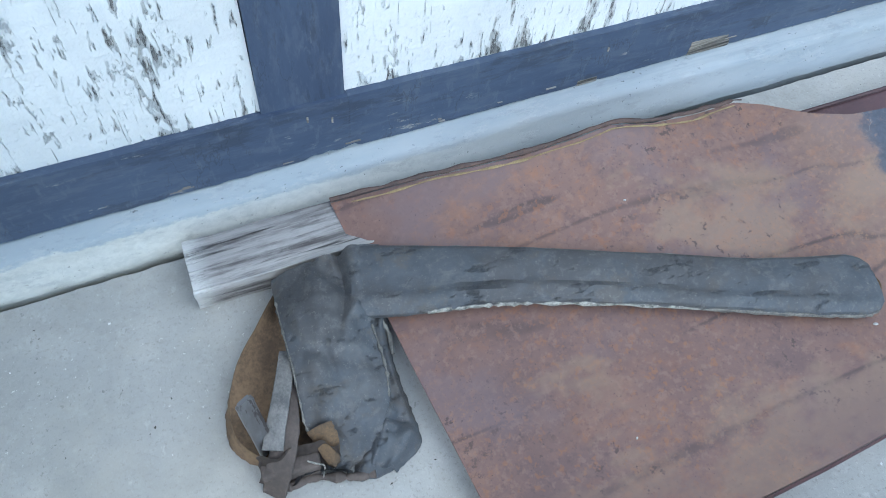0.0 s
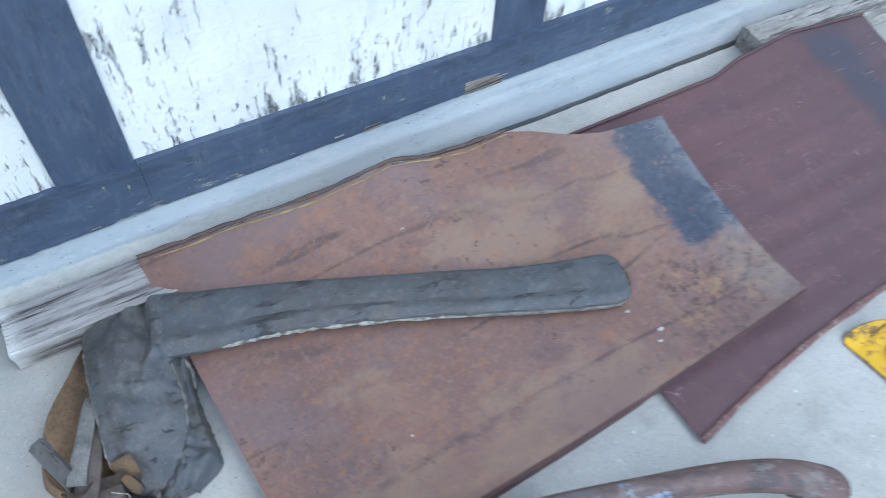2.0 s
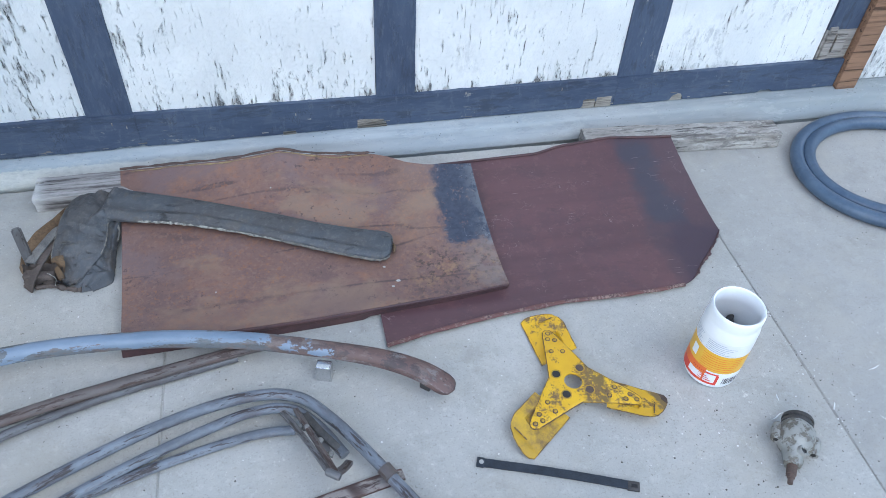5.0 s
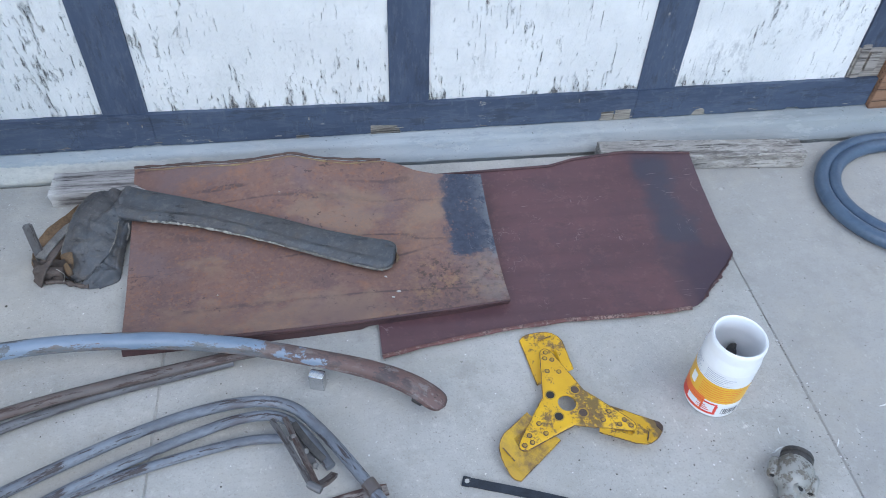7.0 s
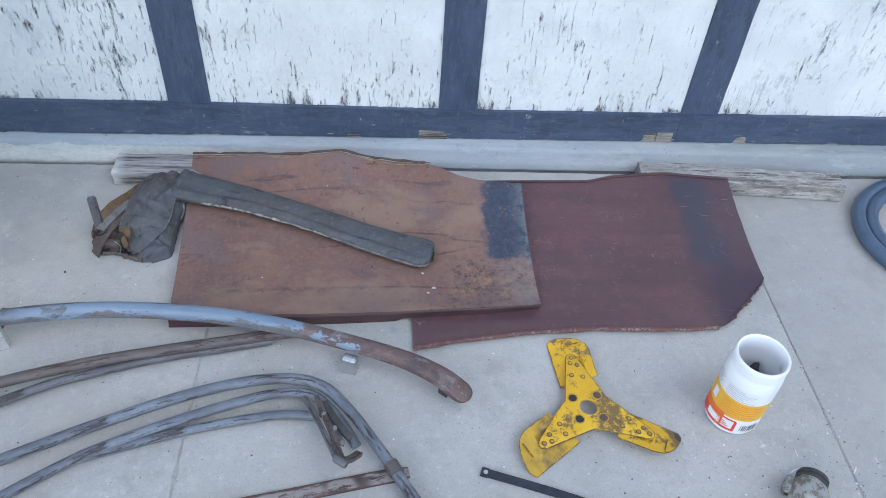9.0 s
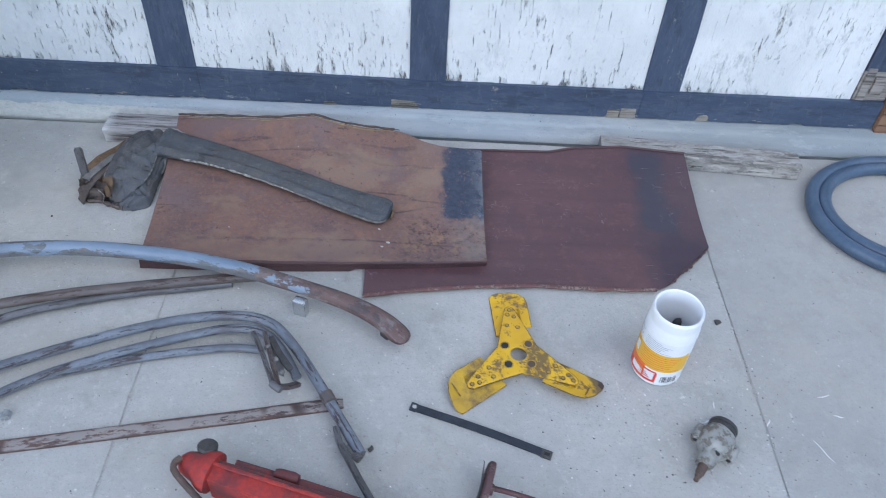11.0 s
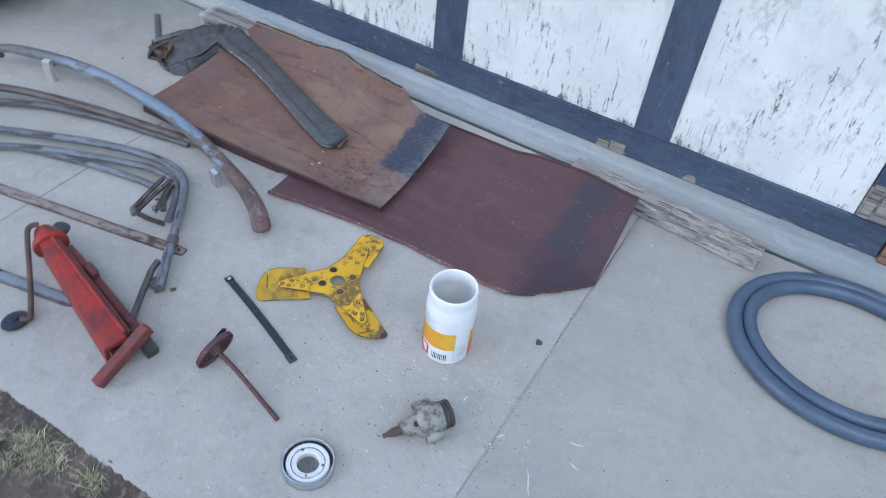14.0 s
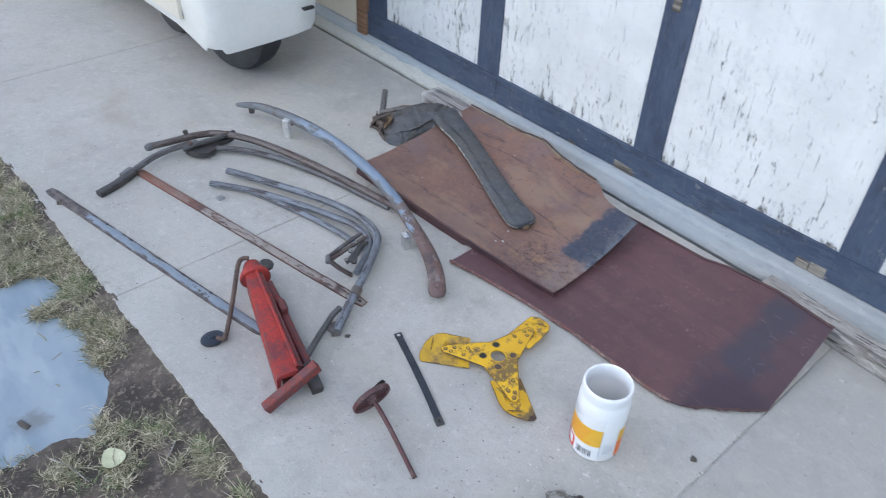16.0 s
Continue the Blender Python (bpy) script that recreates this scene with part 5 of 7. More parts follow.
bm.faces.new(rings[0]), bm.faces.new(rings[-1][::-1])
part("sheath", bm, LEATHER, scab)
seam = []
for i, p in enumerate(axis_line[16:]):
    s = (i + 16) / (k - 1)
    d = (axis_line[min(i + 17, k - 1)] - axis_line[i + 15]).normalized()
    seam.append(p + Vector((d.y, -d.x, 0)).normalized() * (along(HALF, s) * 0.985) + Vector((0, 0, -0.001 + 0.0015 * wob(s * 40, 1))))
half_way = int(len(seam) * 0.46)
part("seam", sweep(seam[:half_way + 1], oval(0.0027, 0.0036, 8), size=lambda s: max(0.1, 0.9 - 0.3 * s + 1.1 * wob(s * 38, 2))), SEAM, scab, "frayed pale stitched seam")
part("seam", sweep(seam[half_way:-3], oval(0.0024, 0.0040, 8), size=lambda s: max(0.2, 0.8 + 0.7 * wob(s * 30, 2))), WORN_EDGE, scab, "scuffed pale edge")
back_seam = []
for i, p in enumerate(axis_line[8:]):
    s = (i + 8) / (k - 1)
    d = (axis_line[min(i + 9, k - 1)] - axis_line[i + 7]).normalized()
    back_seam.append(p - Vector((d.y, -d.x, 0)).normalized() * (along(HALF, s) * 0.97) + Vector((0, 0, 0.002)))
part("seam", sweep(back_seam, oval(0.0022, 0.0030, 6), size=lambda s: 0.6 + 0.9 * wob(s * 33, 6)), WORN_EDGE, scab, "scuffed pale edge")
e = axis_line[-1]
part("tip", sweep(curve([(e.x + 0.001, e.y + 0.012, e.z - 0.002), (e.x + 0.005, e.y, e.z - 0.003), (e.x + 0.001, e.y - 0.014, e.z - 0.003)], 6), oval(0.0028, 0.0055, 8), size=lambda s: 0.3 + math.sin(3.1 * s)), SUEDE, scab, "tan worn-through nick at the tip")

# the collapsed mouth: a leather hood folded forward over its tan lining
def lobe(cx, cy, rx, ry, top, turn, seed, base=0.0):
    """A limp fold of leather lying on its support."""
    bm = bmesh.new()
    m = pose(cx, cy, 0, 0, 0, turn)

    def at(u, v):
        a, r = 2 * math.pi * u, max(0.02, v)
        k = 1 + 0.22 * wob(math.cos(a) * 2, math.sin(a) * 2, seed) + 0.08 * wob(math.cos(a) * 7, math.sin(a) * 7, seed)
        x, y = rx * r * k * math.cos(a), ry * r * k * math.sin(a)
        z = base + (top - base) * (1 - r ** 2.6)
        z += (0.008 * wob(x * 38, y * 38, seed + 2) + 0.004 * wob(x * 95, y * 95, seed)) * (1 - r ** 5)
        p = m @ Vector((x, y, 0))
        return Vector((p.x, p.y, max(base + 0.0012, z)))

    grid(44, 12, at, 0.0, bm)
    bmesh.ops.remove_doubles(bm, verts=bm.verts, dist=0.0002)
    return bm


def strip_sheet(points, width, thick, wav, seed, lean=(0, 0)):
    """A curled strip of leather standing along a line; width(s) is its height."""
    ln = curve(points, 10)
    k = len(ln) - 1

    def at(u, v):
        p = ln[round(u * k)]
        h = width(u)
        return Vector((p.x + lean[0] * v + wav * wob(u * 5, v * 3, seed), p.y + lean[1] * v + wav * wob(u * 6, v * 2, seed + 4), p.z + h * v))

    bm = grid(k, 6, at)
    bmesh.ops.solidify(bm, geom=list(bm.faces), thickness=thick)
    return bm


def rim_at(line, v):
    """A point at a share of the way along a line of places, on smooth curves."""
    f = v * (len(line) - 1)
    i = min(int(f), len(line) - 2)
    return line[i].lerp(line[i + 1], f - i)


def draped(left, right, arch, seed, nu=46, nv=60, crumple=1.0, thick=0.0022):
    """A sheet of leather between two edges; arch(u, v) lifts it. Its hem is frayed."""
    lf, rt = curve(left, 8), curve(right, 8)

    def at(u, v):
        a, b = rim_at(lf, v), rim_at(rt, v)
        p = a.lerp(b, u)
        e = min(1.0, 7 * u, 7 * (1 - u), 9 * (1 - v) + 0.2)
        z = p.z + arch(u, v)
        z += crumple * e * (0.0045 * wob(p.x * 26, p.y * 22, seed) + 0.0026 * wob(p.x * 60, p.y * 52, seed + 3) + 0.0011 * wob(p.x * 150, p.y * 150, seed))
        fold = wob((p.x * 0.8 + p.y * 0.5) * 13, (p.y - p.x) * 5, seed + 7)
        z -= 0.0036 * crumple * e * math.exp(-(fold / 0.09) ** 2)
        fray = 0.0022 * wob(v * 30, seed, u) + 0.0014 * wob(v * 75, u, seed)
        x = p.x + (fray if u < 0.04 or u > 0.96 else 0)
        y = p.y + ((0.006 * wob(p.x * 60, seed) + 0.004 * wob(p.x * 170, 5.0)) if v > 0.97 else 0)
        return Vector((x, y, max(0.0022, z)))

    return grid(nu, nv, at, thick)


HOOD_LEFT = [(-0.052, -0.138, 0.036), (-0.056, -0.172, 0.046), (-0.059, -0.215, 0.055), (-0.061, -0.256, 0.057), (-0.065, -0.296, 0.050), (-0.066, -0.318, 0.042), (-0.052, -0.346, 0.020), (-0.050, -0.356, 0.008)]
HOOD_RIGHT = [(0.075, -0.140, 0.046), (0.070, -0.175, 0.050), (0.060, -0.204, 0.046), (0.034, -0.234, 0.046), (0.032, -0.280, 0.038), (0.024, -0.312, 0.034), (0.008, -0.336, 0.030), (-0.010, -0.363, 0.010)]


def hood_arch(u, v):
    """One deep crease runs down from the sheath's corner, and a soft swell between it and the open edge."""
    z = 0.017 * math.sin(math.pi * u) ** 0.8 * (1 - v ** 2.5)
    z -= 0.012 * math.exp(-((u - 0.62 + 0.10 * v) / 0.045) ** 2) * max(0.0, 1 - v / 0.5)
    z += 0.006 * math.exp(-((u - 0.74 + 0.08 * v) / 0.07) ** 2) * max(0.0, 1 - v / 0.6)
    z -= 0.006 * math.exp(-((u - 0.30 - 0.25 * v) / 0.05) ** 2) * max(0.0, min(1.0, (v - 0.25) / 0.2)) * max(0.0, 1 - v)
    return z


hood = part("hood", draped(HOOD_LEFT, HOOD_RIGHT, hood_arch, 3, crumple=1.35), LEATHER, scab, "crumpled leather hood at the mouth")
lip_ = [Vector(p) + Vector((0.001, 0, 0.0012)) for p in curve(HOOD_LEFT[1:7], 8)]
part("scuffed_lip", sweep(lip_, oval(0.0016, 0.0014, 6), size=lambda s: max(0.2, 0.6 + 1.3 * wob(s * 23, 5))), WORN_EDGE, hood)
lip_ = [Vector(p) + Vector((-0.001, 0, 0.0015)) for p in curve(HOOD_RIGHT[3:6], 8)]
part("scuffed_lip", sweep(lip_, oval(0.0018, 0.0014, 6), size=lambda s: max(0.2, 0.7 + 1.5 * wob(s * 17, 9))), WORN_EDGE, hood)

# the under layer squeezed out beside it: wrinkled lengthwise, with a folded lobe at its foot
UNDER_IN = [(0.052, -0.170, 0.042), (0.030, -0.212, 0.038), (0.014, -0.245, 0.034), (0.018, -0.285, 0.026), (0.008, -0.318, 0.022), (-0.006, -0.340, 0.018), (-0.022, -0.362, 0.006)]
UNDER_OUT = [(0.090, -0.196, 0.040), (0.060, -0.218, 0.026), (0.048, -0.248, 0.016), (0.044, -0.290, 0.010), (0.044, -0.330, 0.006), (0.040, -0.362, 0.003), (0.006, -0.378, 0.003)]


def under_arch(u, v):
    z = 0.010 * math.sin(math.pi * u)
    z += 0.0045 * math.sin(u * 9.5 + 2.2 * wob(v * 4, 3)) * min(1.0, 4 * u, 4 * (1 - u))
    z += 0.010 * math.exp(-((v - 0.86) / 0.07) ** 2) * math.sin(math.pi * u) - 0.007 * math.exp(-((v - 0.72) / 0.025) ** 2) * math.sin(math.pi * u)
    return z


part("side_fold", draped(UNDER_IN, UNDER_OUT, under_arch, 17, 30, 60, 1.2), LEATHER, scab, "wrinkled under layer with a torn foot")
part("lobe", lobe(-0.006, -0.360, 0.030, 0.017, 0.014, 8, 14), LEATHER, scab)
part("notch_lip", sweep(curve([(0.075, -0.205, 0.040), (0.056, -0.216, 0.038), (0.047, -0.226, 0.032), (0.050, -0.240, 0.024), (0.046, -0.262, 0.018)], 8), oval(0.0032, 0.0026, 8), size=lambda s: max(0.3, 0.8 + 0.8 * wob(s * 12, 2))), WORN_EDGE, scab, "scuffed pale edge")

# the gaping end: tan lining stands out on one side, a torn front hangs at the other
LINING_OUT = [(-0.054, -0.158, 0.004), (-0.086, -0.187, 0.003), (-0.116, -0.216, 0.003), (-0.137, -0.254, 0.003), (-0.142, -0.292, 0.003), (-0.126, -0.318, 0.003), (-0.104, -0.330, 0.003)]
LINING_IN = [(-0.040, -0.150, 0.036), (-0.044, -0.180, 0.034), (-0.046, -0.215, 0.030), (-0.048, -0.250, 0.026), (-0.050, -0.285, 0.022), (-0.052, -0.315, 0.018), (-0.056, -0.338, 0.014)]


def lining_arch(u, v):
    """It rises from the path to a rim, then dips into the mouth."""
    rim = min(1.0, u / 0.10)
    high = 0.034 * (1 - 0.55 * v) + 0.004 * wob(v * 9, 3)
    return high * rim * max(0.0, 1 - max(0.0, u - 0.10) / 0.45) ** 1.4


part("lining", draped(LINING_OUT, LINING_IN, lining_arch, 9, 40, 50, 0.5), SUEDE, scab, "tan inside of the open leather mouth")
part("front_panel", strip_sheet([(-0.122, -0.340, 0.001), (-0.104, -0.346, 0.001), (-0.080, -0.344, 0.001), (-0.060, -0.348, 0.001), (-0.044, -0.356, 0.001)], lambda u: 0.045 + 0.008 * wob(u * 6, 3), 0.0030, 0.005, 6, (0.003, 0.012)), MOUTH, scab, "brown-grey torn leather front")
part("torn_hem", sweep(curve([(-0.122, -0.346, 0.006), (-0.100, -0.354, 0.006), (-0.076, -0.354, 0.006), (-0.052, -0.362, 0.006), (-0.030, -0.370, 0.005), (-0.014, -0.372, 0.004)], 10), oval(0.0060, 0.0058, 10), size=lambda s: 0.75 + 0.6 * wob(s * 9, 4) + 0.4 * wob(s * 26, 4)), MOUTH, scab, "ragged torn edge")
part("tan_patch", draped([(-0.067, -0.322, 0.045), (-0.062, -0.335, 0.035), (-0.055, -0.354, 0.017)], [(-0.041, -0.322, 0.054), (-0.039, -0.336, 0.044), (-0.045, -0.355, 0.021)], lambda u, v: 0.004 * math.sin(math.pi * u), 15, 10, 14, 0.4), TAN_SUEDE, scab, "tan triangular scrap of lining")
strap_line = curve([(-0.068, -0.268, 0.046), (-0.078, -0.298, 0.047), (-0.088, -0.322, 0.044), (-0.100, -0.340, 0.034), (-0.109, -0.351, 0.018), (-0.114, -0.356, 0.002)], 10)
part("front_strap", sweep(strap_line, slab(0.0115, 0.0022, 0.6), size=lambda s: 0.70 + 0.45 * math.sin(2.6 * s) + 0.12 * wob(s * 14, 3)), MOUTH, scab, "brown-grey leather strap over the mouth")
block_ = box(-0.030, 0.028, -0.0080, 0.0080, 0.001, 0.031, 0.004, m=pose(-0.090, -0.342, 0, 0, 0, -8), seg=2)
part("mouth_stiffener", block_, MOUTH, scab, "brown-grey stiff block in the mouth")
part("thread", sweep(curve([(-0.078, -0.340, 0.026), (-0.068, -0.350, 0.034), (-0.060, -0.352, 0.022), (-0.064, -0.358, 0.008)], 8), oval(0.0009, 0.0009, 6)), SEAM, scab, "loose pale thread")
part("iron_tongue", sweep(curve([(-0.107, -0.316, 0.020), (-0.108, -0.312, 0.048), (-0.111, -0.302, 0.090), (-0.112, -0.297, 0.114)], 8), slab(0.0092, 0.0030, 0.5), up=(0.5, -1, 0.2), size=lambda s: 1.0 if s < 0.93 else 0.72), TUBE_GREY, scab, "upright dark iron tongue")
part("clip", sweep(curve([(-0.060, -0.232, 0.046), (-0.066, -0.250, 0.052), (-0.080, -0.282, 0.053), (-0.094, -0.310, 0.051), (-0.102, -0.328, 0.048)], 8), slab(0.0100, 0.0022, 0.5), size=lambda s: 0.80 + 0.25 * s), OLD_STEEL, scab, "dull steel clip inside the mouth")
part("clip_edge", sweep(curve([(-0.054, -0.236, 0.040), (-0.060, -0.256, 0.044), (-0.074, -0.286, 0.044), (-0.090, -0.318, 0.042)], 8), slab(0.0048, 0.0030, 0.5)), DARK_STEEL, scab)
for pts, hgt, sd, mt in (([(-0.128, -0.300, 0.002), (-0.112, -0.318, 0.010), (-0.094, -0.328, 0.014), (-0.076, -0.332, 0.012)], 0.012, 21, SUEDE), ([(-0.100, -0.348, 0.002), (-0.080, -0.346, 0.010), (-0.060, -0.350, 0.012), (-0.040, -0.360, 0.006)], 0.012, 33, LEATHER)):
    part("torn_strip", strip_sheet(pts, lambda u, hgt=hgt, sd=sd: hgt * (0.7 + 0.7 * abs(wob(u * 8, sd))), 0.0022, 0.005, sd, (0.004, -0.008)), mt, scab, "ragged curled strip of leather")


def upon_panel_a(x, y):
    """A point on the first panel's face."""
    return Vector((x, y, sheet_z(x, y) + 0.0016))


for x, y, r in ((0.597, -0.473, 0.0036), (0.575, -0.431, 0.0024), (0.585, -0.487, 0.0026), (0.245, -0.445, 0.0014), (0.365, -0.195, 0.0014)):
    p = upon_panel_a(x, y)
    single("paint_fleck", lathe([(0, -0.0012), (r, -0.0012), (r * 0.8, 0.0006), (0, 0.0010)], Matrix.Translation(p) @ pose(0, 0, 0, 0, 0, x * 900) @ Matrix.Diagonal((1.35, 0.75, 1, 1)), 7), DUSTY_FLECK, p[:], "pale paint fleck on the rusty panel", "paint fleck", "paint flecks")

# ---- curved blue bumper bar ----
bump_line = curve([(-0.423, -0.656, 0.046), (-0.347, -0.608, 0.054), (-0.197, -0.570, 0.057), (-0.039, -0.554, 0.057), (0.135, -0.562, 0.056), (0.285, -0.588, 0.055), (0.410, -0.625, 0.054), (0.526, -0.666, 0.051), (0.600, -0.703, 0.043), (0.652, -0.744, 0.028)], 10)
bumper = thing("bumper_bar", (0.111, -0.596, 0.0), "long curved bumper bar, chipped blue paint over rust", "bumper")
D_SHAPE = [(-0.0155, -0.008), (-0.0145, 0.004), (-0.009, 0.0115), (0.0, 0.0142), (0.009, 0.0115), (0.0145, 0.004), (0.0155, -0.008), (0.012, -0.0115), (0.0, -0.0125), (-0.012, -0.0115)]
def bar_size(s):
    """Drawn to a point at one end, spread like a spoon at the other."""
    f = 0.30 + 0.70 * min(1.0, s * 5) ** 0.6 + 0.45 * max(0.0, (s - 0.70) / 0.30)
    return f * (1.0 if s < 0.945 else max(0.02, 1 - ((s - 0.945) / 0.0555) ** 2) ** 0.55)


def flat_end(s):
    """The bar is beaten flat towards the spread end."""
    return 1 - 0.55 * max(0.0, (s - 0.66) / 0.34)


bm = sweep(bump_line, D_SHAPE, size=bar_size)
for v in bm.verts:
    i = min(range(len(bump_line)), key=lambda k: (bump_line[k].xy - v.co.xy).length)
    v.co.z = bump_line[i].z + (v.co.z - bump_line[i].z) * flat_end(i / (len(bump_line) - 1))
part("bar", bm, BLUE, bumper)
part("end_hole", lathe([(0.0042, 0), (0.0040, 0.0007), (0, 0.0007)], Matrix.Translation(bump_line[-5] + Vector((0, 0, 0.0142 * bar_size(1 - 4 / (len(bump_line) - 1)) * 0.47 - 0.0003))) @ pose(0, 0, 0, 8, 10, 0), 14), HOLE, bumper)
part("end_lug", box(-0.010, 0.010, -0.004, 0.004, 0, 0.026, 0.002, m=pose(0.606, -0.716, 0.004, 0, 0, -40)), DARK_STEEL, bumper)
part("end_lug", box(-0.008, 0.008, -0.006, 0.006, 0, 0.022, 0.002, m=pose(-0.378, -0.628, 0.026, 0, 0, 40)), DARK_STEEL, bumper)
for x, y, turn, h in ((-0.220, -0.597, 20, 0.062), (0.433, -0.658, -18, 0.041)):
    bm = bmesh.new()
    m = pose(x, y, 0, 0, 0, turn)
    w = 0.0112 if x < 0 else 0.0138
    outline = [(-w, 0.0), (w, 0.0), (w, h * 0.92), (w * 0.9, h), (-w * 0.9, h), (-w, h * 0.92)]
    plate(outline, -0.010, 0.008, bm, m @ Matrix(((1, 0, 0, 0), (0, 0, 1, 0), (0, 1, 0, 0), (0, 0, 0, 1))))
    bmesh.ops.bevel(bm, geom=list(bm.edges), offset=0.0012, segments=2, affect="EDGES")
    part("bracket_pad", bm, DULL_CHROME if x < 0 else CHROME, bumper, "dull chrome bracket pad")
    if x < 0:
        part("bracket_arm", sweep(curve([(x, y + 0.006, h * 0.7), (x + 0.004, y + 0.03, 0.045), (x + 0.006, y + 0.05, 0.05)], 6), slab(0.008, 0.004)), BROWN_STEEL, bumper)

# ---- folding-top bows ----
bow = thing("top_bow", (0.200, -0.796, 0.0), "bent blue-grey tube bow of a folding car top with a hinge", "tube frame", "folding-top bows")
part("tube", tube([(-0.137, -0.850, 0.020), (-0.013, -0.792, 0.022), (0.130, -0.734, 0.026), (0.245, -0.704, 0.030), (0.330, -0.699, 0.032), (0.388, -0.717, 0.032), (0.432, -0.762, 0.032), (0.478, -0.825, 0.030), (0.530, -0.904, 0.024), (0.582, -0.982, 0.016)], 0.0103, flat=0.9), TUBE, bow)
part("tube", tube([(-0.118, -0.914, 0.014), (-0.006, -0.840, 0.016), (0.109, -0.787, 0.018), (0.216, -0.749, 0.022), (0.300, -0.727, 0.026), (0.366, -0.729, 0.024), (0.412, -0.768, 0.020), (0.450, -0.829, 0.016)], 0.0094, flat=0.85), TUBE, bow)
part("tube", tube([(-0.016, -0.842, 0.010), (0.117, -0.800, 0.0095), (0.222, -0.775, 0.0095), (0.310, -0.761, 0.010), (0.372, -0.764, 0.011)], 0.0085, flat=0.9), TUBE, bow)
part("hinge_bar", sweep(curve([(0.356, -0.744, 0.040), (0.390, -0.815, 0.062), (0.424, -0.893, 0.080)], 6), slab(0.0046, 0.0030)), TUBE_GREY, bow)
part("hinge_bar", sweep(curve([(0.378, -0.744, 0.042), (0.404, -0.815, 0.060), (0.432, -0.890, 0.076)], 6), slab(0.0046, 0.0030)), TUBE_BROWN, bow)
part("hinge_bar", sweep(curve([(0.392, -0.756, 0.040), (0.416, -0.800, 0.050), (0.440, -0.828, 0.040)], 6), slab(0.0060, 0.004)), DARK_STEEL, bow)
part("hinge_leg", sweep(curve([(0.428, -0.893, 0.080), (0.442, -0.872, 0.050), (0.455, -0.846, 0.022)], 6), slab(0.0062, 0.0036)), TUBE_BROWN, bow)
part("hinge_web", plate([(0.384, -0.752), (0.404, -0.768), (0.424, -0.806), (0.430, -0.842), (0.418, -0.836), (0.400, -0.798)], 0.036, 0.039), TUBE_GREY, bow)
part("hinge_pin", lathe([(0, -0.012), (0.0055, -0.012), (0.0065, -0.008), (0.0065, 0.008), (0.0055, 0.012), (0, 0.012)], pose(0.428, -0.893, 0.079, 90, 0, 55), 14), TUBE_GREY, bow)
for x, y, z in ((0.392, -0.788, 0.052), (0.412, -0.818, 0.056), (0.426, -0.840, 0.048)):
    part("hinge_rivet", lathe([(0.0050, -0.006), (0.0054, 0.0), (0.0046, 0.006), (0, 0.008)], pose(x, y, z, 35, 0, 50), 10), OLD_STEEL, bow)
part("collar", tube([(0.508, -0.868, 0.027), (0.520, -0.887, 0.025)], 0.0128, flat=0.95), TUBE_BROWN, bow)
part("foot_plate", box(-0.020, 0.014, -0.010, 0.010, 0, 0.016, 0.003, m=pose(0.572, -0.978, 0.003, 0, 0, -30)), OLD_STEEL, bow)
part("link", sweep(curve([(0.535, -0.938, 0.028), (0.545, -0.968, 0.026), (0.560, -0.990, 0.022), (0.584, -0.984, 0.018)], 6), slab(0.0055, 0.006, 0.5)), TUBE_GREY, bow)
part("link_rod", sweep(curve([(0.548, -0.972, 0.026), (0.578, -1.024, 0.026), (0.612, -1.079, 0.026)], 6), slab(0.0060, 0.006, 0.5)), TUBE_DARK, bow)


bow = thing("top_bow", (-0.093, -0.716, 0.0), "long brown-grey bow of a folding car top with a hooked joint", "tube frame", "folding-top bows")
part("tube", tube([(-0.370, -0.972, 0.034), (-0.357, -0.922, 0.036), (-0.349, -0.868, 0.036), (-0.341, -0.832, 0.036), (-0.318, -0.787, 0.036), (-0.268, -0.748, 0.036), (-0.185, -0.706, 0.034), (-0.045, -0.660, 0.030), (0.098, -0.626, 0.026), (0.200, -0.606, 0.024), (0.280, -0.590, 0.022), (0.330, -0.582, 0.020)], 0.0110, flat=0.9), TUBE_BROWN, bow)
part("tube", tube([(-0.276, -0.820, 0.018), (-0.212, -0.757, 0.018), (-0.150, -0.720, 0.017), (-0.088, -0.690, 0.016), (0.025, -0.652, 0.014), (0.101, -0.631, 0.012), (0.185, -0.614, 0.011), (0.280, -0.594, 0.010)], 0.0090, flat=0.85), TUBE_GREY, bow)
part("tube_knuckle", lathe([(0, -0.014), (0.009, -0.013), (0.012, -0.005), (0.012, 0.005), (0.009, 0.013), (0, 0.014)], pose(-0.369, -0.972, 0.034, 90, 0, 10), 16), TUBE_GREY, bow)
part("collar", tube([(-0.347, -0.872, 0.037), (-0.344, -0.859, 0.038)], 0.0140), TUBE_BROWN, bow)
part("stub", box(-0.005, 0.005, -0.006, 0.006, 0, 0.018, 0.002, m=pose(-0.345, -0.866, 0.044, 0, -12, 20)), DARK_STEEL, bow)
part("hook_bar", sweep(curve([(-0.301, -1.047, 0.022), (-0.318, -0.990, 0.028), (-0.322, -0.936, 0.032), (-0.318, -0.890, 0.033), (-0.316, -0.850, 0.032)], 8), slab(0.0085, 0.0065, 0.5)), TUBE_GREY, bow)
leaf_pts = curve([(-0.302, -0.896, 0), (-0.276, -0.882, 0), (-0.248, -0.856, 0), (-0.256, -0.826, 0), (-0.278, -0.802, 0), (-0.284, -0.752, 0), (-0.296, -0.742, 0), (-0.302, -0.800, 0), (-0.304, -0.860, 0)], 5, True)
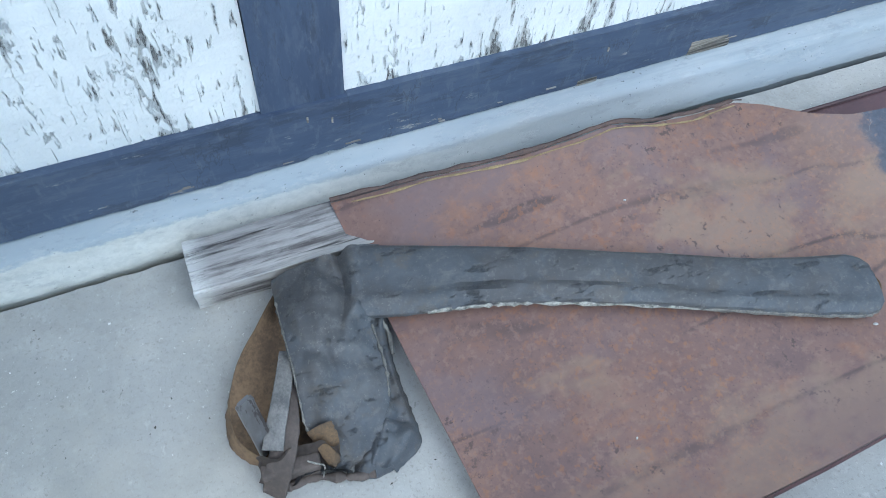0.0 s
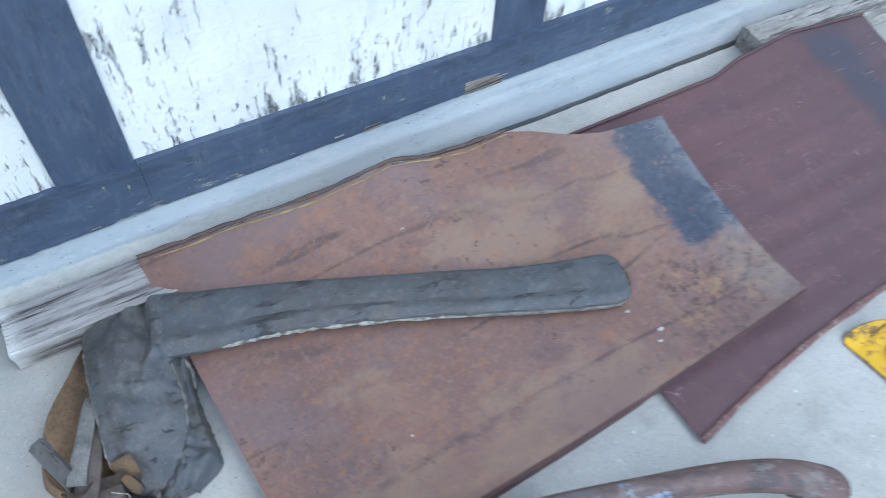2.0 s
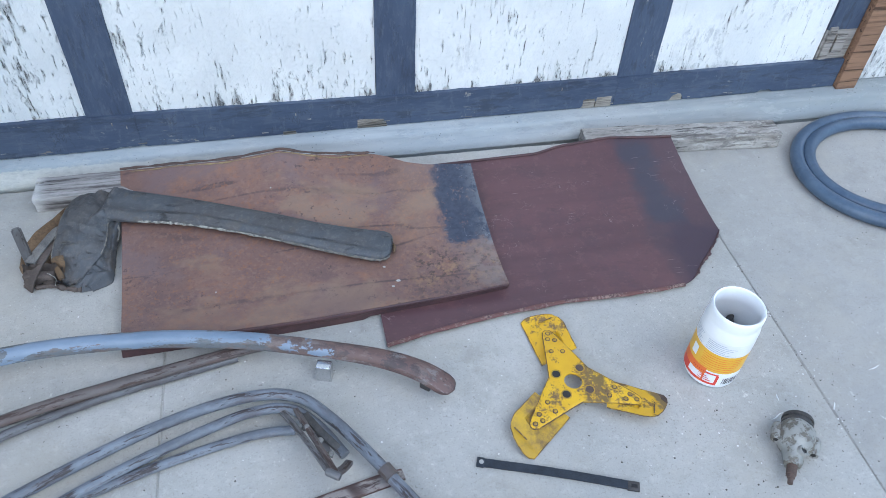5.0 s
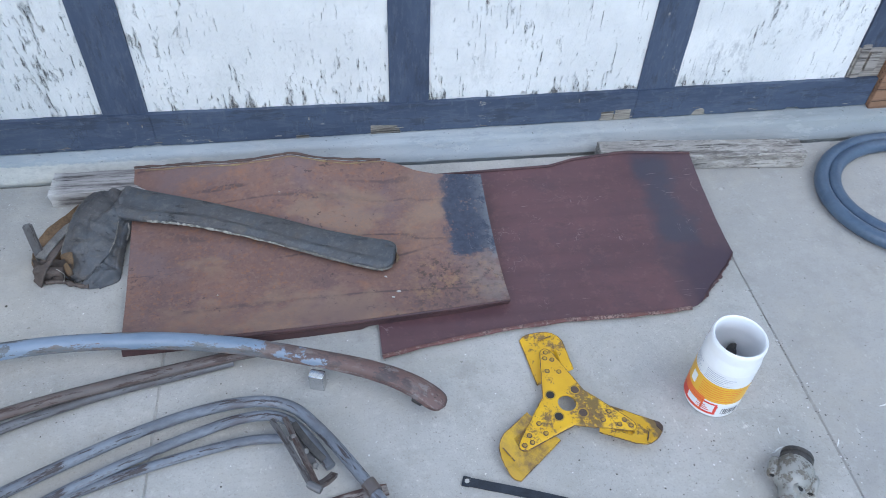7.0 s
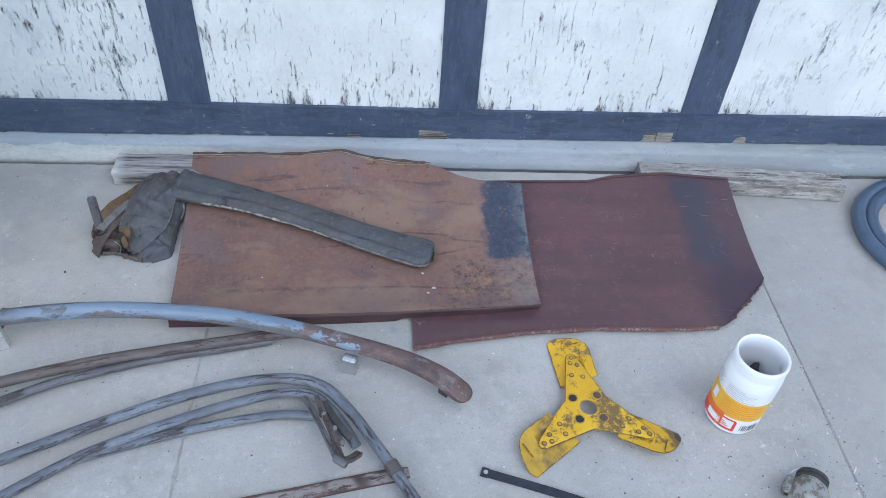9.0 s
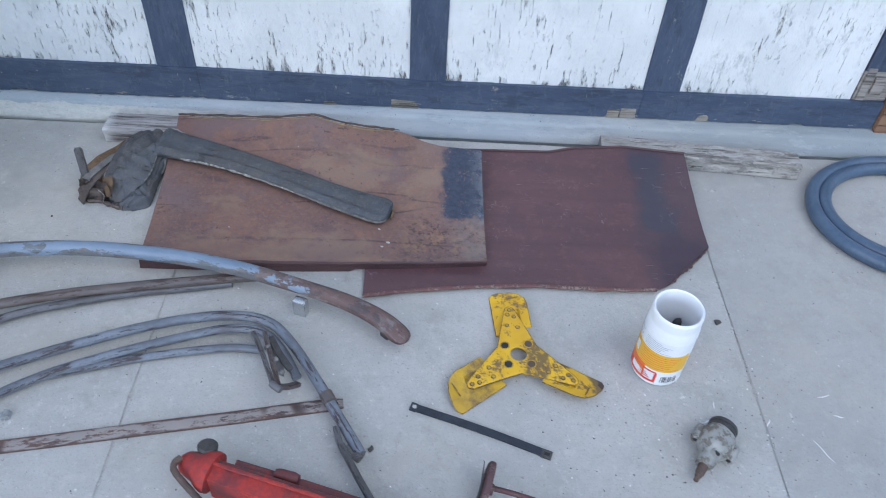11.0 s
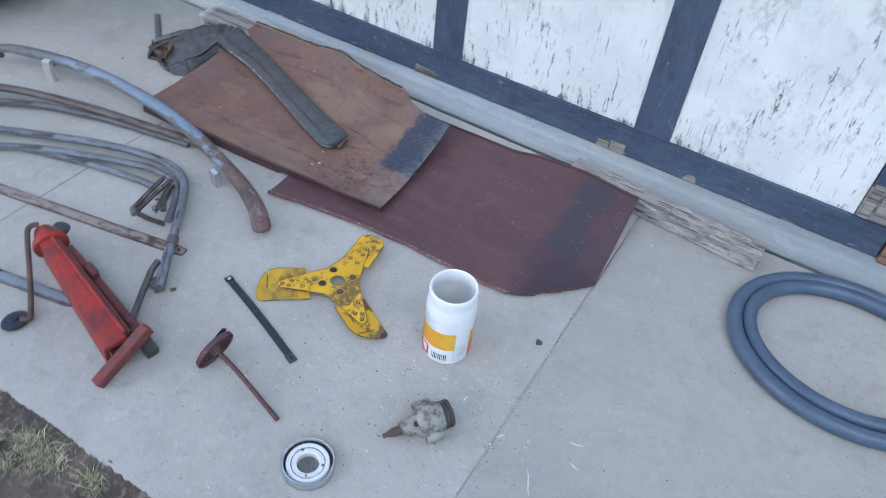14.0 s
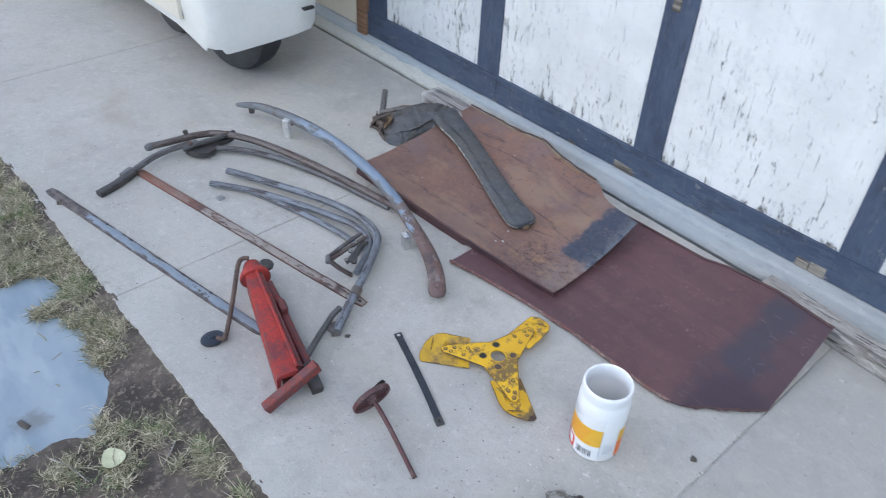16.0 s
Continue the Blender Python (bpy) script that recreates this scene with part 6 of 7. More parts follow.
bm = plate([(p.x, p.y) for p in leaf_pts], 0.012, 0.026)
bmesh.ops.bevel(bm, geom=list(bm.edges), offset=0.0018, segments=2, affect="EDGES")
hook = part("hook_plate", bm, DARK_STEEL, bow, "dark greasy leaf-shaped joint plate")
part("lever", sweep(curve([(-0.304, -0.902, 0.030), (-0.296, -0.860, 0.035), (-0.290, -0.810, 0.038), (-0.286, -0.740, 0.038)], 8), slab(0.0078, 0.0058, 0.5)), TUBE_DARK, hook)
for x, y in ((-0.300, -0.878), (-0.288, -0.764)):
    part("rivet", lathe([(0.0066, 0.0), (0.0064, 0.005), (0.0042, 0.008), (0, 0.0085)], pose(x, y, 0.040), 12), BROWN_STEEL, hook)
part("lever_grip", sweep(curve([(-0.262, -1.172, 0.010), (-0.278, -1.115, 0.011), (-0.303, -1.052, 0.015)], 6), slab(0.0115, 0.008, 0.4)), DARK_STEEL, bow, "dark flat grip end")
part("joint_block", box(-0.014, 0.014, -0.022, 0.022, 0, 0.018, 0.004, m=pose(-0.309, -1.068, 0.002, 0, 0, 26)), TUBE_GREY, bow)

# ---- flat bars and the thin strap ----


def flat_bar(name, ends, half, thick, mat_, label, end_mat, share, zs=None):
    a, b = (Vector((x, y, 0)) for x, y in ends)
    z0, z1 = zs or (0, 0)
    d = (b - a).normalized()
    bar = thing(name, ((a + b) / 2)[:], label, "metal bar", "flat metal bars")
    n = 40
    pts = [a.lerp(b, i / n) + Vector((0, 0, thick / 2 + 0.0006 + (z0 + (z1 - z0) * i / n) + 0.0008 * wob(i * 0.3, half * 99))) + Vector((-d.y, d.x, 0)) * (0.002 * wob(i * 0.12, 7)) for i in range(n + 1)]
    cut_ = int(n * share)
    angle = [(-half, -thick / 2), (half, -thick / 2), (half, thick / 2), (half * 0.5, thick / 2 + 0.0012), (-half * 0.5, thick / 2 + 0.0012), (-half, thick / 2)]
    if cut_:
        part("bare_end", sweep(pts[: cut_ + 1], angle, size=lambda s: 1.0 if s > 0.08 else 0.72), end_mat, bar)
    part("bar", sweep(pts[cut_:], angle, size=lambda s: 1.0 if 0.02 < s < 0.98 else 0.75), mat_, bar)
    return bar, a, b


bar, a, b = flat_bar("rusty_bar", ((-0.324, -1.040), (0.540, -0.873)), 0.0125, 0.005, FLAT_RUST, "long flat bar with flaking red-brown rust on the concrete", BROWN_STEEL, 0)
part("end_hole", lathe([(0, 0), (0.004, 0), (0.004, 0.0016), (0, 0.0016)], pose(0.527, -0.876, 0.0062), 14), HOLE, bar)
bar, a, b = flat_bar("blue_bar", ((-0.376, -1.266), (0.470, -1.103)), 0.0135, 0.004, FLAT_BLUE, "long flat bar with pale blue paint and a rusty end", FLAT_RUST, 0)
for s in (0.30, 0.42, 0.55, 0.66, 0.78):
    p = a.lerp(b, s)
    part("notch", box(-0.004, 0.004, -0.003, 0.003, 0, 0.0016, m=pose(p.x - 0.002, p.y + 0.010, 0.0048, 0, 0, 10)), DARK_STEEL, bar)

strap = thing("steel_strap", (0.790, -0.916, 0.0), "thin black steel strap with a hole in one end", "metal strap")
d = (Vector((0.918, -0.966, 0)) - Vector((0.662, -0.872, 0))).normalized()
m = pose(0.790, -0.919, 0.0, 0, 0, math.degrees(math.atan2(d.y, d.x)))
bm = bmesh.new()
L, W = 0.125, 0.0076


def strap_at(u, v):
    x, y = -L + 2 * L * u, -W + 2 * W * v
    return m @ Vector((x, y + 0.002 * math.sin(u * 3), 0.0034 + 0.0018 * abs(math.sin(u * 2.6 + 0.3)) + 0.0004 * wob(u * 9)))


part("band", grid(40, 3, strap_at, 0.0022, bm), BLACK, strap)
part("end_tab", box(-0.014, 0.006, -0.0085, 0.0085, 0.0005, 0.0042, 0.0008, m=m @ pose(L + 0.004, 0, 0)), DARK_STEEL, strap, "bare grey end tab")
part("end_loop", box(-0.008, 0.005, -0.0085, 0.0085, 0.0005, 0.0052, 0.001, m=m @ pose(-L - 0.002, 0, 0)), BLACK, strap)
part("hole", lathe([(0, 0), (0.0040, 0), (0.0040, 0.001), (0, 0.001)], m @ pose(-L - 0.002, 0, 0.0048), 14), CONCRETE, strap)
part("hole", box(-0.005, 0.005, -0.003, 0.003, 0, 0.0008, m=m @ pose(L + 0.001, 0, 0.0040)), HOLE, strap)

# ---- the red jack ----
jack = thing("red_jack", (0.480, -1.097, 0.0), "old red-painted iron car jack with a crank handle, lying down", "car jack")
p0, p1 = Vector((0.325, -1.038, 0.0)), Vector((0.655, -1.137, 0.0))
d = (p1 - p0).normalized()
JM = Matrix.Translation(p0) @ Matrix.Rotation(math.atan2(d.y, d.x), 4, "Z")
length = (p1 - p0).length
channel = [(-0.034, 0.012), (-0.033, 0.060), (-0.029, 0.067), (0.004, 0.070), (0.008, 0.069), (0.010, 0.055), (0.010, 0.026), (0.004, 0.026), (0.002, 0.060), (-0.026, 0.060), (-0.029, 0.012)]


def column(bm, prof, x0, x1, f0=1.0, f1=1.0):
    """The channel's left side spreads towards the foot."""
    a_ = [bm.verts.new(JM @ Vector((x0, y * (f0 if y < 0 else 1.0), z))) for y, z in prof]
    b_ = [bm.verts.new(JM @ Vector((x1, y * (f1 if y < 0 else 1.0), z))) for y, z in prof]
    k_ = len(prof)
    for i in range(k_):
        bm.faces.new((a_[i], a_[(i + 1) % k_], b_[(i + 1) % k_], b_[i]))
    bm.faces.new(a_), bm.faces.new(b_[::-1])
    return bm


bm = column(bmesh.new(), channel, 0.026, length + 0.012, 0.62, 1.10)
bmesh.ops.bevel(bm, geom=[e for e in bm.edges], offset=0.0015, segments=2, affect="EDGES")
part("column", bm, RED, jack)
part("web", box(0.03, length - 0.01, -0.020, 0.026, 0.003, 0.026, 0.004, m=JM), RED_DARK, jack)
part("side_rail", sweep([JM @ Vector((0.05, 0.026, 0.042)), JM @ Vector((length * 0.5, 0.034, 0.030)), JM @ Vector((length + 0.020, 0.042, 0.014))], slab(0.009, 0.012, 0.5)), RED_DARK, jack)
part("ridge", sweep([JM @ Vector((0.024, 0.007, 0.0715)), JM @ Vector((length + 0.002, 0.009, 0.0725))], oval(0.0036, 0.0028, 8)), RED, jack)
part("ridge", sweep([JM @ Vector((0.030, 0.014, 0.064)), JM @ Vector((length - 0.004, 0.018, 0.060))], oval(0.0050, 0.0034, 8)), RED_DARK, jack)
part("pawl", lathe([(0, -0.022), (0.007, -0.021), (0.0095, -0.014), (0.0100, 0.012), (0.0075, 0.020), (0, 0.022)], JM @ pose(0.140, 0.034, 0.050, 90, 0, 92), 16), RED_DARK, jack)
head = lathe([(0, -0.034), (0.010, -0.033), (0.017, -0.026), (0.021, -0.014), (0.024, 0.0), (0.031, 0.012), (0.034, 0.022), (0.033, 0.030), (0.026, 0.031), (0, 0.031)], JM @ pose(-0.004, 0.004, 0.048, 0, 90, -4) @ Matrix.Diagonal((0.88, 1.06, 1, 1)), 28)
part("head", head, RED, jack, "flared red bell-shaped head")
part("head_cap", lathe([(0, -0.012), (0.012, -0.011), (0.0165, -0.004), (0.0170, 0.003), (0.0135, 0.0065), (0, 0.0075)], JM @ pose(-0.004, 0.036, 0.058, -14, 4, 0), 22), DARK_STEEL, jack, "dark greasy cap")
crank = part("crank", tube([JM @ Vector((-0.032, 0.002, 0.066)), JM @ Vector((-0.036, -0.012, 0.066)), JM @ Vector((-0.022, -0.026, 0.062)), JM @ Vector((0.040, -0.052, 0.042)), JM @ Vector((0.098, -0.077, 0.023)), JM @ Vector((0.145, -0.098, 0.014)), JM @ Vector((0.153, -0.106, 0.013)), JM @ Vector((0.146, -0.118, 0.014))], 0.0056, 10), BROWN_STEEL, jack, "bent brown iron crank")
part("knob", lathe([(0, -0.0052), (0.016, -0.005), (0.0205, -0.0032), (0.022, 0.0), (0.0205, 0.003), (0.015, 0.0042), (0.006, 0.0046), (0.005, 0.007), (0, 0.0072)], JM @ pose(0.139, -0.126, 0.0085, 4, 3, 0) @ Matrix.Diagonal((0.98, 1.24, 1.2, 1)), 24), BLACK, crank, "flat black crank knob")
f0, f1 = Vector((0.668, -1.214, 0.0145)), Vector((0.690, -1.100, 0.080))
part("base_bar", sweep([f0, f0.lerp(f1, 0.5), f1], slab(0.0108, 0.0112, 0.35)), RED_DARK, jack, "worn red foot bar across the end")
part("foot", sweep([JM @ Vector((length - 0.03, 0.036, 0.030)), JM @ Vector((length + 0.030, 0.040, 0.013))], slab(0.012, 0.013, 0.35)), DARK_STEEL, jack)

# ---- the pedal ----
pedal = thing("brake_pedal", (0.880, -1.061, 0.0), "dull maroon iron pedal with a round rod", "pedal")
rod = [Vector((0.800, -1.046, 0.036)), Vector((0.860, -1.056, 0.026)), Vector((0.978, -1.085, 0.0065))]
part("rod", sweep(curve(rod, 6), oval(0.0047, 0.0047, 12)), PEDAL_RED, pedal)
dr = (rod[2] - rod[0]).normalized()
PM = Matrix.Translation((0.792, -1.045, 0.034)) @ (dr.to_track_quat("Z", "Y").to_matrix().to_4x4())
PAD = PM @ pose(0, 0, 0, 0, 0, 35) @ Matrix.Diagonal((1.36, 0.78, 1, 1))
part("pad", lathe([(0, -0.004), (0.029, -0.004), (0.0325, -0.001), (0.0330, 0.006), (0.0318, 0.0085), (0.0300, 0.0070), (0.0285, 0.0025), (0.013, 0.0020), (0.0085, 0.006), (0.0066, 0.016)], PAD, 32), PEDAL_RED, pedal, "dished maroon iron pad with a turned-up rim")


def backing(u, v):
    """A bent plate behind the pad that has sprung away at one end."""
    x, y = -0.026 + 0.056 * u, (-0.017 + 0.034 * v) * math.sqrt(max(0.05, 1 - (1.7 * (u - 0.5)) ** 2))
    return PAD @ Vector((x, y, -0.0058 - 0.014 * max(0.0, u - 0.45) ** 1.4 - 0.0008 * wob(u * 5, v * 5)))


part("worn_plate", grid(14, 8, backing, 0.0018), DARK_STEEL, pedal, "dark bent backing plate")

# ---- the yellow fan ----
fan = thing("engine_fan", (0.868, -0.759, 0.0), "three-bladed yellow steel engine fan with rivets and grease stains", "engine fan")
FM = pose(0.868, -0.759, 0.0)
ARMS = (96, -28, 217.6)
bm = bmesh.new()
N = 180


def spider(a):
    o = radians(min(abs((a - k + 180) % 360 - 180) for k in ARMS))
    r = 0.0439 / (math.sin(o) + 0.29 * math.cos(o))
    return min(r, 0.1245 - min(0.02, o * o))


def spider_z(r):
    return 0.0225 - 0.0060 * (r / 0.124) ** 2


rims = []
for dz in (-0.0032, 0.0):
    rows_ = []
    for f in (0.0, 0.25, 0.5, 0.75, 0.97, 1.0):
        row = []
        for i in range(N):
            t = 2 * math.pi * i / N
            r = 0.0163 + (spider(360 * i / N) - 0.0163) * f
            row.append(bm.verts.new(FM @ Vector((r * math.cos(t), r * math.sin(t), spider_z(r) + dz - (0.0006 if f == 1.0 and dz == 0 else 0)))))
        rows_.append(row)
    rims.append(rows_)
low, top = rims
for i in range(N):
    j = (i + 1) % N
    for a, b in zip(top, top[1:]):
        bm.faces.new((a[i], b[i], b[j], a[j]))
    for a, b in zip(low, low[1:]):
        bm.faces.new((a[j], b[j], b[i], a[i]))
    bm.faces.new((low[-1][i], low[-1][j], top[-1][j], top[-1][i])), bm.faces.new((low[0][j], low[0][i], top[0][i], top[0][j]))
part("spider", bm, YELLOW, fan, "riveted yellow three-armed hub plate")
OUTER = [(-0.037, 0.128), (-0.033, 0.142), (-0.025, 0.153), (-0.012, 0.161), (0.002, 0.166), (0.016, 0.169), (0.027, 0.168), (0.034, 0.162)]
for n_arm, a in enumerate(ARMS):
    AM = FM @ pose(0, 0, 0, 0, 0, a)

    def blade(u, v, AM=AM):
        y = -0.037 + 0.071 * v
        xi, xo = 0.066 - 0.009 * v, along(OUTER, y) * (1.005 if a == -28 else 1.0)
        x = xi + (xo - xi) * u
        z = 0.0138 - 0.30 * y * (0.8 + 0.3 * u) + 0.0010 * wob(u * 4, v * 4, n_arm) - 0.0015 * math.exp(-((x - 0.148) / 0.004) ** 2) * (abs(y) < 0.03)
        z = min(z, spider_z(x) - 0.0046) if abs(y) < 0.034 and x < 0.120 and y > -0.020 else z
        return AM @ Vector((x, y, max(0.0026, z)))

    bm = grid(28, 22, blade, 0.0019)
    part("blade", bm, YELLOW if n_arm != 2 else YELLOW_DARK, fan, "yellow pitched blade")
    rim_ = [blade(u, 0.0) for u in np.linspace(0, 1, 12)] + [blade(1.0, v) for v in np.linspace(0.05, 0.95, 16)] + [blade(u, 1.0) for u in np.linspace(1, 0, 12)]
    part("worn_edge", sweep([p - Vector((0, 0, 0.0006)) for p in rim_], oval(0.0008, 0.0012, 6)), CHIPPED_EDGE, fan)
    if a == -28:
        part("bare_tip", grid(6, 6, lambda u, v, blade=blade: blade(0.90 + 0.105 * u, 0.70 + 0.12 * (1 - u) + (0.305 - 0.12 * (1 - u)) * v) + Vector((0, 0, 0.0007)), 0.0010), BROWN_STEEL, fan, "bare brown steel tip of one blade")
    rib = [AM @ Vector((0.147, y, 0.0146 - 0.32 * y)) for y in (-0.022, -0.008, 0.006)]
    part("blade_crease", sweep(rib, oval(0.0011, 0.0009, 6)), CHIPPED_EDGE, fan)
    for x, y in ((0.115, 0.0), (0.102, 0.006), (0.096, -0.006), (0.073, 0.0115), (0.067, -0.009)):
        rivet = part("rivet", lathe([(0.0031, -0.0004), (0.0031, 0.0012), (0.0021, 0.0021), (0, 0.0024)], AM @ pose(x, y, spider_z(x)), 12), YELLOW_DARK, fan)
        part("rivet_rim", lathe([(0.0050, -0.0004), (0.0046, 0.0006), (0.0028, 0.0007)], AM @ pose(x, y, spider_z(x)), 12), BROWN_STEEL, rivet)
for a in (51, 143, 230, 316):
    BM_ = FM @ pose(0, 0, 0, 0, 0, a) @ pose(0.0325, 0, spider_z(0.033)) @ Matrix.Diagonal((1.12, 1.12, 1, 1))
    eye_ = part("bolt_hole", lathe([(0.0088, -0.0004), (0.0086, 0.0008), (0.0072, 0.0012), (0.0066, 0.0002)], BM_, 18), YELLOW_DARK, fan)
    part("hole", lathe([(0.0070, 0.0004), (0, 0.0004)], BM_, 16), HOLE if a in (143, 230) else BROWN_STEEL, eye_)
outline = [FM @ Vector(((spider(a) + 0.0004) * math.cos(radians(a)), (spider(a) + 0.0004) * math.sin(radians(a)), spider_z(spider(a)) - 0.0016)) for a in np.arange(0, 360, 2.0)]
part("worn_edge", sweep(outline, oval(0.0009, 0.0017, 6), True), CHIPPED_EDGE, fan, "dark bare edge of the hub plate")

# ---- the white jar ----
JX, JY = 1.140, -0.761
jar = thing("plastic_jar", (JX, JY, 0.0), "open white plastic jar with a yellow and orange label", "jar")
body = [(0, 0.0008), (0.040, 0.0006), (0.0465, 0.003), (0.0485, 0.008), (0.0488, 0.130), (0.0486, 0.139), (0.0476, 0.146), (0.0463, 0.151), (0.0459, 0.155), (0.0464, 0.159), (0.0468, 0.172), (0.0462, 0.177), (0.0440, 0.180), (0.0418, 0.1785), (0.0408, 0.174), (0.0408, 0.152), (0.0440, 0.143), (0.0462, 0.132), (0.0462, 0.010), (0.043, 0.005), (0, 0.004)]
jar_body = part("body", lathe(body, pose(JX, JY, 0), 64), PLASTIC, jar)


def wrap(a0, a1, z0, z1, r, steps=None):
    bm = bmesh.new()
    n = steps or max(2, int(abs(a1 - a0) / 5))
    lo_ = [bm.verts.new((JX + r * math.cos(radians(a0 + (a1 - a0) * i / n)), JY + r * math.sin(radians(a0 + (a1 - a0) * i / n)), z0)) for i in range(n + 1)]
    hi_ = [bm.verts.new((v.co.x, v.co.y, z1)) for v in lo_]
    for i in range(n):
        bm.faces.new((lo_[i], lo_[i + 1], hi_[i + 1], hi_[i]))
    return bm


R = 0.0491
label = part("label", wrap(-220, -44, 0.012, 0.128, R), LABEL_WHITE, jar_body, "printed paper label")
label = jar_body
for a0, a1, z0, z1, mt, dr_ in ((-220, -46, 0.048, 0.096, LABEL_YELLOW, 1), (-220, -138, 0.013, 0.0520, LABEL_ORANGE, 2), (-205, -150, 0.013, 0.0330, LABEL_RED, 3), (-172, -108, 0.0132, 0.0185, LABEL_RED, 2), (-168, -110, 0.0400, 0.0440, LABEL_RED, 2), (-114, -108, 0.0185, 0.0400, LABEL_RED, 2), (-176, -142, 0.0200, 0.0350, LABEL_WHITE, 4), (-188, -172, 0.062, 0.086, LABEL_WHITE, 3), (-6, 60, 0.013, 0.058, LABEL_ORANGE, 1), (-6, 60, 0.0585, 0.090, LABEL_YELLOW, 1), (60, 130, 0.013, 0.096, LABEL_YELLOW, 1), (-46, -45, 0.020, 0.094, PALE_INK, 2)):
    part("label_field", wrap(a0, a1, z0, z1, R + 0.00025 * dr_), mt, label)
for i in range(9):
    part("print_bar", wrap(-98 + i * 4.2, -98 + i * 4.2 + (2.3 if i % 3 else 1.3), 0.0175, 0.0345, R + 0.0006, 2), INK, label)
for i in range(6):
    part("print_bar", wrap(-205, -170 - (i * 37) % 14, 0.0995 + 0.0044 * i, 0.1008 + 0.0044 * i, R + 0.0006, 8), PALE_INK, label)
    part("print_bar", wrap(-160, -96 - (i * 53) % 30, 0.0995 + 0.0044 * i, 0.1008 + 0.0044 * i, R + 0.0006, 10), PALE_INK, label)
for i in range(7):
    part("print_bar", wrap(-158, -66 - (i * 41) % 22, 0.054 + 0.0056 * i, 0.0552 + 0.0056 * i, R + 0.0006, 14), LABEL_ORANGE, label)
for i in range(5):
    part("print_bar", wrap(-38, -20 + (i * 7) % 9, 0.030 + 0.0060 * i, 0.0316 + 0.0060 * i, R + 0.0006, 6), PALE_INK, label)
for i in range(3):
    part("print_bar", wrap(-150, -122 - (i * 5), 0.0225 + 0.0048 * i, 0.0245 + 0.0048 * i, R + 0.0010, 6), LABEL_RED, label)
bm = bmesh.new()
bmesh.ops.create_icosphere(bm, subdivisions=3, radius=0.012, matrix=pose(JX + 0.019, JY + 0.021, 0.058, -8, 8, 20) @ Matrix.Diagonal((1.15, 0.95, 4.7, 1)))
for v in bm.verts:
    v.co += Vector((wob(*(v.co * 60)), wob(*(v.co * 70)), wob(*(v.co * 50)))) * 0.008
    v.co.z = max(v.co.z, 0.0045)
single("rusty_bolt", bm, DARK_STEEL, (JX + 0.019, JY + 0.021, 0.0045), "dark rusty bolt standing inside the white jar", "metal part")

# ---- the chrome cap ----
cap = thing("hub_cap", (1.080, -1.125, 0.0), "small round chrome cap with a black groove and open centre", "chrome cap")
CM = pose(1.080, -1.125, 0.0)
part("rim", lathe([(0.0450, 0.0), (0.0465, 0.002), (0.0465, 0.018), (0.0452, 0.0205), (0.0428, 0.0212), (0.0418, 0.0195), (0.0416, 0.009)], CM, 64), CHROME, cap)
part("groove", lathe([(0.0419, 0.0110), (0.0365, 0.0110)], CM, 48), HOLE, cap, "black groove")
part("dish", lathe([(0.0378, 0.006), (0.0378, 0.0165), (0.0366, 0.0186), (0.0318, 0.0182), (0.0300, 0.0176), (0.0294, 0.0160), (0.0284, 0.0160), (0.0206, 0.0168), (0.0194, 0.0156), (0.0190, 0.001)], CM @ pose(0.0008, -0.0016, 0), 56), SATIN, cap, "bright satin inner dish")
# disc added to make the open centre darker
part("centre_disc", lathe([(0.0205, 0.0022), (0.0205, 0.0046), (0, 0.0042)], CM @ pose(0.0008, -0.0016, 0), 32), OLD_STEEL, cap, "dull grey disc added to darken the open centre")
part("dark_line", lathe([(0.0298, 0.0166), (0.0290, 0.0162), (0.0284, 0.0164)], CM @ pose(0.0008, -0.0016, 0.0004), 48), BROWN_STEEL, cap)
for a in (150, 300, 20):
    part("screw_hole", lathe([(0.0022, 0), (0.0022, 0.0006), (0, 0.0006)], CM @ pose(0, 0, 0, 0, 0, a) @ pose(0.0258, 0, 0.0160), 12), HOLE, cap)

# ---- the cast pump ----
pump = thing("water_pump", (1.215, -0.956, 0.0), "oxidised cast-aluminium pump with a stub shaft", "engine part")
q0, q1 = Vector((1.158, -1.012, 0.018)), Vector((1.236, -0.900, 0.0235))
az = (q1 - q0).normalized()
ax = Vector((az.y, -az.x, 0)).normalized()
ay = az.cross(ax)
QM = Matrix.Translation(q0) @ Matrix((ax, ay, az)).transposed().to_4x4()
part("shaft", lathe([(0, 0), (0.0042, 0), (0.0046, 0.010), (0.0064, 0.011), (0.0066, 0.016), (0.0080, 0.017), (0.0088, 0.038), (0, 0.039)], QM, 20), BROWN_STEEL, pump, "brown steel stub shaft")
bm = lathe([(0, 0.034), (0.0122, 0.034), (0.0148, 0.037), (0.0160, 0.046), (0.0172, 0.056), (0.0205, 0.063), (0.0262, 0.069), (0.0300, 0.075), (0.0312, 0.082), (0.0314, 0.097), (0.0300, 0.105), (0.0270, 0.111), (0.0240, 0.115), (0, 0.116)], QM, 44)
for v in bm.verts:
    v.co += Vector((wob(*(v.co * 70)), wob(*(v.co * 75)), wob(*(v.co * 65)))) * 0.0018
    v.co.z = max(v.co.z, 0.0005)
part("housing", bm, ALU, pump)
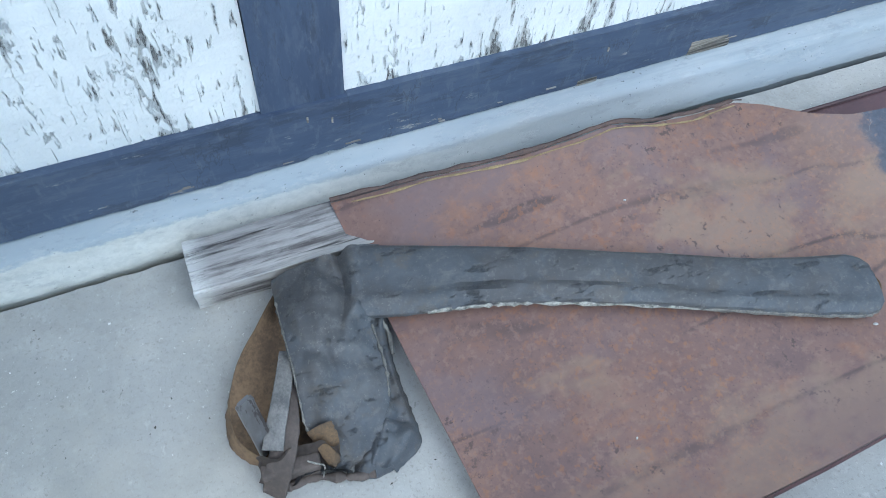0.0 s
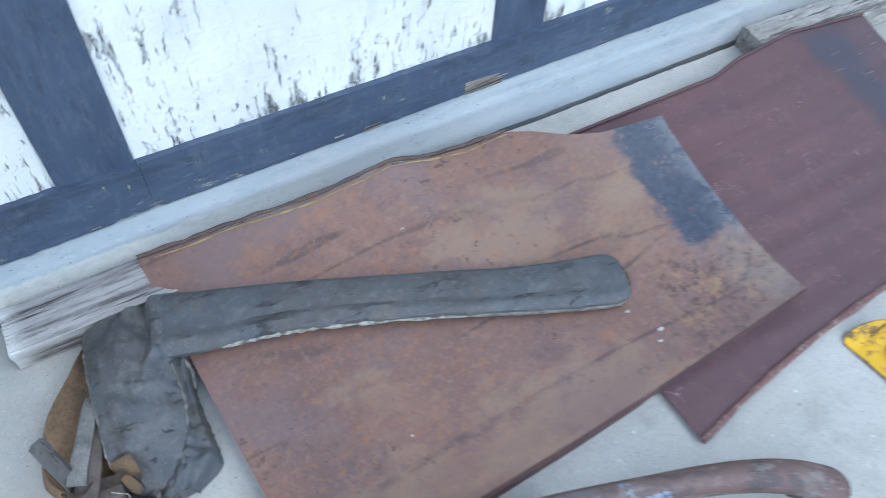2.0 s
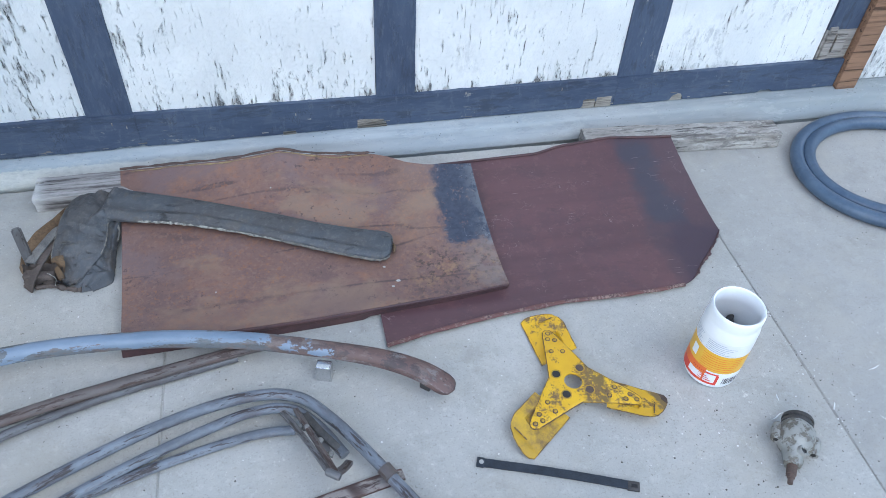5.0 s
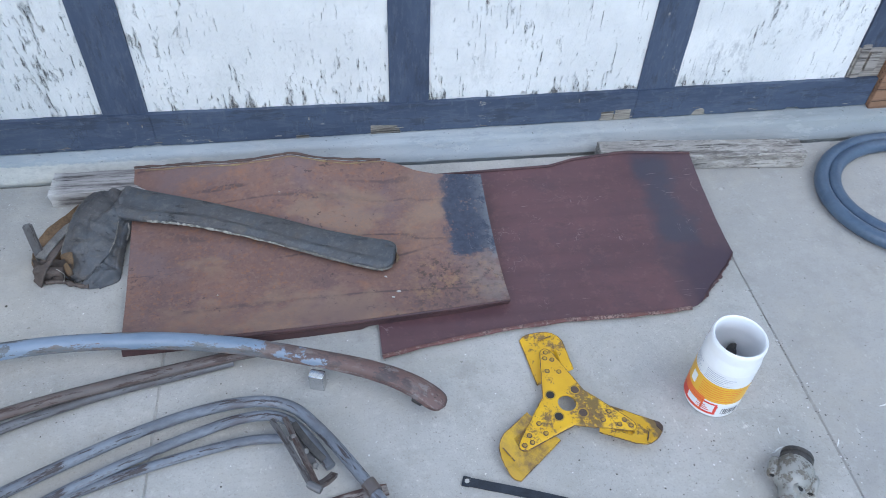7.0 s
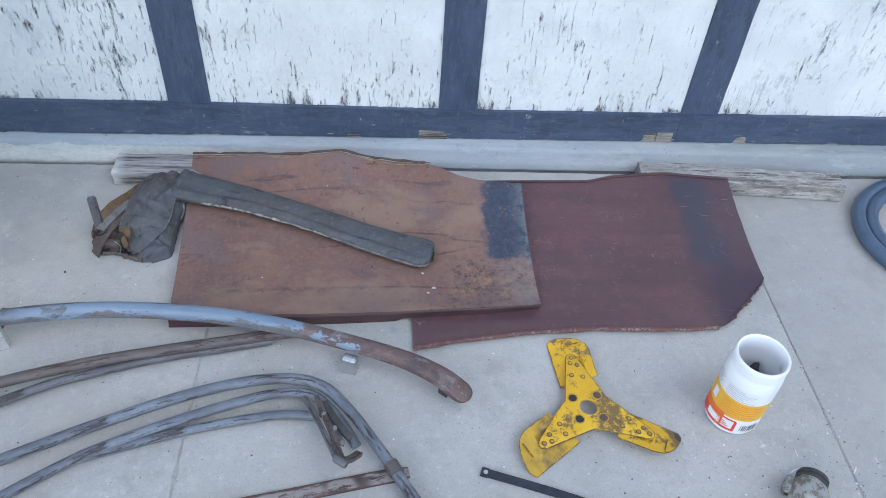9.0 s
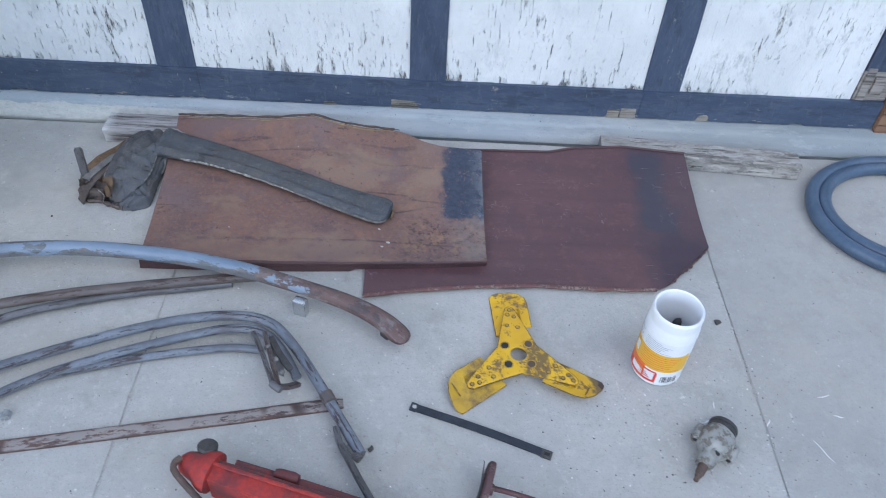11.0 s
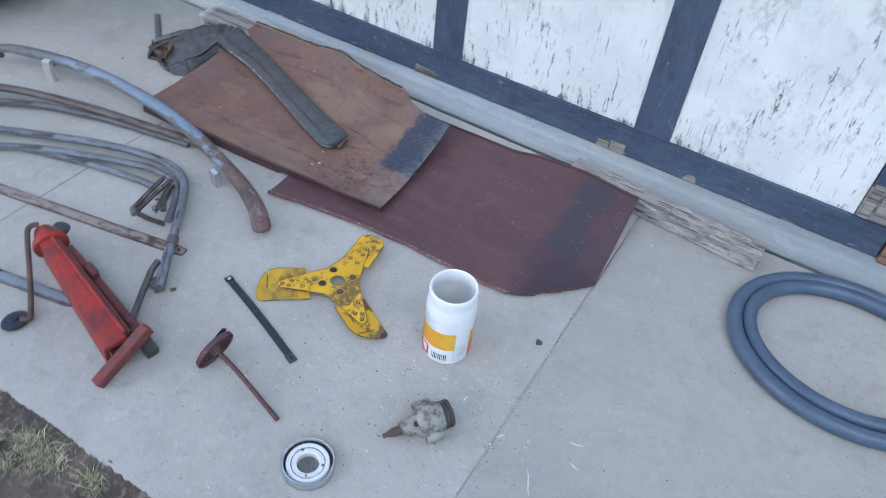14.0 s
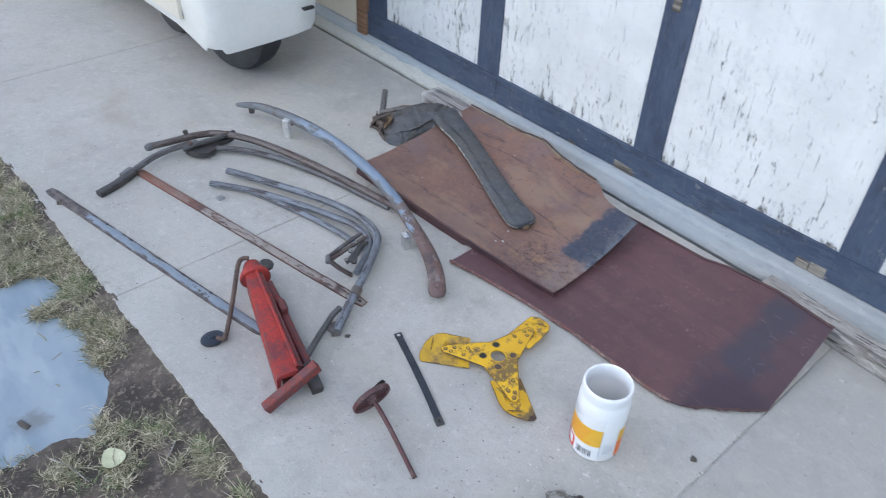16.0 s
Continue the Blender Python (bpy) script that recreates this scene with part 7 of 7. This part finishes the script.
for a, out, r in ((6, 0.0320, 0.0096), (186, 0.0320, 0.0096), (92, 0.0280, 0.0100)):
    EM = QM @ pose(0, 0, 0, 0, 0, a)
    ear = part("ear", lathe([(0.0046, 0.071), (r * 0.82, 0.070), (r, 0.074), (r * 1.06, 0.088), (r * 1.05, 0.099), (r * 0.8, 0.104), (0, 0.1050)], EM @ pose(out, 0, 0), 22), ALU, pump)
    part("hole", lathe([(0.0052, 0.0), (0, 0.0)], EM @ pose(out, 0, 0.0716), 14), HOLE, ear)
    part("ear_rib", box(0.006, out, -r * 0.95, r * 0.95, 0.075, 0.103, 0.004, m=EM), ALU, pump)
BOSS = QM @ pose(0, 0, 0.060) @ pose(0, 0, 0, 0, 0, -62) @ pose(0, 0, 0, 0, 90, 0)
boss = part("boss", lathe([(0.0098, 0.008), (0.0095, 0.020), (0.0082, 0.0225), (0.0056, 0.0220)], BOSS, 18), ALU, pump)
part("hole", lathe([(0.0058, 0.0), (0, 0.0)], BOSS @ pose(0, 0, 0.0205), 14), HOLE, boss)
bm = lathe([(0, 0.113), (0.0240, 0.113), (0.0262, 0.115), (0.0262, 0.119), (0.0240, 0.120), (0.0240, 0.123), (0.0264, 0.124), (0.0264, 0.128), (0.025, 0.131), (0, 0.131)], QM, 44)
for v in bm.verts:
    v.co.z = max(v.co.z, 0.0004)
part("hub_disc", bm, DARK_STEEL, pump, "dark grey grooved hub disc")

# ---- the hose ----
hose_pts = []
for i in range(2 * 20 + 1):
    a = radians(-8 + 18 * i)
    s = i / 40
    rx, ry = 0.264 - 0.064 * s, 0.224 - 0.062 * s
    cx, cy = 1.860 - 0.004 * s, -0.308 + 0.010 * s
    hose_pts.append((cx + rx * math.cos(a) + 0.004 * wob(i, 2), cy + ry * math.sin(a) + 0.004 * wob(i, 5), 0.0166 + 0.0006 * wob(i, 9)))
hose = thing("garden_hose", (1.85, -0.28, 0.0), "coiled thick blue-grey rubber hose lying on the concrete", "hose")
part("coil", tube(hose_pts, 0.0163, 16, steps=5), HOSE, hose)
for p, q in ((hose_pts[0], hose_pts[1]), (hose_pts[-1], hose_pts[-2])):
    dv = (Vector(p) - Vector(q)).normalized()
    part("coupling", lathe([(0, -0.004), (0.0182, -0.004), (0.0188, 0.0), (0.0186, 0.026), (0.015, 0.028), (0.012, 0.024), (0, 0.022)], Matrix.Translation(p) @ dv.to_track_quat("Z", "Y").to_matrix().to_4x4(), 20), DULL_CHROME, hose)


# ---- the small white cart by the wall ----
cart = thing("white_cart", (-1.1, -0.42, 0.0), "small white enamelled utility cart with black tyres, parked by the wall", "cart")


def cart_ring(z, grow):
    """The cart's outline in plan at a height: a rounded nose towards +x, straight sides."""
    out = []
    hw, xn, xb = 0.200 + grow, -0.500 + grow * 0.6, -1.95
    nose = [(xn - 0.060 + 0.060 * math.sin(radians(a)), -hw + 0.060 - 0.060 * math.cos(radians(a))) for a in range(0, 91, 10)]
    for x, y in ((xb, -hw), (-1.5, -hw), (-1.0, -hw), (-0.75, -hw), *nose, (xn + 0.001, -hw * 0.45), (xn, 0.0), (xn - 0.004, hw * 0.45), (xn - 0.018, hw * 0.85), (xn - 0.05, hw), (-0.75, hw), (-1.5, hw), (xb, hw)):
        out.append(Vector((x, y - 0.465, z)))
    return out


bm = bmesh.new()
rings = []
for z, g in ((0.200, -0.020), (0.180, -0.010), (0.177, -0.002), (0.188, 0.004), (0.30, 0.012), (0.50, 0.020), (0.80, 0.022), (0.86, 0.014), (0.88, -0.02)):
    row = cart_ring(z, g)
    for p in row:
        if p.x < -0.72 and z < 0.2:
            p.z += 0.03
        if p.x > -0.56 and p.y < -0.465 - 0.16 and z < 0.19:
            p.z += 0.016
    rings.append([bm.verts.new(p) for p in row])
for r, s in zip(rings, rings[1:]):
    for i in range(len(r)):
        j = (i + 1) % len(r)
        bm.faces.new((r[i], r[j], s[j], s[i]))
bm.faces.new(rings[0][::-1]), bm.faces.new(rings[-1])
cart_body = part("body", bm, CART, cart)
part("side_panel", box(-1.86, -0.66, -0.690, -0.676, 0.255, 0.74, 0.002), CREAM, cart_body, "cream side panel")
part("bumper_slot", box(-0.490, -0.4735, -0.345, -0.305, 0.262, 0.270, 0.002), HOLE, cart_body, "short black slot")
part("side_lamp", box(-1.30, -1.20, -0.698, -0.690, 0.265, 0.33, 0.004), AMBER, cart_body, "amber side reflector")


def wheel(x, y, r, w, turn):
    m = pose(x, y, r, 90, 0, turn)
    tyre = part("tyre", lathe([(r * 0.55, -w * 0.42), (r * 0.80, -w * 0.50), (r * 0.94, -w * 0.44), (r, -w * 0.25), (r, w * 0.25), (r * 0.94, w * 0.44), (r * 0.80, w * 0.50), (r * 0.55, w * 0.42)], m, 48), TYRE, cart, "black rubber tyre")
    part("rim", lathe([(0, -w * 0.30), (r * 0.40, -w * 0.32), (r * 0.57, -w * 0.41), (r * 0.57, w * 0.41), (r * 0.40, w * 0.32), (0, w * 0.30)], m, 32), DARK_STEEL, tyre)


wheel(-0.748, -0.440, 0.152, 0.120, 18)
wheel(-1.16, -0.470, 0.165, 0.10, 0)
wheel(-1.75, -0.520, 0.165, 0.10, 0)
wheel(-1.75, -0.330, 0.165, 0.10, 0)

# ---- small litter ----


def pebble(x, y, r, mat_, z=0.0):
    bm = bmesh.new()
    bmesh.ops.create_icosphere(bm, subdivisions=2, radius=r, matrix=pose(x, y, z + r * 0.55))
    for v in bm.verts:
        v.co.z = z + (v.co.z - z) * 0.75
        v.co += Vector((wob(*(v.co * 160)), wob(*(v.co * 150)), 0.4 * wob(*(v.co * 170)))) * r * 1.3
        v.co.z = max(z, v.co.z)
    return bm


for x, y, r in ((-0.052, -0.923, 0.009), (1.292, -0.643, 0.006), (0.599, -0.963, 0.005), (-0.165, -0.405, 0.0022), (-0.30, -1.265, 0.008)):
    single("pebble", pebble(x, y, r, GRIT), STONE if r == 0.009 else GRIT, (x, y, 0), "flat grey pebble on the concrete" if r == 0.009 else "small dark pebble on the concrete", "pebble", "pebbles")


def scatter(count, seed, size, tall, mat_, name, label):
    rng = random.Random(seed)
    bm = bmesh.new()
    for _ in range(count):
        k = rng.random()
        if k < 0.10:
            x, y = rng.gauss(1.322, 0.004), rng.uniform(-1.28, -0.5)
        elif k < 0.75:
            x, y = rng.uniform(-0.6, 1.9), rng.uniform(-1.27, -0.06)
        else:
            x, y = rng.gauss(1.2, 0.16), rng.gauss(-0.95, 0.12)
        if y > -0.06 or y < EDGE_Y + 0.01:
            continue
        s, a, e = rng.uniform(*size), rng.uniform(0, 6.3), rng.uniform(0.3, 1.0)
        base = [(s, 0), (0, s * e), (-s, 0.1 * s), (0, -s * e)]
        low = [bm.verts.new((x + p * math.cos(a) - q * math.sin(a), y + p * math.sin(a) + q * math.cos(a), 0.0002)) for p, q in base]
        top = bm.verts.new((x, y, tall * s))
        for i in range(4):
            bm.faces.new((low[i], low[(i + 1) % 4], top))
    single(name, bm, mat_, (0.600, -0.716, 0.0), label, "litter", kind="stuff", smooth=False)


scatter(760, 4, (0.0007, 0.0022), 0.7, GRIT, "grit", "scattered dark grit and crumbs on the concrete")
scatter(240, 9, (0.0008, 0.0026), 0.25, FLECK, "paint_flecks", "scattered pale paint flecks on the concrete")

# white streaks of paint scuffed on the path near the pump and hose
rng = random.Random(12)
for x, y, a, l in ((1.215, -0.881, 20, 0.030), (1.190, -0.916, 50, 0.022), (1.415, -0.936, 120, 0.050), (1.455, -0.817, 15, 0.028), (1.470, -0.861, 170, 0.020), (1.330, -0.881, 60, 0.018), (1.235, -0.846, 80, 0.016)):
    pts = [Vector((x + l * s * math.cos(radians(a)) + 0.0025 * wob(s * 2, x * 9), y + l * s * math.sin(radians(a)) + 0.0025 * wob(s * 2, y * 9, 4), 0.0008)) for s in np.linspace(-0.5, 0.5, 9)]
    single("paint_scuff", sweep(pts, [(-0.0009, -0.0006), (0.0009, -0.0006), (0.0006, 0.0002), (-0.0006, 0.0002)], size=lambda s: 0.3 + 1.1 * math.sin(3.1 * s)), FLECK, (x, y, 0.0), "thin pale scuff mark on the concrete", "scuff mark", "scuff marks")

# ---- grass, leaf and twig on the soil ----
rng = random.Random(3)
bm = bmesh.new()


def dense(x, y):
    d = -0.07 + 0.9 * wob(x * 6, y * 8, 6) + 0.9 * wob(x * 14, y * 14, 1) + 1.1 * wob(x * 33, y * 33, 4)
    d += 0.75 * min(1, max(0, (0.36 - x) / 0.2)) * min(1.0, max(0.0, (x + 1.5) / 0.7)) * min(1.0, max(0.25, (y + 1.80 + 0.10 * wob(x * 5, 2)) / 0.30))
    d -= 0.9 * max(0.0, 1 - (EDGE_Y - y) / 0.045) * (1 if x > 0.15 else 0.3)
    return 1.7 * d - 0.22 if soil_height(x, y) > -0.036 else -1


made = 0
for _ in range(40000):
    x, y = rng.uniform(-1.6, 1.9), EDGE_Y - 0.012 - abs(rng.gauss(0, 0.30))
    if y < -2.3 or rng.random() > dense(x, y):
        continue
    z = soil_height(x, y) - 0.002
    lush = rng.uniform(0.6, 1.3)
    for _ in range(rng.randint(9, 26)):
        a, l, w = rng.uniform(0, 6.283), lush * rng.choice((0.7, 1.0, 1.6)) * rng.uniform(0.006, 0.020), rng.uniform(0.0004, 0.0010)
        lean = rng.uniform(0.6, 1.5)
        bend = rng.uniform(-0.9, 0.9)
        dx, dy = math.cos(a), math.sin(a)
        ex, ey = math.cos(a + bend), math.sin(a + bend)
        px, py = -dy * w, dx * w
        x0, y0 = x + rng.gauss(0, 0.007), y + rng.gauss(0, 0.007)
        if y0 > EDGE_Y - 0.006:
            continue
        x1, y1, z1 = x0 + dx * l * 0.5 * lean, y0 + dy * l * 0.5 * lean, z + l * rng.uniform(0.25, 0.5)
        x2, y2, z2 = x1 + ex * l * 0.5 * lean, y1 + ey * l * 0.5 * lean, z + l * rng.uniform(0.10, 0.80)
        v = [bm.verts.new(p) for p in ((x0 - px, y0 - py, z), (x0 + px, y0 + py, z), (x1 + px, y1 + py, z1), (x1 - px, y1 - py, z1), (x2, y2, z2))]
        bm.faces.new(v[:4]), bm.faces.new((v[3], v[2], v[4]))
        made += 1
    if made > 190000:
        break
for _ in range(9000):
    x, y = rng.uniform(-4.5, 4.5), EDGE_Y - 0.05 - abs(rng.gauss(0, 1.1))
    if -1.6 < x < 1.9 and y > -2.2 or y < -4.5 or wob(x * 3, y * 3, 4) < 0.0:
        continue
    z = soil_height(x, y) - 0.003 if y > -2.85 and -2.5 < x < 2.9 else -0.055
    for _ in range(3):
        a, l, w = rng.uniform(0, 6.283), rng.uniform(0.02, 0.06), rng.uniform(0.001, 0.003)
        dx, dy = math.cos(a), math.sin(a)
        v = [bm.verts.new(p) for p in ((x - dy * w, y + dx * w, z), (x + dy * w, y - dx * w, z), (x + dx * l, y + dy * l, z + l * rng.uniform(0.4, 0.9)))]
        bm.faces.new(v)
single("grass", bm, GRASS, (0.2, -1.6, -0.03), "sparse dry yellow-green grass tufts on bare soil", "grass", kind="stuff", smooth=False)


def leaf_at(u, v):
    x, y = 2 * u - 1, 2 * v - 1
    k = math.sqrt(max(0.0, 1 - 0.5 * y * y)), math.sqrt(max(0.0, 1 - 0.5 * x * x))
    x, y = x * k[0] * 0.024, y * k[1] * 0.021 * (1 + 0.2 * x)
    return Vector((0.566 + x, -1.488 + y, soil_height(0.566, -1.488) + 0.012 + 6.0 * (x * x + y * y) + 0.0015 * wob(x * 80, y * 80)))


leaf = thing("leaf", (0.566, -1.488, soil_height(0.566, -1.488)), "round pale yellow-green fallen leaf on the soil", "leaf")
part("blade", grid(14, 14, leaf_at, 0.0006), LEAF, leaf)
part("vein", sweep([Vector((0.545, -1.474, soil_height(0.566, -1.488) + 0.0145)), Vector((0.566, -1.488, soil_height(0.566, -1.488) + 0.0130)), Vector((0.592, -1.492, soil_height(0.566, -1.488) + 0.018))], oval(0.0009, 0.0009, 6)), GRASS, leaf)
for x, y, a, l in ((0.535, -1.56, 20, 0.05), (0.62, -1.40, 130, 0.03), (0.80, -1.42, 70, 0.035), (0.30, -1.36, 15, 0.03)):
    z = soil_height(x, y) + 0.004
    pts = curve([(x - l * math.cos(radians(a)), y - l * math.sin(radians(a)), z), (x, y + 0.004, z + 0.002), (x + l * math.cos(radians(a)), y + l * math.sin(radians(a)), z)], 5)
    single("twig", sweep(pts, oval(0.0014, 0.0014, 6)), STILE_WOOD, (x, y, z), "thin dry twig on the soil", "twig", "twigs")
for x, y, a, l in ((0.135, -1.475, 12, 0.020), (0.235, -1.520, 70, 0.006), (0.090, -1.560, 40, 0.007), (0.300, -1.500, 20, 0.006), (0.215, -1.470, 110, 0.012)):
    pts = curve([(x - l * math.cos(radians(a)), y - l * math.sin(radians(a)), -0.0330), (x, y + 0.002, -0.0322), (x + l * math.cos(radians(a)), y + l * math.sin(radians(a)), -0.0330)], 4)
    single("straw", sweep(pts, oval(0.0013, 0.0008, 6)), GRASS, (x, y, -0.0335), "thin wet straw floating on the puddle", "straw", "floating straws")
float_bits = sweep(curve([(0.345, -1.592, -0.0335), (0.358, -1.590, -0.031), (0.374, -1.583, -0.0325)], 5), slab(0.005, 0.002))
single("wet_bark", float_bits, GRIT, (0.358, -1.590, -0.0335), "dark wet scrap of bark in the puddle", "bark")
